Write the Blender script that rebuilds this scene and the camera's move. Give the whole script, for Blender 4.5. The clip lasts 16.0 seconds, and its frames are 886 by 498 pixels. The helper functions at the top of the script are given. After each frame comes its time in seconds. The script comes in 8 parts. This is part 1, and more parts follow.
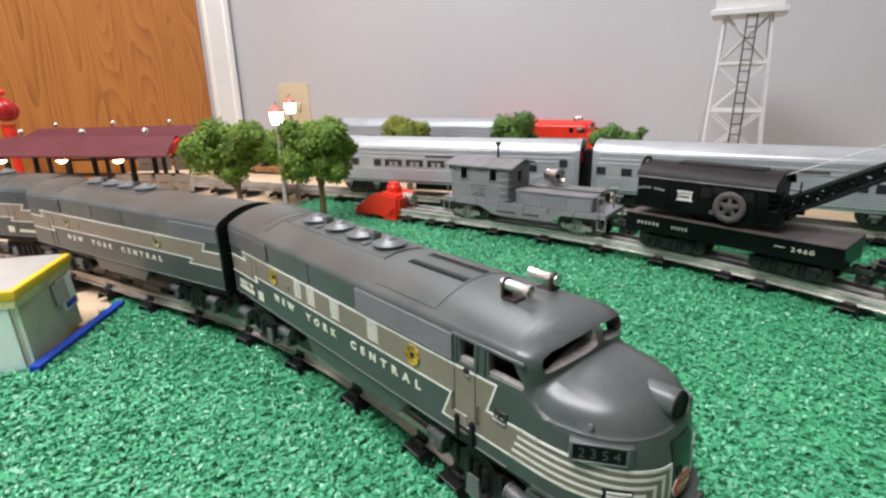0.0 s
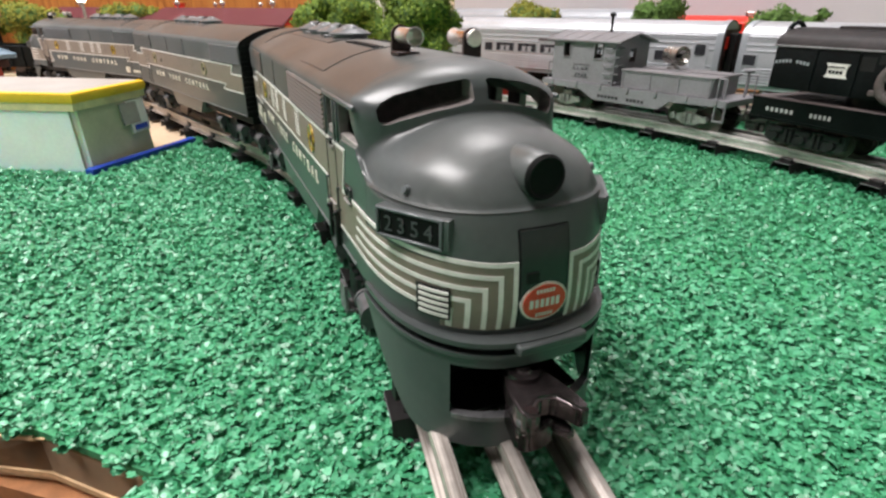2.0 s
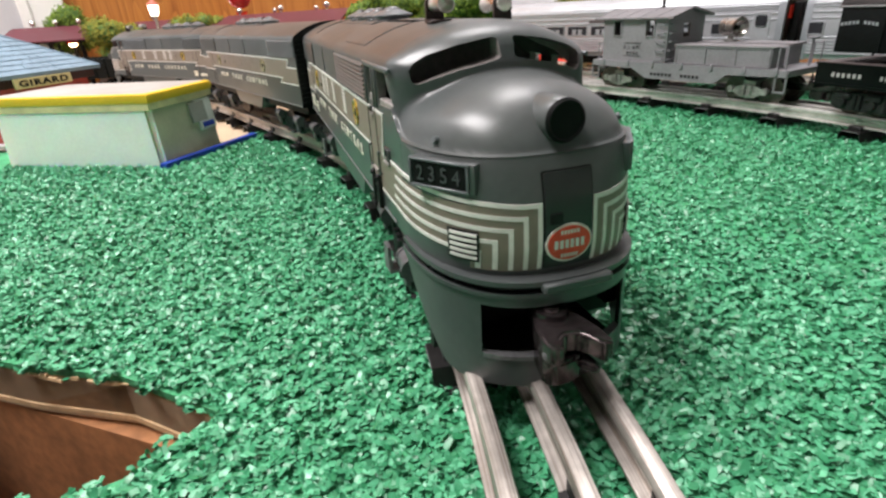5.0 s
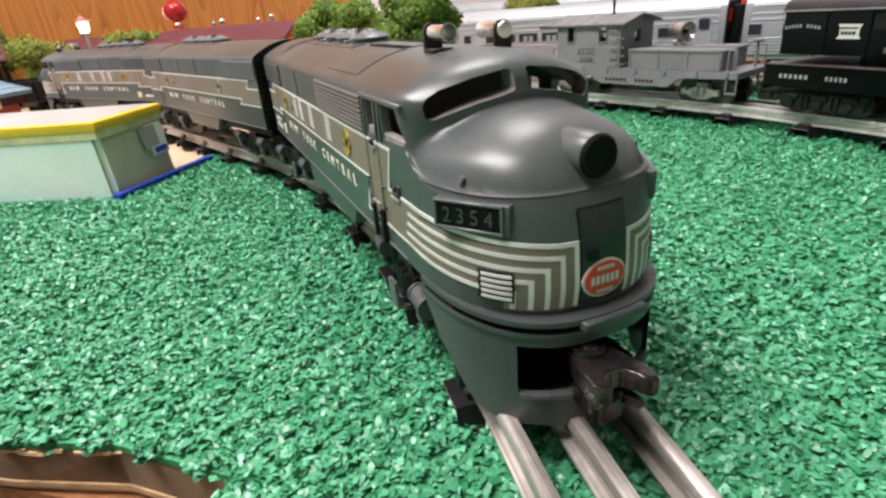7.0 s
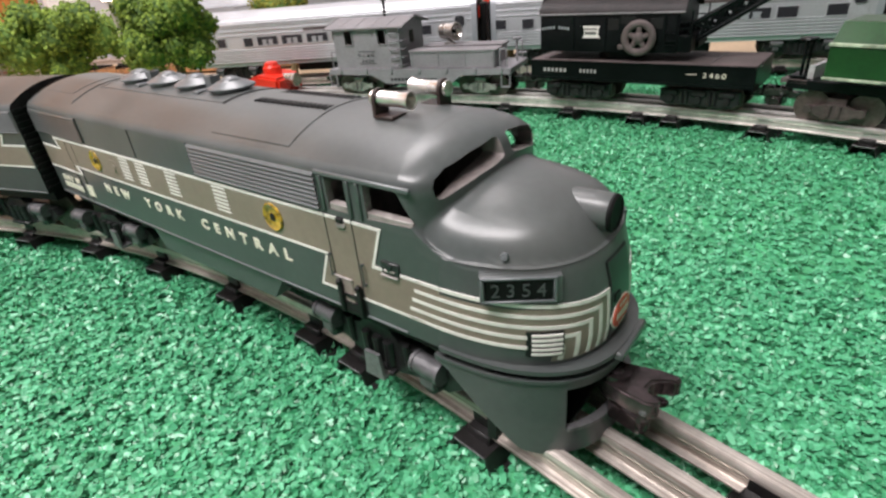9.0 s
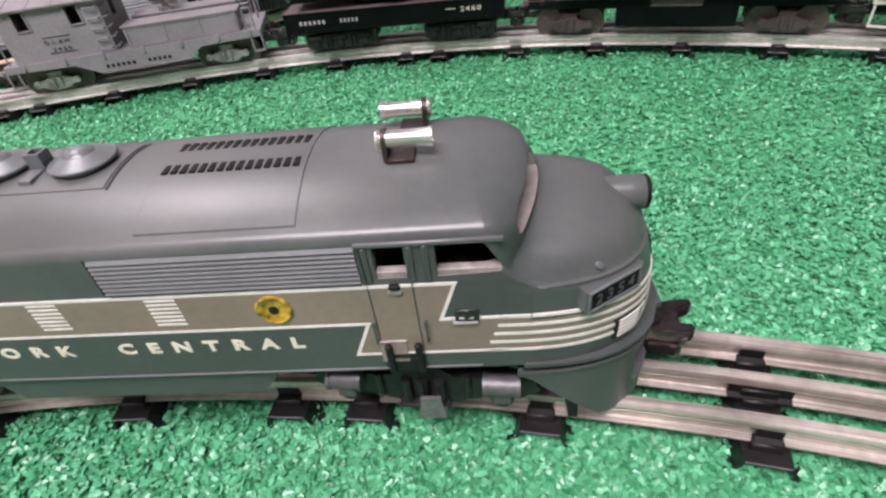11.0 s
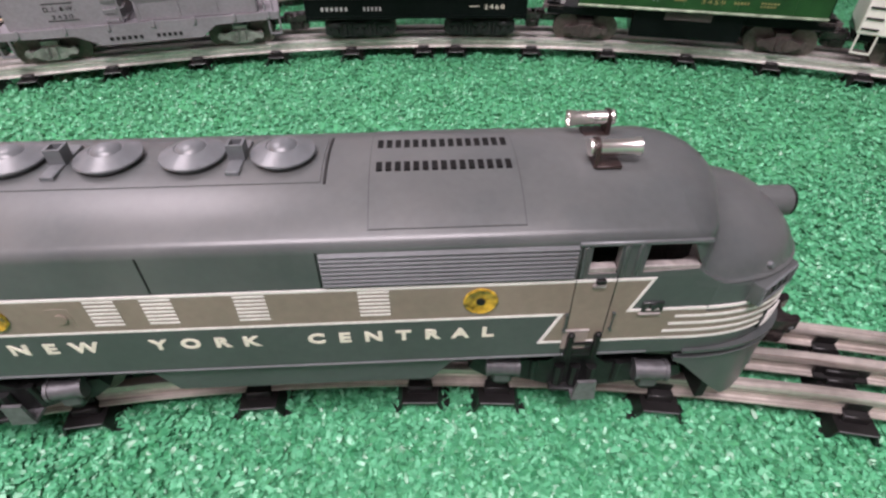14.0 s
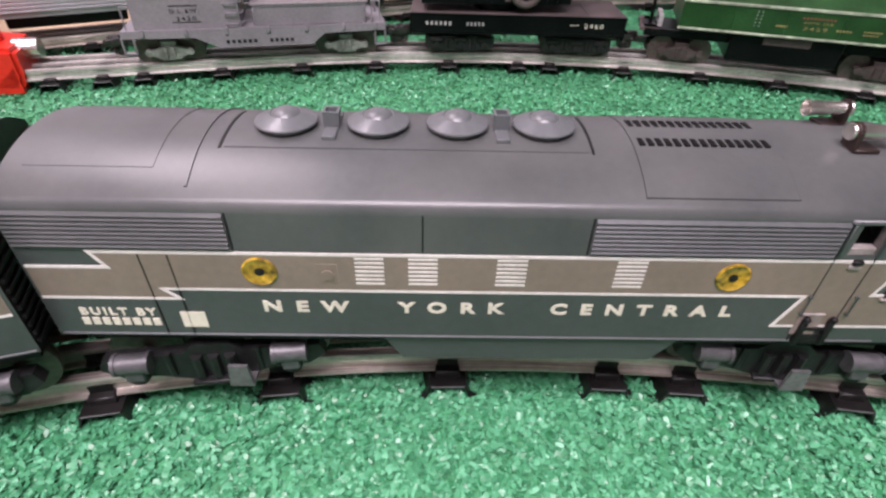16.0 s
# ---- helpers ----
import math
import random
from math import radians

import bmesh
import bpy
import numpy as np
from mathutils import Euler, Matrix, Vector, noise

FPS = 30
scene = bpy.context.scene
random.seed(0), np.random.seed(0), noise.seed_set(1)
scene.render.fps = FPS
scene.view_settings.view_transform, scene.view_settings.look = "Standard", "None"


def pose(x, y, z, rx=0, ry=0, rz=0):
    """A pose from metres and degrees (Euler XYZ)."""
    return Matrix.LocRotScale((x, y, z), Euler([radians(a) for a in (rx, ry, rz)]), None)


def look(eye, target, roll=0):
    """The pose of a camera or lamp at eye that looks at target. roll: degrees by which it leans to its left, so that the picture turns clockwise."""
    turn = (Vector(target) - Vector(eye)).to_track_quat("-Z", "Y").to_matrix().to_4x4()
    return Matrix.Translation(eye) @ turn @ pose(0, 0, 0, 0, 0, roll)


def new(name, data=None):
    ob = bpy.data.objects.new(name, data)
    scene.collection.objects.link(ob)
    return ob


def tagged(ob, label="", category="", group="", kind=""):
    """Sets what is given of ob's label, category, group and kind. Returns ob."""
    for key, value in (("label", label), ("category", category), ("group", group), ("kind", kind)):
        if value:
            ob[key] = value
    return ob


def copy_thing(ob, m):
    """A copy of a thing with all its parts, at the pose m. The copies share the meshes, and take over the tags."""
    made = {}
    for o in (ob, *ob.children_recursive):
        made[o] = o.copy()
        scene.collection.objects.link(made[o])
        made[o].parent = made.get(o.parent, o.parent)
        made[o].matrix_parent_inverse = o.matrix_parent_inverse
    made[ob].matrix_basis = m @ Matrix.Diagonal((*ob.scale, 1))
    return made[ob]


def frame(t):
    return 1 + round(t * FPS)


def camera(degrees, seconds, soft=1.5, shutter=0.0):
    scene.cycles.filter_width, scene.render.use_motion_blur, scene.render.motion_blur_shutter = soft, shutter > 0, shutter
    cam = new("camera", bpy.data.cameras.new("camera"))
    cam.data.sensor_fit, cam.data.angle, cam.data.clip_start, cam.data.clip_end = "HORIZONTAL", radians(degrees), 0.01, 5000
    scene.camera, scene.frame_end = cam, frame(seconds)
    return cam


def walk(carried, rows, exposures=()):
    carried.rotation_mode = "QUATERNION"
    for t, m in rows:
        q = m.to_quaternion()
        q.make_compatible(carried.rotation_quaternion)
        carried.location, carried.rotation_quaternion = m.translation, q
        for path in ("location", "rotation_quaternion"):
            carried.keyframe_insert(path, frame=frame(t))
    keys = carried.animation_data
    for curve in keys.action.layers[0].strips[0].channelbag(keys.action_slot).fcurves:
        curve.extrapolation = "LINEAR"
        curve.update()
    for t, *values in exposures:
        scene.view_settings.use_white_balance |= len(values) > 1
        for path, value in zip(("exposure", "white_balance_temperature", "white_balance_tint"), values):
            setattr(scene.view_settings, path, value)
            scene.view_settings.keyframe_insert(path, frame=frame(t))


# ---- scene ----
import functools

cam = camera(79.73, 16.0, soft=2.5)
# seconds, place, yaw, pitch, roll
ROWS = [
    (0, 0.2295, -0.1610, 0.1900, 48.29, -17.41, -1.25),
    (0.5, 0.2453, -0.1333, 0.1656, 55.44, -17.80, 0.20),
    (1, 0.2442, -0.1024, 0.1402, 60.12, -19.66, 0.62),
    (1.5, 0.2543, -0.0755, 0.1269, 63.70, -22.49, 0.66),
    (2, 0.2603, -0.0654, 0.1181, 66.23, -24.23, 0.34),
    (2.5, 0.2684, -0.0635, 0.1126, 68.13, -24.38, -0.64),
    (3, 0.2710, -0.0625, 0.1129, 69.67, -24.34, -1.48),
    (3.5, 0.2737, -0.0619, 0.1082, 70.98, -24.38, -2.07),
    (4, 0.2749, -0.0626, 0.1067, 72.11, -24.38, -2.56),
    (6.5, 0.2712, -0.0710, 0.1162, 73.36, -24.31, -3.83),
    (7, 0.2595, -0.0780, 0.1178, 67.46, -24.33, -4.95),
    (7.5, 0.2539, -0.0911, 0.1306, 60.00, -24.15, -5.58),
    (8, 0.2437, -0.1040, 0.1390, 52.49, -24.96, -5.18),
    (8.5, 0.2354, -0.1149, 0.1408, 45.90, -26.69, -5.06),
    (9, 0.2105, -0.1227, 0.1453, 39.68, -28.35, -5.50),
    (9.5, 0.1866, -0.1294, 0.1544, 31.93, -30.45, -7.04),
    (10, 0.1631, -0.1311, 0.1654, 22.29, -33.83, -8.89),
    (12.5, 0.0778, -0.1336, 0.1781, -3.11, -40.75, -1.73),
    (13, 0.0657, -0.1361, 0.1828, -3.03, -40.50, -1.10),
    (13.5, 0.0550, -0.1388, 0.1875, -2.81, -40.46, -0.64),
    (14, 0.0458, -0.1392, 0.1872, -2.74, -40.41, -0.17),
    (14.5, 0.0288, -0.1409, 0.1833, -2.12, -39.62, 0.38),
    (15, 0.0133, -0.1453, 0.1760, -1.56, -38.82, 0.99),
    (15.5, -0.0061, -0.1490, 0.1723, -1.40, -38.27, 1.53),
    (16, -0.0277, -0.1510, 0.1754, -1.47, -37.39, 1.70),
]
walk(cam, [(t, pose(x, y, z, 90 + pitch, 0, yaw) @ pose(0, 0, 0, 0, 0, roll)) for t, x, y, z, yaw, pitch, roll in ROWS],
     [(0.0, -0.15, 6200, 10), (1.0, -0.11, 6300, 11), (2.0, -0.06, 6450, 12), (8.5, -0.02, 6450, 13), (10.0, -0.02, 6450, 22), (12.5, -0.03, 6450, 26), (14.0, -0.13, 6450, 29), (16.0, -0.12, 6450, 34)])

# ---- world and lights ----
world = bpy.data.worlds.new("room_world")
scene.world = world
world.use_nodes = True
world.node_tree.nodes["Background"].inputs[0].default_value = (0.9, 0.95, 1.0, 1)
world.node_tree.nodes["Background"].inputs[1].default_value = 0.03


def area_lamp(name, at, target, sx, sy, watts, colour):
    data = bpy.data.lights.new(name, "AREA")
    data.shape, data.size, data.size_y, data.energy, data.color = "RECTANGLE", sx, sy, watts, colour
    ob = new(name, data)
    ob.matrix_world = look(at, target)
    return ob


CEIL = 1.55
# First panel follows the nose and roof highlights; the second is unseen added fill.
PANELS = ((-0.16, -0.70, 1.20, 0.60, 55), (-0.75, 0.42, 0.60, 0.60, 16))
for px, py, wide, long, watts in PANELS:
    area_lamp("ceiling_lamp", (px, py, CEIL - 0.012), (px, py, 0), wide - 0.06, long - 0.06, watts, (1.0, 0.96, 0.94))


# ---- materials ----
def nodes_of(name):
    m = bpy.data.materials.new(name)
    m.use_nodes = True
    nt = m.node_tree
    return m, nt, nt.nodes["Principled BSDF"]


def link(nt, a, b):
    nt.links.new(a, b)


def mat(name, colour, rough=0.5, metal=0.0, grain=400.0, vary=0.15, stain=25.0, dirt=0.15, bump=0.1, spec=0.5, coat=0.0):
    """Paint, plastic or metal: colour with fine grain and larger stains, uneven gloss and fine relief."""
    m, nt, p = nodes_of(name)
    p.inputs["Metallic"].default_value = metal
    p.inputs["Specular IOR Level"].default_value = spec
    p.inputs["Coat Weight"].default_value = coat
    tc = nt.nodes.new("ShaderNodeTexCoord")
    n1, n2 = nt.nodes.new("ShaderNodeTexNoise"), nt.nodes.new("ShaderNodeTexNoise")
    n1.inputs["Scale"].default_value, n2.inputs["Scale"].default_value = grain, stain
    n1.inputs["Detail"].default_value, n2.inputs["Detail"].default_value = 3, 5
    link(nt, tc.outputs["Object"], n1.inputs["Vector"])
    link(nt, tc.outputs["Object"], n2.inputs["Vector"])
    r1 = nt.nodes.new("ShaderNodeMapRange")
    r1.inputs["To Min"].default_value, r1.inputs["To Max"].default_value = 1 - vary, 1 + vary
    r1.inputs["From Min"].default_value, r1.inputs["From Max"].default_value = 0.3, 0.7
    r2 = nt.nodes.new("ShaderNodeMapRange")
    r2.inputs["To Min"].default_value, r2.inputs["To Max"].default_value = 1 - dirt, 1 + dirt
    r2.inputs["From Min"].default_value, r2.inputs["From Max"].default_value = 0.3, 0.7
    link(nt, n1.outputs["Fac"], r1.inputs["Value"])
    link(nt, n2.outputs["Fac"], r2.inputs["Value"])
    mul = nt.nodes.new("ShaderNodeMath")
    mul.operation = "MULTIPLY"
    link(nt, r1.outputs[0], mul.inputs[0])
    link(nt, r2.outputs[0], mul.inputs[1])
    col = nt.nodes.new("ShaderNodeVectorMath")
    col.operation = "SCALE"
    col.inputs[0].default_value = colour
    link(nt, mul.outputs[0], col.inputs["Scale"])
    link(nt, col.outputs[0], p.inputs["Base Color"])
    rr = nt.nodes.new("ShaderNodeMapRange")
    rr.inputs["To Min"].default_value, rr.inputs["To Max"].default_value = max(0.03, rough - 0.08), min(1, rough + 0.1)
    link(nt, n2.outputs["Fac"], rr.inputs["Value"])
    link(nt, rr.outputs[0], p.inputs["Roughness"])
    if bump:
        b = nt.nodes.new("ShaderNodeBump")
        b.inputs["Strength"].default_value, b.inputs["Distance"].default_value = bump, 0.0004
        link(nt, n1.outputs["Fac"], b.inputs["Height"])
        link(nt, b.outputs[0], p.inputs["Normal"])
    return m


def glow(name, colour, strength):
    m, _, p = nodes_of(name)
    p.inputs["Base Color"].default_value = (*colour, 1)
    p.inputs["Emission Color"].default_value = (*colour, 1)
    p.inputs["Emission Strength"].default_value = strength
    return m


def oak_material():
    """Oak plywood: cathedral figure along z, fine pores."""
    m, nt, p = nodes_of("oak_veneer")
    tc = nt.nodes.new("ShaderNodeTexCoord")
    mp = nt.nodes.new("ShaderNodeMapping")
    mp.inputs["Scale"].default_value = (1, 1, 0.13)
    link(nt, tc.outputs["Object"], mp.inputs["Vector"])
    big = nt.nodes.new("ShaderNodeTexNoise")
    big.inputs["Scale"].default_value, big.inputs["Detail"].default_value = 9.0, 1.2
    link(nt, mp.outputs[0], big.inputs["Vector"])
    k = nt.nodes.new("ShaderNodeMath")
    k.operation = "MULTIPLY"
    k.inputs[1].default_value = 22.0
    link(nt, big.outputs["Fac"], k.inputs[0])
    fr = nt.nodes.new("ShaderNodeMath")
    fr.operation = "FRACT"
    link(nt, k.outputs[0], fr.inputs[0])
    mp2 = nt.nodes.new("ShaderNodeMapping")
    mp2.inputs["Scale"].default_value = (1, 1, 0.02)
    link(nt, tc.outputs["Object"], mp2.inputs["Vector"])
    fine = nt.nodes.new("ShaderNodeTexNoise")
    fine.inputs["Scale"].default_value, fine.inputs["Detail"].default_value = 260, 4
    link(nt, mp2.outputs[0], fine.inputs["Vector"])
    add = nt.nodes.new("ShaderNodeMath")
    add.operation = "MULTIPLY_ADD"
    add.inputs[1].default_value = 0.36
    link(nt, fr.outputs[0], add.inputs[0])
    sc = nt.nodes.new("ShaderNodeMath")
    sc.operation = "MULTIPLY"
    sc.inputs[1].default_value = 0.92
    link(nt, fine.outputs["Fac"], sc.inputs[0])
    link(nt, sc.outputs[0], add.inputs[2])
    ramp = nt.nodes.new("ShaderNodeValToRGB")
    ramp.color_ramp.elements[0].color, ramp.color_ramp.elements[0].position = (0.49, 0.205, 0.043, 1), 0.33
    ramp.color_ramp.elements[1].color, ramp.color_ramp.elements[1].position = (0.26, 0.085, 0.015, 1), 0.94
    ramp.color_ramp.elements.new(0.70).color = (0.41, 0.150, 0.030, 1)
    link(nt, add.outputs[0], ramp.inputs[0])
    link(nt, ramp.outputs[0], p.inputs["Base Color"])
    p.inputs["Roughness"].default_value = 0.42
    return m


def turf_material():
    m, nt, p = nodes_of("shredded_green_plastic")
    geo = nt.nodes.new("ShaderNodeNewGeometry")
    ramp = nt.nodes.new("ShaderNodeValToRGB")
    e = ramp.color_ramp.elements
    e[0].color, e[0].position = (0.028, 0.22, 0.088, 1), 0.0
    e[1].color, e[1].position = (0.16, 0.53, 0.30, 1), 1.0
    for at, shade in ((0.18, (0.047, 0.27, 0.126, 1)), (0.62, (0.080, 0.37, 0.184, 1)), (0.90, (0.110, 0.44, 0.238, 1))):
        e.new(at).color = shade
    link(nt, geo.outputs["Random Per Island"], ramp.inputs[0])
    link(nt, ramp.outputs[0], p.inputs["Base Color"])
    p.inputs["Roughness"].default_value = 0.30
    p.inputs["Specular IOR Level"].default_value = 0.42
    return m


def leaf_material(name, dark, light):
    m, nt, p = nodes_of(name)
    geo = nt.nodes.new("ShaderNodeNewGeometry")
    ramp = nt.nodes.new("ShaderNodeValToRGB")
    ramp.color_ramp.elements[0].color = (*dark, 1)
    ramp.color_ramp.elements[1].color = (*light, 1)
    link(nt, geo.outputs["Random Per Island"], ramp.inputs[0])
    link(nt, ramp.outputs[0], p.inputs["Base Color"])
    p.inputs["Roughness"].default_value = 0.8
    return m


DARK_GREY = mat("loco_grey_paint", (0.067, 0.075, 0.0745), 0.32, vary=0.06, dirt=0.14, bump=0.05)


def add_dust(m, colour, amount, scale):
    """Thin uneven dust over a paint made with mat()."""
    nt = m.node_tree
    p = nt.nodes["Principled BSDF"]
    was = p.inputs["Base Color"].links[0].from_socket
    tc, n = nt.nodes.new("ShaderNodeTexCoord"), nt.nodes.new("ShaderNodeTexNoise")
    n.inputs["Scale"].default_value, n.inputs["Detail"].default_value = scale, 6
    link(nt, tc.outputs["Object"], n.inputs["Vector"])
    r = nt.nodes.new("ShaderNodeMapRange")
    r.inputs["From Min"].default_value, r.inputs["From Max"].default_value, r.inputs["To Max"].default_value = 0.42, 0.75, amount
    link(nt, n.outputs["Fac"], r.inputs["Value"])
    mix = nt.nodes.new("ShaderNodeMix")
    mix.data_type = "RGBA"
    link(nt, r.outputs[0], mix.inputs["Factor"])
    link(nt, was, mix.inputs["A"])
    mix.inputs["B"].default_value = (*colour, 1)
    link(nt, mix.outputs["Result"], p.inputs["Base Color"])


add_dust(DARK_GREY, (0.145, 0.143, 0.136), 0.45, 22)
DOOR_PAINT = mat("nose_door_paint", (0.020, 0.023, 0.0225), 0.34, vary=0.08, dirt=0.2, bump=0.05)
LOUVRE = mat("louvre_paint", (0.125, 0.133, 0.137), 0.36, metal=0.2, vary=0.06, dirt=0.12, bump=0.05)
GREEN_GREY = mat("loco_side_paint", (0.060, 0.070, 0.068), 0.32, vary=0.06, dirt=0.12, bump=0.05, coat=0.1)
TAN_GREY = mat("loco_band_paint", (0.215, 0.174, 0.138), 0.42, vary=0.06, dirt=0.1, bump=0.05)
RUBBED = mat("rubbed_pale_edge", (0.27, 0.245, 0.23), 0.45, vary=0.2, stain=120, dirt=0.4, bump=0.1)
KICK_TAN = mat("pinkish_tan_panel", (0.27, 0.215, 0.195), 0.42, vary=0.1, dirt=0.25, bump=0.05)
CREAM = mat("cream_lettering", (0.72, 0.68, 0.56), 0.5, vary=0.08, dirt=0.1, bump=0)
STRIPE = mat("stripe_white", (0.72, 0.69, 0.65), 0.5, vary=0.08, dirt=0.12, bump=0)
BLACK = mat("black_plastic", (0.010, 0.010, 0.010), 0.5, spec=0.25, vary=0.2, dirt=0.2)
DIGIT = mat("dim_grey_numerals", (0.055, 0.057, 0.06), 0.4, vary=0.1, dirt=0.2, bump=0)
LENS_DARK = mat("dark_lens_glass", (0.006, 0.006, 0.006), 0.12, vary=0.1, spec=0.35)
MATT_BLACK = mat("matt_black_board", (0.006, 0.006, 0.006), 0.6, spec=0.15)
DIM_LENS = mat("dim_lens", (0.26, 0.22, 0.12), 0.3, vary=0.2, dirt=0.25, stain=300)
DARK_INSIDE = mat("cab_interior", (0.18, 0.155, 0.15), 0.7, vary=0.2)
TRUCK = mat("cast_truck_metal", (0.026, 0.027, 0.027), 0.40, metal=0.5, vary=0.25, dirt=0.3, bump=0.3)
DULL_STEEL = mat("dull_cast_steel", (0.34, 0.325, 0.31), 0.34, metal=0.55, vary=0.2, stain=90, dirt=0.45, bump=0.4)
RUSTY = mat("rusty_truck_brown", (0.075, 0.060, 0.055), 0.55, metal=0.2, vary=0.25, dirt=0.4)
JOURNAL = mat("dull_silver_casting", (0.125, 0.125, 0.13), 0.46, metal=0.5, vary=0.2, dirt=0.3, bump=0.3)
FOOT = mat("footboard_metal", (0.18, 0.18, 0.185), 0.4, metal=0.5, vary=0.2, dirt=0.25)
STEEL = mat("tinplate_rail", (0.56, 0.51, 0.465), 0.34, metal=0.55, grain=300, vary=0.12, stain=40, dirt=0.3, bump=0.1)
BRIGHT_STEEL = mat("bright_tinplate_rail", (0.64, 0.62, 0.59), 0.32, metal=0.55, grain=300, vary=0.12, stain=40, dirt=0.25, bump=0.1)


def add_streaks(m, colour, amount):
    """Rubbed tarnish drawn out along the rail, on the rail's own lengthwise coordinate."""
    nt = m.node_tree
    p = nt.nodes["Principled BSDF"]
    was = p.inputs["Base Color"].links[0].from_socket
    at, n = nt.nodes.new("ShaderNodeAttribute"), nt.nodes.new("ShaderNodeTexNoise")
    at.attribute_name = "along"
    n.inputs["Scale"].default_value, n.inputs["Detail"].default_value = 1.0, 4
    link(nt, at.outputs["Vector"], n.inputs["Vector"])
    r = nt.nodes.new("ShaderNodeMapRange")
    r.inputs["From Min"].default_value, r.inputs["From Max"].default_value, r.inputs["To Max"].default_value = 0.47, 0.66, amount
    link(nt, n.outputs["Fac"], r.inputs["Value"])
    mix = nt.nodes.new("ShaderNodeMix")
    mix.data_type = "RGBA"
    link(nt, r.outputs[0], mix.inputs["Factor"])
    link(nt, was, mix.inputs["A"])
    mix.inputs["B"].default_value = (*colour, 1)
    link(nt, mix.outputs["Result"], p.inputs["Base Color"])


add_streaks(STEEL, (0.20, 0.15, 0.12), 0.75)
add_streaks(BRIGHT_STEEL, (0.30, 0.24, 0.20), 0.5)
HORN_BRACKET = mat("dark_bronze", (0.030, 0.018, 0.016), 0.4, metal=0.3, vary=0.2, dirt=0.3)
CHROME = mat("nickel_plate", (0.75, 0.71, 0.67), 0.26, metal=1.0, vary=0.05, dirt=0.12, bump=0.05)
TIE = mat("tie_black_metal", (0.010, 0.009, 0.009), 0.40, metal=0.2, vary=0.25, dirt=0.35, bump=0.2)
COUPLER = mat("coupler_metal", (0.082, 0.066, 0.067), 0.16, metal=0.8, vary=0.3, stain=120, dirt=0.45, bump=0.25)
FAN = mat("fan_grey_plastic", (0.11, 0.12, 0.125), 0.3, vary=0.08, dirt=0.12, coat=0.1)
AMBER = mat("amber_lens", (0.36, 0.225, 0.018), 0.16, grain=500, vary=0.35, dirt=0.75, stain=330, bump=0.5, coat=0.5)
RED_PAINT = mat("red_plastic", (0.70, 0.03, 0.012), 0.35, vary=0.06, dirt=0.1)
RED_DEEP = mat("deep_red_enamel", (0.40, 0.012, 0.014), 0.25, vary=0.06, dirt=0.15)
GREY_CAR = mat("grey_plastic_car", (0.215, 0.208, 0.222), 0.5, vary=0.08, dirt=0.15)
DIM_WHITE = mat("dim_white_lettering", (0.36, 0.36, 0.35), 0.6, vary=0.2, dirt=0.3, bump=0)
GREY_ROOF = mat("grey_roof", (0.185, 0.175, 0.182), 0.6, vary=0.1, dirt=0.15)
BLACK_CAR = mat("black_car_paint", (0.0032, 0.0045, 0.0045), 0.30, spec=0.14, vary=0.3, dirt=0.5)
CRANE_ROOF = mat("dusty_black_roof", (0.013, 0.010, 0.010), 0.50, spec=0.25, vary=0.3, stain=60, dirt=0.6)
CAP_PINK = mat("lamp_cap_pink", (0.50, 0.16, 0.12), 0.4)
WORN_EDGE = mat("worn_pale_edge", (0.17, 0.16, 0.165), 0.55, vary=0.3, dirt=0.4, bump=0.2)
NICKEL = mat("dull_nickel", (0.50, 0.47, 0.44), 0.26, metal=0.9, vary=0.12, dirt=0.25, bump=0.1)
DUSTY = mat("dusty_brown_black", (0.085, 0.066, 0.064), 0.7, vary=0.15, dirt=0.3)
DIM_GOLD = mat("worn_gold_lettering", (0.30, 0.27, 0.10), 0.5, vary=0.2, dirt=0.4, bump=0)
RED_GOLD = mat("worn_red_lettering", (0.22, 0.09, 0.05), 0.5, vary=0.2, dirt=0.4, bump=0)
GREEN_CAR = mat("dump_car_green", (0.010, 0.056, 0.013), 0.30, vary=0.15, stain=40, dirt=0.35, coat=0.15)
SILVER = mat("extruded_aluminium", (0.50, 0.51, 0.535), 0.33, metal=0.4, vary=0.05, dirt=0.08, bump=0.05)
SILVER_GREY = mat("silver_grey_paint", (0.40, 0.42, 0.45), 0.4, metal=0.4, vary=0.06, dirt=0.1)
MAROON = mat("maroon_roof_plastic", (0.105, 0.022, 0.032), 0.5, vary=0.08, dirt=0.12)
DARK_MAROON = mat("dark_brown_plastic", (0.05, 0.018, 0.016), 0.5, vary=0.1, dirt=0.2)
WALL = mat("painted_wall", (0.495, 0.495, 0.52), 0.75, grain=160, vary=0.015, stain=3, dirt=0.02, bump=0.15)
TRIM = mat("white_trim_paint", (0.80, 0.78, 0.75), 0.5, grain=120, vary=0.02, stain=6, dirt=0.03)
PLATE = mat("ivory_plate", (0.60, 0.52, 0.36), 0.35, vary=0.03, dirt=0.05)
PLYWOOD = mat("bare_plywood", (0.60, 0.45, 0.30), 0.7, grain=250, vary=0.1, stain=12, dirt=0.15, bump=0.2)
LUMBER = mat("rough_lumber", (0.38, 0.165, 0.066), 0.7, grain=180, vary=0.22, stain=22, dirt=0.35, bump=0.5)
LUMBER_MID = mat("brown_plywood_edge", (0.30, 0.150, 0.062), 0.75, grain=260, vary=0.35, stain=45, dirt=0.5, bump=0.8)
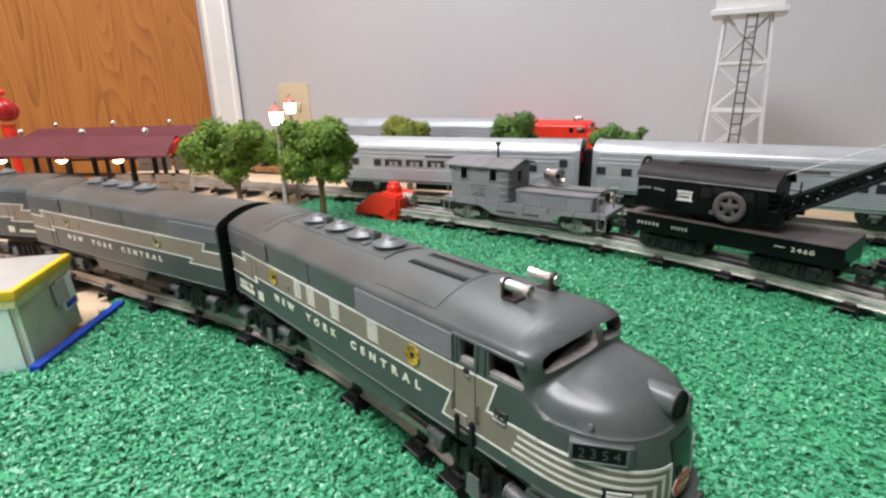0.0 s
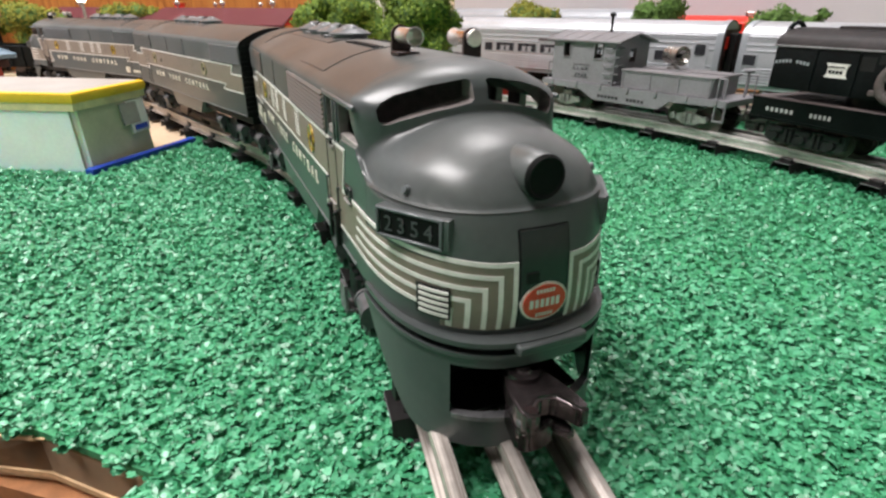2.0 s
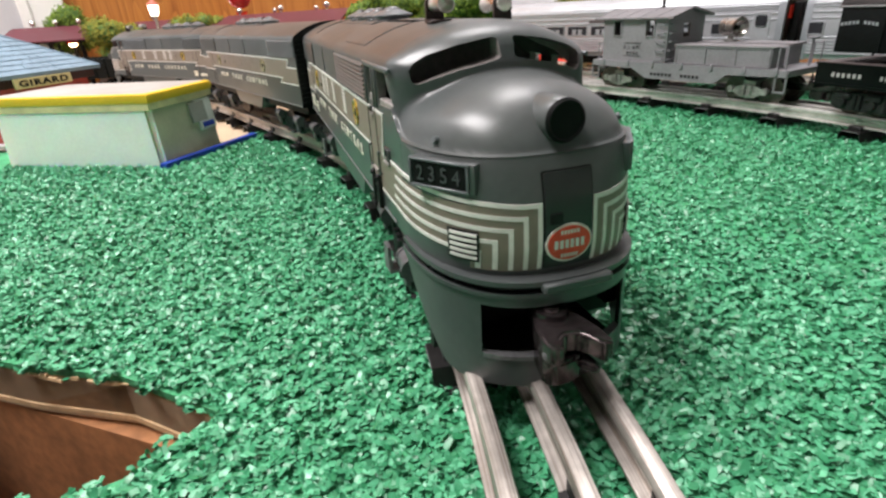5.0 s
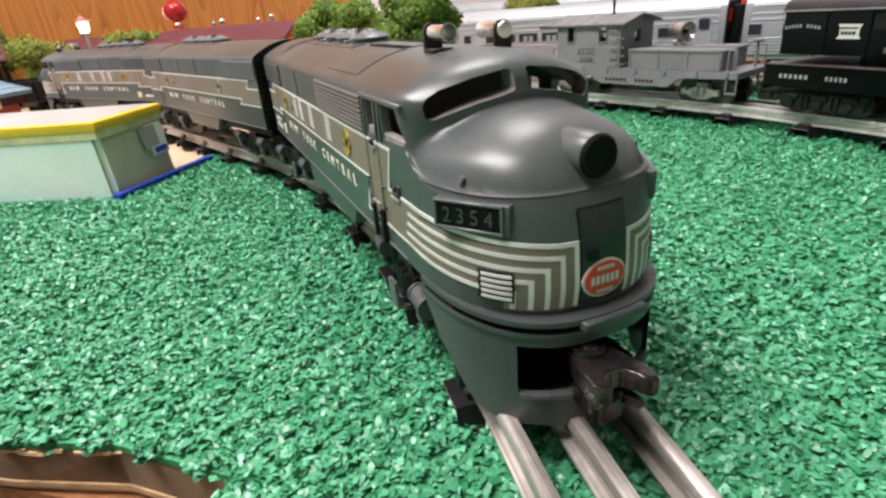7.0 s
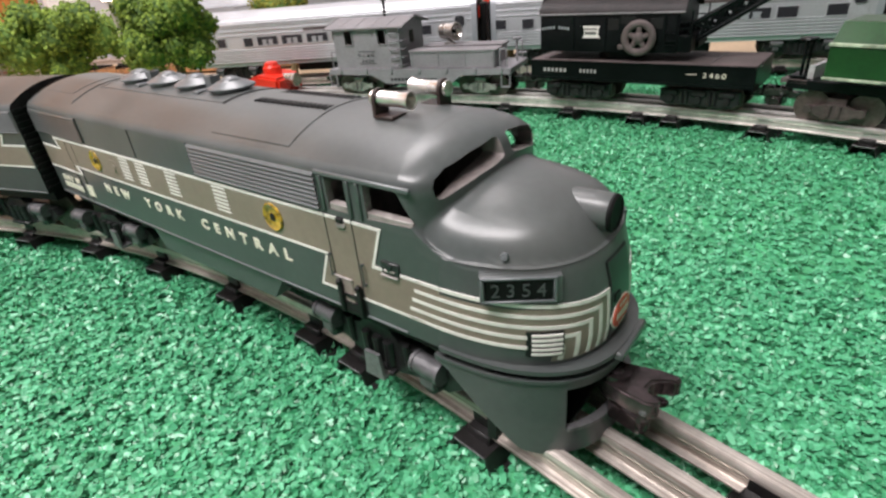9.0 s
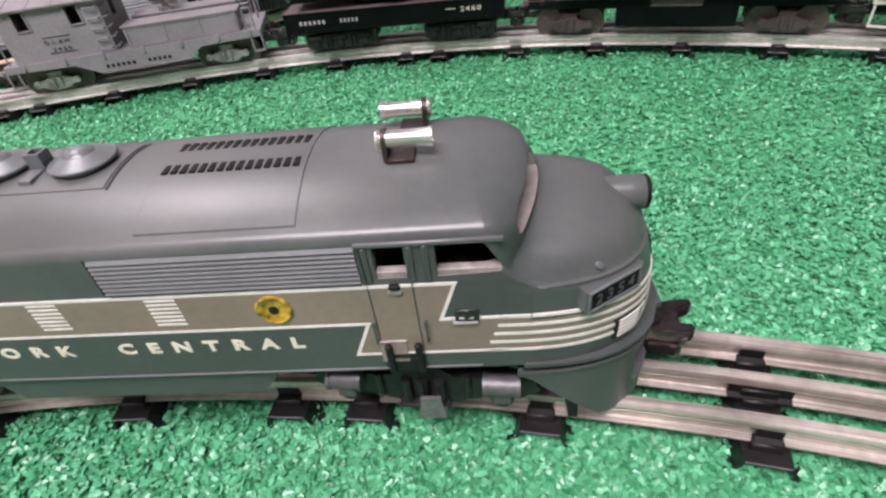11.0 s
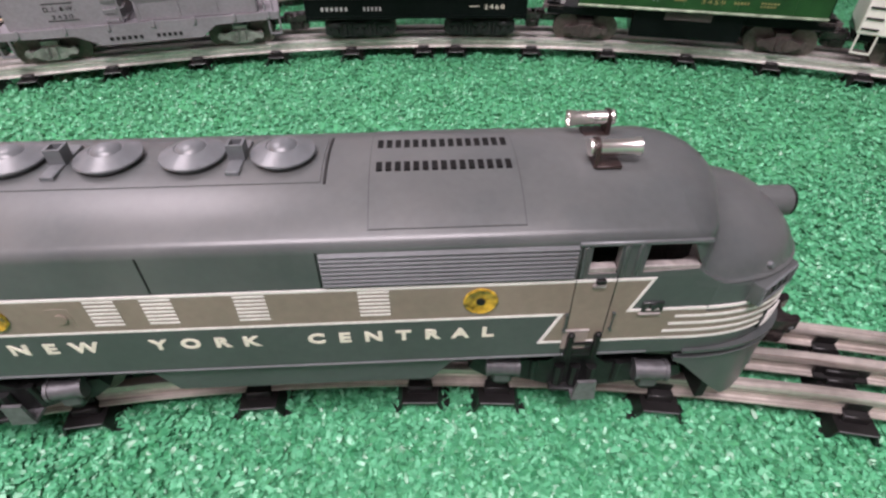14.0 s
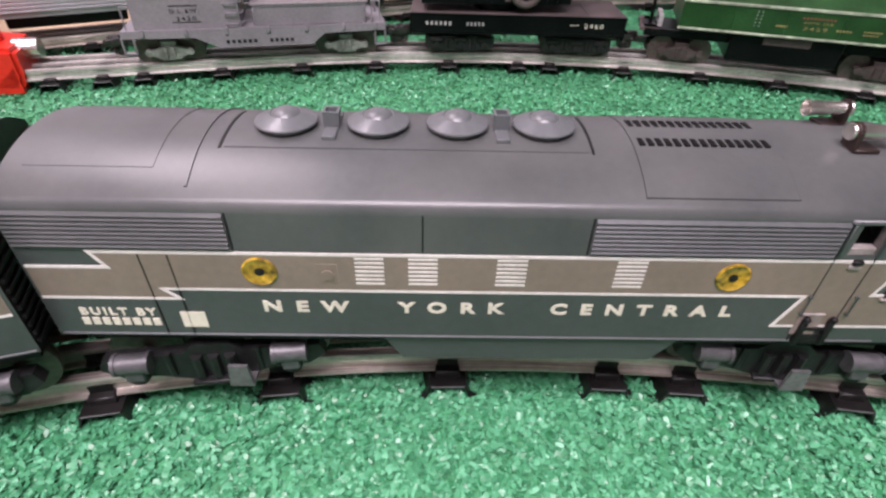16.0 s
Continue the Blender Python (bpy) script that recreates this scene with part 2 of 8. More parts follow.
LUMBER_DARK = mat("dark_knot", (0.10, 0.045, 0.022), 0.7, vary=0.3, dirt=0.4)
LUMBER_PALE = mat("pale_lumber_edge", (0.74, 0.50, 0.28), 0.7, grain=200, vary=0.2, stain=30, dirt=0.35, bump=0.4)
TURF_BASE = mat("turf_backing", (0.050, 0.29, 0.125), 0.8, grain=500, vary=0.3, stain=30, dirt=0.3, bump=0.8)
TURF = turf_material()
OAK = oak_material()
TRUNK = mat("tree_trunk", (0.16, 0.12, 0.055), 0.8, vary=0.2, dirt=0.2)
LEAF_GREEN = leaf_material("foam_foliage_green", (0.075, 0.135, 0.012), (0.200, 0.295, 0.030))
LEAF_OLIVE = leaf_material("foam_foliage_olive", (0.14, 0.145, 0.010), (0.27, 0.27, 0.030))
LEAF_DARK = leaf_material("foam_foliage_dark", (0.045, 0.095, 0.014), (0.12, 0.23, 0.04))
BULB = glow("lit_globe", (1.0, 0.80, 0.62), 9.0)
BULB_HOT = glow("lit_bulb", (1.0, 0.60, 0.32), 15.0)
LAMP_POST = mat("lamp_post_grey", (0.42, 0.42, 0.42), 0.4, metal=0.3)
BOX_TOP = mat("dusty_white_top", (0.37, 0.345, 0.32), 0.6, vary=0.05, stain=18, dirt=0.12)
BOX_LIP = mat("stained_lip", (0.72, 0.60, 0.34), 0.5, vary=0.08, stain=40, dirt=0.25)
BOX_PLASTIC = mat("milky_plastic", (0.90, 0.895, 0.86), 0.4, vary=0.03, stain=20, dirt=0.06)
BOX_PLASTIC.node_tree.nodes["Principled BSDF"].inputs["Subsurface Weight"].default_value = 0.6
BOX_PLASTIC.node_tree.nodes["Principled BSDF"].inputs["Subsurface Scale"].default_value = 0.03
# Yellowed tub plastic, darkened to paint in the shade on its short side.
BOX_SHADED_SIDE = mat("shaded_yellowed_plastic", (0.50, 0.48, 0.34), 0.4, vary=0.05, stain=30, dirt=0.15)
BOX_YELLOW = mat("yellow_rim", (0.80, 0.50, 0.02), 0.4, vary=0.05, dirt=0.1)
BOX_BLUE = mat("blue_tape", (0.01, 0.05, 0.42), 0.5, vary=0.08, dirt=0.15)
ROOF_BLUE = mat("slate_blue_roof", (0.19, 0.275, 0.345), 0.6, vary=0.08, dirt=0.15)
SIGN_GOLD = mat("cream_sign", (0.62, 0.53, 0.26), 0.5, vary=0.06, dirt=0.1)
BRICK_RED = mat("red_brick_plastic", (0.42, 0.06, 0.045), 0.6, grain=300, vary=0.12, dirt=0.2)
RED_DECAL = mat("red_decal", (0.72, 0.07, 0.035), 0.45, vary=0.08, dirt=0.1, bump=0)
WINDOW_DARK = mat("window_dark", (0.03, 0.03, 0.035), 0.2, vary=0.1)
WHITE_TOWER = mat("white_enamel", (0.72, 0.70, 0.69), 0.4, vary=0.04, dirt=0.06)
WHITE_CAR = mat("white_car_paint", (0.66, 0.68, 0.60), 0.4, vary=0.05, dirt=0.1)
IRON = mat("worn_wheel_iron", (0.14, 0.11, 0.10), 0.45, metal=0.6, vary=0.2, dirt=0.3)


# ---- building helpers ----
def box(bm, x0, x1, y0, y1, z0, z1, bevel=0.0, seg=1):
    r = bmesh.ops.create_cube(bm, size=1.0, matrix=Matrix.Translation(((x0 + x1) / 2, (y0 + y1) / 2, (z0 + z1) / 2)) @ Matrix.Diagonal((x1 - x0, y1 - y0, z1 - z0, 1)))
    if bevel:
        edges = list({e for v in r["verts"] for e in v.link_edges})
        bmesh.ops.bevel(bm, geom=edges, offset=bevel, segments=seg, affect="EDGES", profile=0.6)
    return bm


def boxm(sx, sy, sz, bevel=0.0, seg=1):
    return box(bmesh.new(), -sx / 2, sx / 2, -sy / 2, sy / 2, -sz / 2, sz / 2, bevel, seg)


def rod(bm, a, b, r0, r1=None, n=12):
    a, b = Vector(a), Vector(b)
    d = b - a
    m = Matrix.Translation((a + b) / 2) @ d.to_track_quat("Z", "Y").to_matrix().to_4x4()
    bmesh.ops.create_cone(bm, cap_ends=True, segments=n, radius1=r0, radius2=r0 if r1 is None else r1, depth=d.length, matrix=m)
    return bm


def ball(bm, c, r, n=12, squash=1.0):
    bmesh.ops.create_uvsphere(bm, u_segments=n, v_segments=max(6, n // 2), radius=r, matrix=Matrix.Translation(c) @ Matrix.Diagonal((1, 1, squash, 1)))
    return bm


def lathe(bm, profile, n=24, m=None):
    """Turn (radius, height) pairs round z."""
    rings = []
    for r, z in profile:
        rings.append([bm.verts.new((r * math.cos(2 * math.pi * i / n), r * math.sin(2 * math.pi * i / n), z)) for i in range(n)])
    for a, b in zip(rings, rings[1:]):
        for i in range(n):
            bm.faces.new((a[i], a[(i + 1) % n], b[(i + 1) % n], b[i]))
    bm.faces.new(list(reversed(rings[0])))
    bm.faces.new(rings[-1])
    if m is not None:
        bmesh.ops.transform(bm, matrix=m, verts=[v for ring in rings for v in ring])
    return bm


def prism(bm, poly, lo, hi, axis="y"):
    """A polygon of (a, b) pairs pulled from lo to hi along an axis: y takes (x, z), z takes (x, y), x takes (y, z)."""
    def p(a, b, c):
        return {"y": (a, c, b), "z": (a, b, c), "x": (c, a, b)}[axis]
    v0 = [bm.verts.new(p(a, b, lo)) for a, b in poly]
    v1 = [bm.verts.new(p(a, b, hi)) for a, b in poly]
    n = len(poly)
    fs = [bm.faces.new(v0), bm.faces.new(list(reversed(v1)))]
    for i in range(n):
        fs.append(bm.faces.new((v0[i], v0[(i + 1) % n], v1[(i + 1) % n], v1[i])))
    bmesh.ops.recalc_face_normals(bm, faces=fs)
    return bm


def loft(bm, rings, closed=True, caps=True):
    vs = [[bm.verts.new(p) for p in ring] for ring in rings]
    n = len(vs[0])
    fs = []
    for a, b in zip(vs, vs[1:]):
        for i in range(n if closed else n - 1):
            j = (i + 1) % n
            fs.append(bm.faces.new((a[i], a[j], b[j], b[i])))
    if caps:
        fs += [bm.faces.new(list(reversed(vs[0]))), bm.faces.new(vs[-1])]
    bmesh.ops.recalc_face_normals(bm, faces=fs)
    return bm


def to_mesh(name, bm, material, smooth=False):
    me = bpy.data.meshes.new(name)
    bmesh.ops.recalc_face_normals(bm, faces=bm.faces)
    bm.to_mesh(me)
    bm.free()
    for one in material if isinstance(material, (list, tuple)) else (material,):
        me.materials.append(one)
    if smooth:
        me.shade_smooth()
        if smooth != "all":
            me.set_sharp_from_angle(angle=radians(38))
    return me


def part(name, bm, material, parent, label="", smooth=True, at=None):
    ob = new(name, to_mesh(name, bm, material, smooth))
    ob.parent = parent
    if at is not None:
        ob.matrix_local = at
    return tagged(ob, label=label)


def share(name, me, parent, at, label=""):
    ob = new(name, me)
    ob.parent = parent
    ob.matrix_local = at
    return tagged(ob, label=label)


def thing(name, m, label, category, group="", kind=""):
    ob = new(name)
    ob.matrix_basis = m
    ob.empty_display_size = 0.02
    return tagged(ob, label, category, group, kind)


def single(name, bm, material, label, category, kind="", m=None, smooth=True, group=""):
    ob = new(name, to_mesh(name, bm, material, smooth))
    if m is not None:
        ob.matrix_basis = m
    return tagged(ob, label, category, group, kind)


def letters(text, size, extrude=0.0001, spacing=1.0, align="LEFT", bold=0.0):
    """A bmesh of lettering in the x-y plane, cap height about 0.72 of size."""
    cu = bpy.data.curves.new("lettering", "FONT")
    cu.body, cu.size, cu.extrude, cu.space_character, cu.align_x = text, size, extrude, spacing, align
    cu.offset = size * bold
    cu.resolution_u = 3
    ob = bpy.data.objects.new("lettering", cu)
    scene.collection.objects.link(ob)
    bpy.context.view_layer.update()
    me = bpy.data.meshes.new_from_object(ob.evaluated_get(bpy.context.evaluated_depsgraph_get()))
    bm = bmesh.new()
    bm.from_mesh(me)
    bpy.data.objects.remove(ob)
    bpy.data.curves.remove(cu)
    bpy.data.meshes.remove(me)
    return bm


def fit_width(bm, x0, x1, z0, z1):
    """Stretch flat lettering to a box and stand it up facing -y."""
    xs, ys = [v.co.x for v in bm.verts], [v.co.y for v in bm.verts]
    for v in bm.verts:
        x, y, z = v.co
        v.co = (x0 + (x - min(xs)) / (max(xs) - min(xs)) * (x1 - x0), -z, z0 + (y - min(ys)) / (max(ys) - min(ys)) * (z1 - z0))
    return bm


def turn_side(bm, side):
    """Keep for the right side (-1); turn round z for the left side (+1)."""
    if side > 0:
        bmesh.ops.rotate(bm, verts=bm.verts, cent=(0, 0, 0), matrix=Matrix.Rotation(math.pi, 3, "Z"))
    return bm


def cut_out(ob, cutters, material_slot=1):
    """Cut closed bmeshes out of a mesh object for good."""
    for bm in cutters:
        me = bpy.data.meshes.new("cutter")
        for f in bm.faces:
            f.material_index = material_slot
        bmesh.ops.recalc_face_normals(bm, faces=bm.faces)
        bm.to_mesh(me)
        bm.free()
        for s in ob.data.materials:
            me.materials.append(s)
        c = new("cutter", me)
        c.matrix_world = ob.matrix_world
        mod = ob.modifiers.new("cut", "BOOLEAN")
        mod.operation, mod.object, mod.solver = "DIFFERENCE", c, "EXACT"
        bpy.context.view_layer.update()
        made = bpy.data.meshes.new_from_object(ob.evaluated_get(bpy.context.evaluated_depsgraph_get()))
        ob.modifiers.clear()
        old = ob.data
        ob.data = made
        bpy.data.objects.remove(c)
        bpy.data.meshes.remove(me)
        bpy.data.meshes.remove(old)
    ob.data.shade_smooth()
    ob.data.set_sharp_from_angle(angle=radians(32))


# ---- diesel units ----
HW = 0.0311
TAIL = -0.1465


def interp(table, v):
    """Smooth, never overshooting interpolation in a table of (a, b) pairs."""
    if v <= table[0][0]:
        return table[0][1]
    if v >= table[-1][0]:
        return table[-1][1]
    i = next(k for k in range(len(table) - 1) if v < table[k + 1][0])

    def grade(k):
        if k <= 0 or k >= len(table) - 1:
            j = min(max(k, 0), len(table) - 2)
            return (table[j + 1][1] - table[j][1]) / (table[j + 1][0] - table[j][0])
        h0, h1 = table[k][0] - table[k - 1][0], table[k + 1][0] - table[k][0]
        d0, d1 = (table[k][1] - table[k - 1][1]) / h0, (table[k + 1][1] - table[k][1]) / h1
        if d0 * d1 <= 0:
            return 0.0
        w0, w1 = 2 * h1 + h0, h1 + 2 * h0
        return (w0 + w1) / (w0 / d0 + w1 / d1)
    h = table[i + 1][0] - table[i][0]
    u = (v - table[i][0]) / h
    a, b = table[i][1], table[i + 1][1]
    return a * (1 + 2 * u) * (1 - u) ** 2 + h * grade(i) * u * (1 - u) ** 2 + b * u * u * (3 - 2 * u) + h * grade(i + 1) * u * u * (u - 1)


NOSE_FRONT = [(0.046, 0.1690), (0.056, 0.1703), (0.066, 0.1698), (0.074, 0.1681), (0.0782, 0.1668)]
NOSE_HALF = [(0.046, 0.0311), (0.0782, 0.0311)]
CAB_ROUND = [(0.0, 1.0), (0.0004, 0.72), (0.0009, 0.52), (0.0016, 0.34), (0.0025, 0.20), (0.0036, 0.10), (0.0050, 0.03), (0.0064, 0.0)]
CAB_EDGE = [(0.046, 0.1290), (0.0782, 0.1326), (0.0815, 0.1278), (0.0850, 0.1238), (0.0890, 0.1225), (0.0945, 0.1215), (0.1010, 0.1195), (0.1070, 0.1185)]


BELT = 0.0782
EDGE_Z = 0.0818
CROWN = [(0.1220, 0.0937), (0.1340, 0.0937), (0.1390, 0.0935), (0.1440, 0.0930), (0.1490, 0.0921), (0.1540, 0.0906), (0.1580, 0.0886),
         (0.1612, 0.0862), (0.1637, 0.0839), (0.1656, 0.0822), (0.1664, 0.0815)]


def dome_in(x, y, z):
    """Above 0 inside the hood: upright low walls, a rounded edge and a gently crowned top."""
    t = max(0.0, x - 0.1180) / (0.1664 - 0.1180)
    rho = (t ** 2.7 + (abs(y) / 0.0306) ** 2.7) ** (1 / 2.7)
    if rho >= 1:
        return -1.0
    half = 0.0306 * (1 - t ** 2.7) ** (1 / 2.7)
    a = (1 - rho) * 0.0306
    b = (EDGE_Z + (interp(CROWN, x) - EDGE_Z) * (1 - (abs(y) / half) ** 2.15) - z) * 0.88
    r = 0.0042
    if a < r and b < r:
        return r - math.hypot(r - a, r - b)
    return min(a, b)


@functools.lru_cache(maxsize=None)
def nose_x(y, z, inset=0.01):
    """The front surface of the cab and nose over the body's cross-section; inset is the way in from the outline."""
    full = 0.1362 - 0.34 * max(0.0, z - 0.0960) - 0.0072 * (y / 0.0266) ** 2
    edge = interp(CAB_EDGE, z)
    cab = edge + max(0.0, full - edge) * (1 - interp(CAB_ROUND, inset))
    nose = -1.0
    if z <= BELT:
        b, f = interp(NOSE_HALF, z), interp(NOSE_FRONT, z)
        k = abs(y) / b
        nose = 0.1270 + (f - 0.1270) * (1 - k ** 2.5) ** 0.4 if k < 1 else 0.125
    elif dome_in(0.1220, y, z) > 0:
        lo, hi = 0.1220, 0.1664
        for i in range(22):
            mid = (lo + hi) / 2
            if dome_in(mid, y, z) > 0:
                lo = mid
            else:
                hi = mid
        nose = lo
    k = 0.0020
    d = abs(cab - nose)
    return max(cab, nose) + (max(k - d, 0) ** 2) / (4 * k)


def nose_normal(y, z):
    e = 0.0006
    dy = (nose_x(y + e, z) - nose_x(y - e, z)) / (2 * e)
    dz = (nose_x(y, z + e) - nose_x(y, z - e)) / (2 * e)
    return Vector((1, -dy, -dz)).normalized()


def nose_at(y, z, lift=0.0):
    return Vector((nose_x(y, z), y, z)) + nose_normal(y, z) * lift


def outline():
    half = [(HW, 0.0472 + (0.0945 - 0.0472) * i / 60) for i in range(61)]
    cy, cz, r = HW - 0.0045, 0.0945, 0.0045
    half += [(cy + r * math.cos(a), cz + r * math.sin(a)) for a in (radians(d) for d in range(8, 66, 8))]
    y0, z0 = half[-1]
    for i in range(1, 25):
        y = y0 * (1 - i / 24)
        half.append((y, z0 + (0.1065 - z0) * (1 - (y / y0) ** 2.1)))
    left = [(-y, z) for y, z in reversed(half[:-1])]
    bottom = [(-HW + 2 * HW * i / 24, 0.0472) for i in range(1, 24)]
    return half + left + bottom


def unit_shell(cab):
    """The body shell as one bmesh: with a bulldog nose, or a plain booster."""
    ring = outline()
    rings = [[(x, y, z) for y, z in ring] for x in (TAIL, TAIL + 0.0006, -0.1, 0.0, 0.1, 0.1175 if cab else 0.1385)]
    if cab:
        cz = 0.074
        n = 150
        for i in range(n):
            s = 1 - (i / n) ** 1.7
            rings.append([(nose_x(y * s, cz + (z - cz) * s, (1 - s) * math.hypot(y, z - cz)), y * s, cz + (z - cz) * s) for y, z in ring])
    else:
        rings.append([(0.1391, y, z) for y, z in ring])
    bm = bmesh.new()
    loft(bm, rings)
    if cab:
        soft = [v for v in bm.verts if v.co.x > 0.1195 and v.co.z > 0.0765]
        for i in range(7):
            bmesh.ops.smooth_vert(bm, verts=soft, factor=0.5, use_axis_x=True, use_axis_y=True, use_axis_z=True)
    for f in bm.faces:
        c = f.calc_center_median()
        if c.z < 0.0815 and abs(f.normal.y) > 0.6 and c.x < 0.1265:
            f.material_index = 2
        if c.x <= TAIL + 0.0001 or (not cab and c.x > 0.139):
            f.material_index = 1
    return bm


def strip(points, width, y, thick=0.0003):
    """A thin stripe along (x, z) points on the side plane y, mitred."""
    bm = bmesh.new()
    pts = [Vector((a, b)) for a, b in points]
    left, right = [], []
    for i, p in enumerate(pts):
        d0 = (p - pts[i - 1]).normalized() if i else (pts[1] - p).normalized()
        d1 = (pts[i + 1] - p).normalized() if i + 1 < len(pts) else d0
        n0, n1 = Vector((-d0.y, d0.x)), Vector((-d1.y, d1.x))
        m = (n0 + n1)
        m = m.normalized() if m.length > 1e-6 else n0
        k = width / 2 / max(0.4, m.dot(n0))
        left.append(p + m * k)
        right.append(p - m * k)
    sg = -1 if y < 0 else 1
    for i in range(len(pts) - 1):
        vs = [bm.verts.new((q.x, y + sg * thick, q.y)) for q in (left[i], left[i + 1], right[i + 1], right[i])]
        ws = [bm.verts.new((q.x, y - sg * 0.0002, q.y)) for q in (left[i], left[i + 1], right[i + 1], right[i])]
        bm.faces.new(vs)
        for a in range(4):
            bm.faces.new((vs[a], vs[(a + 1) % 4], ws[(a + 1) % 4], ws[a]))
    return bm


def nose_strip(points, width, lift=0.00035):
    """A stripe on the nose along (y, z) points."""
    bm = bmesh.new()
    dense = []
    for (y0, z0), (y1, z1) in zip(points, points[1:]):
        n = max(2, int(math.hypot(y1 - y0, z1 - z0) / 0.0007))
        dense += [Vector((y0 + (y1 - y0) * i / n, z0 + (z1 - z0) * i / n)) for i in range(n)]
    dense.append(Vector(points[-1]))
    prev = None
    for i, p in enumerate(dense):
        d0 = (p - dense[max(0, i - 1)])
        d1 = (dense[min(len(dense) - 1, i + 1)] - p)
        d = (d0.normalized() if d0.length else Vector((0, 0))) + (d1.normalized() if d1.length else Vector((0, 0)))
        d.normalize()
        nrm = Vector((-d.y, d.x))
        k = width / 2 / max(0.5, abs(nrm.dot(Vector((-d1.y, d1.x)).normalized())) if d1.length else 1)
        pair = []
        for q in (p + nrm * k, p - nrm * k):
            pair.append((bm.verts.new(nose_at(q.x, q.y, lift)), bm.verts.new(nose_at(q.x, q.y, -0.0002))))
        if prev:
            (a, a2), (b, b2) = prev
            (c, c2), (e, e2) = pair
            bm.faces.new((a, c, e, b))
            bm.faces.new((a, a2, c2, c))
            bm.faces.new((b, e, e2, b2))
        prev = pair
    return bm


def nose_patch(y0, y1, z0, z1, lift, ny=30, nz=10):
    bm = bmesh.new()
    g = [[bm.verts.new(nose_at(y0 + (y1 - y0) * (i / ny) ** (2.0 if abs(y0) > 0.03 else 1.0), z0 + (z1 - z0) * j / nz, lift)) for i in range(ny + 1)] for j in range(nz + 1)]
    for j in range(nz):
        for i in range(ny):
            bm.faces.new((g[j][i], g[j][i + 1], g[j + 1][i + 1], g[j + 1][i]))
    rim = [e for e in bm.edges if len(e.link_faces) == 1]
    r = bmesh.ops.extrude_edge_only(bm, edges=rim)
    for v in r["geom"]:
        if isinstance(v, bmesh.types.BMVert):
            v.co.x -= lift + 0.0004
    return bm


def side_art(unit, side, cab):
    """Band, stripes, vents, lenses and lettering on one side; side is -1 (right) or +1 (left)."""
    y = side * HW
    end = 0.1255
    rear_up = [(TAIL + 0.001, 0.0755), (-0.1218, 0.0755), (-0.1255, 0.0812)]
    rear_lo = [(TAIL + 0.001, 0.0635), (-0.1040, 0.0635), (-0.1085, 0.0674)]
    if cab:
        up = rear_up + [(0.1122, 0.0812), (0.1074, 0.0681), (end, 0.0681)]
        lo = rear_lo + [(0.0870, 0.0674), (0.0816, 0.0547), (end, 0.0547)]
    else:
        up = rear_up + [(0.1225, 0.0812), (0.1190, 0.0755), (0.1381, 0.0755)]
        lo = rear_lo + [(0.1055, 0.0674), (0.1010, 0.0635), (0.1381, 0.0635)]
    bm = bmesh.new()
    poly = up + list(reversed(lo))
    prism(bm, poly, y - side * 0.0002, y + side * 0.00018)
    bmesh.ops.triangulate(bm, faces=bm.faces)
    part("side_band", bm, TAN_GREY, unit, "warm grey lightning band", smooth=False)
    part("stripe", strip(up, 0.00095, y), STRIPE, unit, "thin off-white stripe", smooth=False)
    part("stripe", strip(lo, 0.00095, y), STRIPE, unit, "thin off-white stripe", smooth=False)
    # lenses
    for x in (0.062, -0.0781):
        m = Matrix.Translation((x, y, 0.0747)) @ Matrix.Rotation(side * -math.pi / 2, 4, "X")
        lens = part("porthole_lens", lathe(bmesh.new(), [(0.0052, -0.001), (0.0052, 0.0006), (0.0047, 0.0009), (0.0040, 0.0005), (0.0016, 0.0004), (0.0005, 0.0003)], 24, m), AMBER if cab else DIM_LENS, unit, "round amber porthole lens" if cab else "round dull porthole lens")
        part("lens_hub", lathe(bmesh.new(), [(0.0014, 0.0), (0.0014, 0.0007), (0.0006, 0.0009)], 10, m), BLACK, lens)
    # vents with light bars
    for x0, x1 in ((-0.0502, -0.0417), (-0.0346, -0.026), (-0.0087, 0.0002), (0.0265, 0.0354)):
        bm = bmesh.new()
        for i in range(7):
            z = 0.0702 + i * 0.00155
            box(bm, x0, x1, y - 0.0003, y + 0.0003, z, z + 0.0007)
        part("vent_louvre", bm, STRIPE if cab else TAN_GREY, unit, "small louvre with pale bars" if cab else "small grey louvre", smooth=False)
    bm = bmesh.new()
    box(bm, -0.0615, -0.0553, y - 0.0003, y + 0.0003, 0.0703, 0.0779, 0.0002)
    rod(bm, (-0.0584, y - 0.0008, 0.0738), (-0.0584, y + 0.0008, 0.0738), 0.0018, n=12)
    part("filler_hatch", bm, TAN_GREY, unit)
    # upper louvres and seams
    for x0, x1 in (((TAIL + 0.001, -0.0848), (0.0175, 0.0882)) if cab else ((TAIL + 0.001, -0.0848), (0.0815, 0.138))):
        bm = bmesh.new()
        for i in range(8):
            z = 0.0830 + i * 0.0015
            prism(bm, [(y - side * 0.0002, z), (y + side * 0.0009, z + 0.0001), (y + side * 0.0009, z + 0.0003), (y + side * 0.0001, z + 0.0012), (y - side * 0.0002, z + 0.0012)], x0, x1, "x")
        part("air_louvre", bm, DARK_GREY if x0 < 0 else LOUVRE, unit, "horizontal louvres in body grey" if x0 < 0 else "rubbed silver-grey louvres", smooth=False)
    for x in (-0.0842, -0.0304, 0.0168):
        part("panel_seam", box(bmesh.new(), x - 0.0002, x + 0.0002, y - 0.0003, y + 0.0003, 0.0825, 0.0950), BLACK, unit, smooth=False)
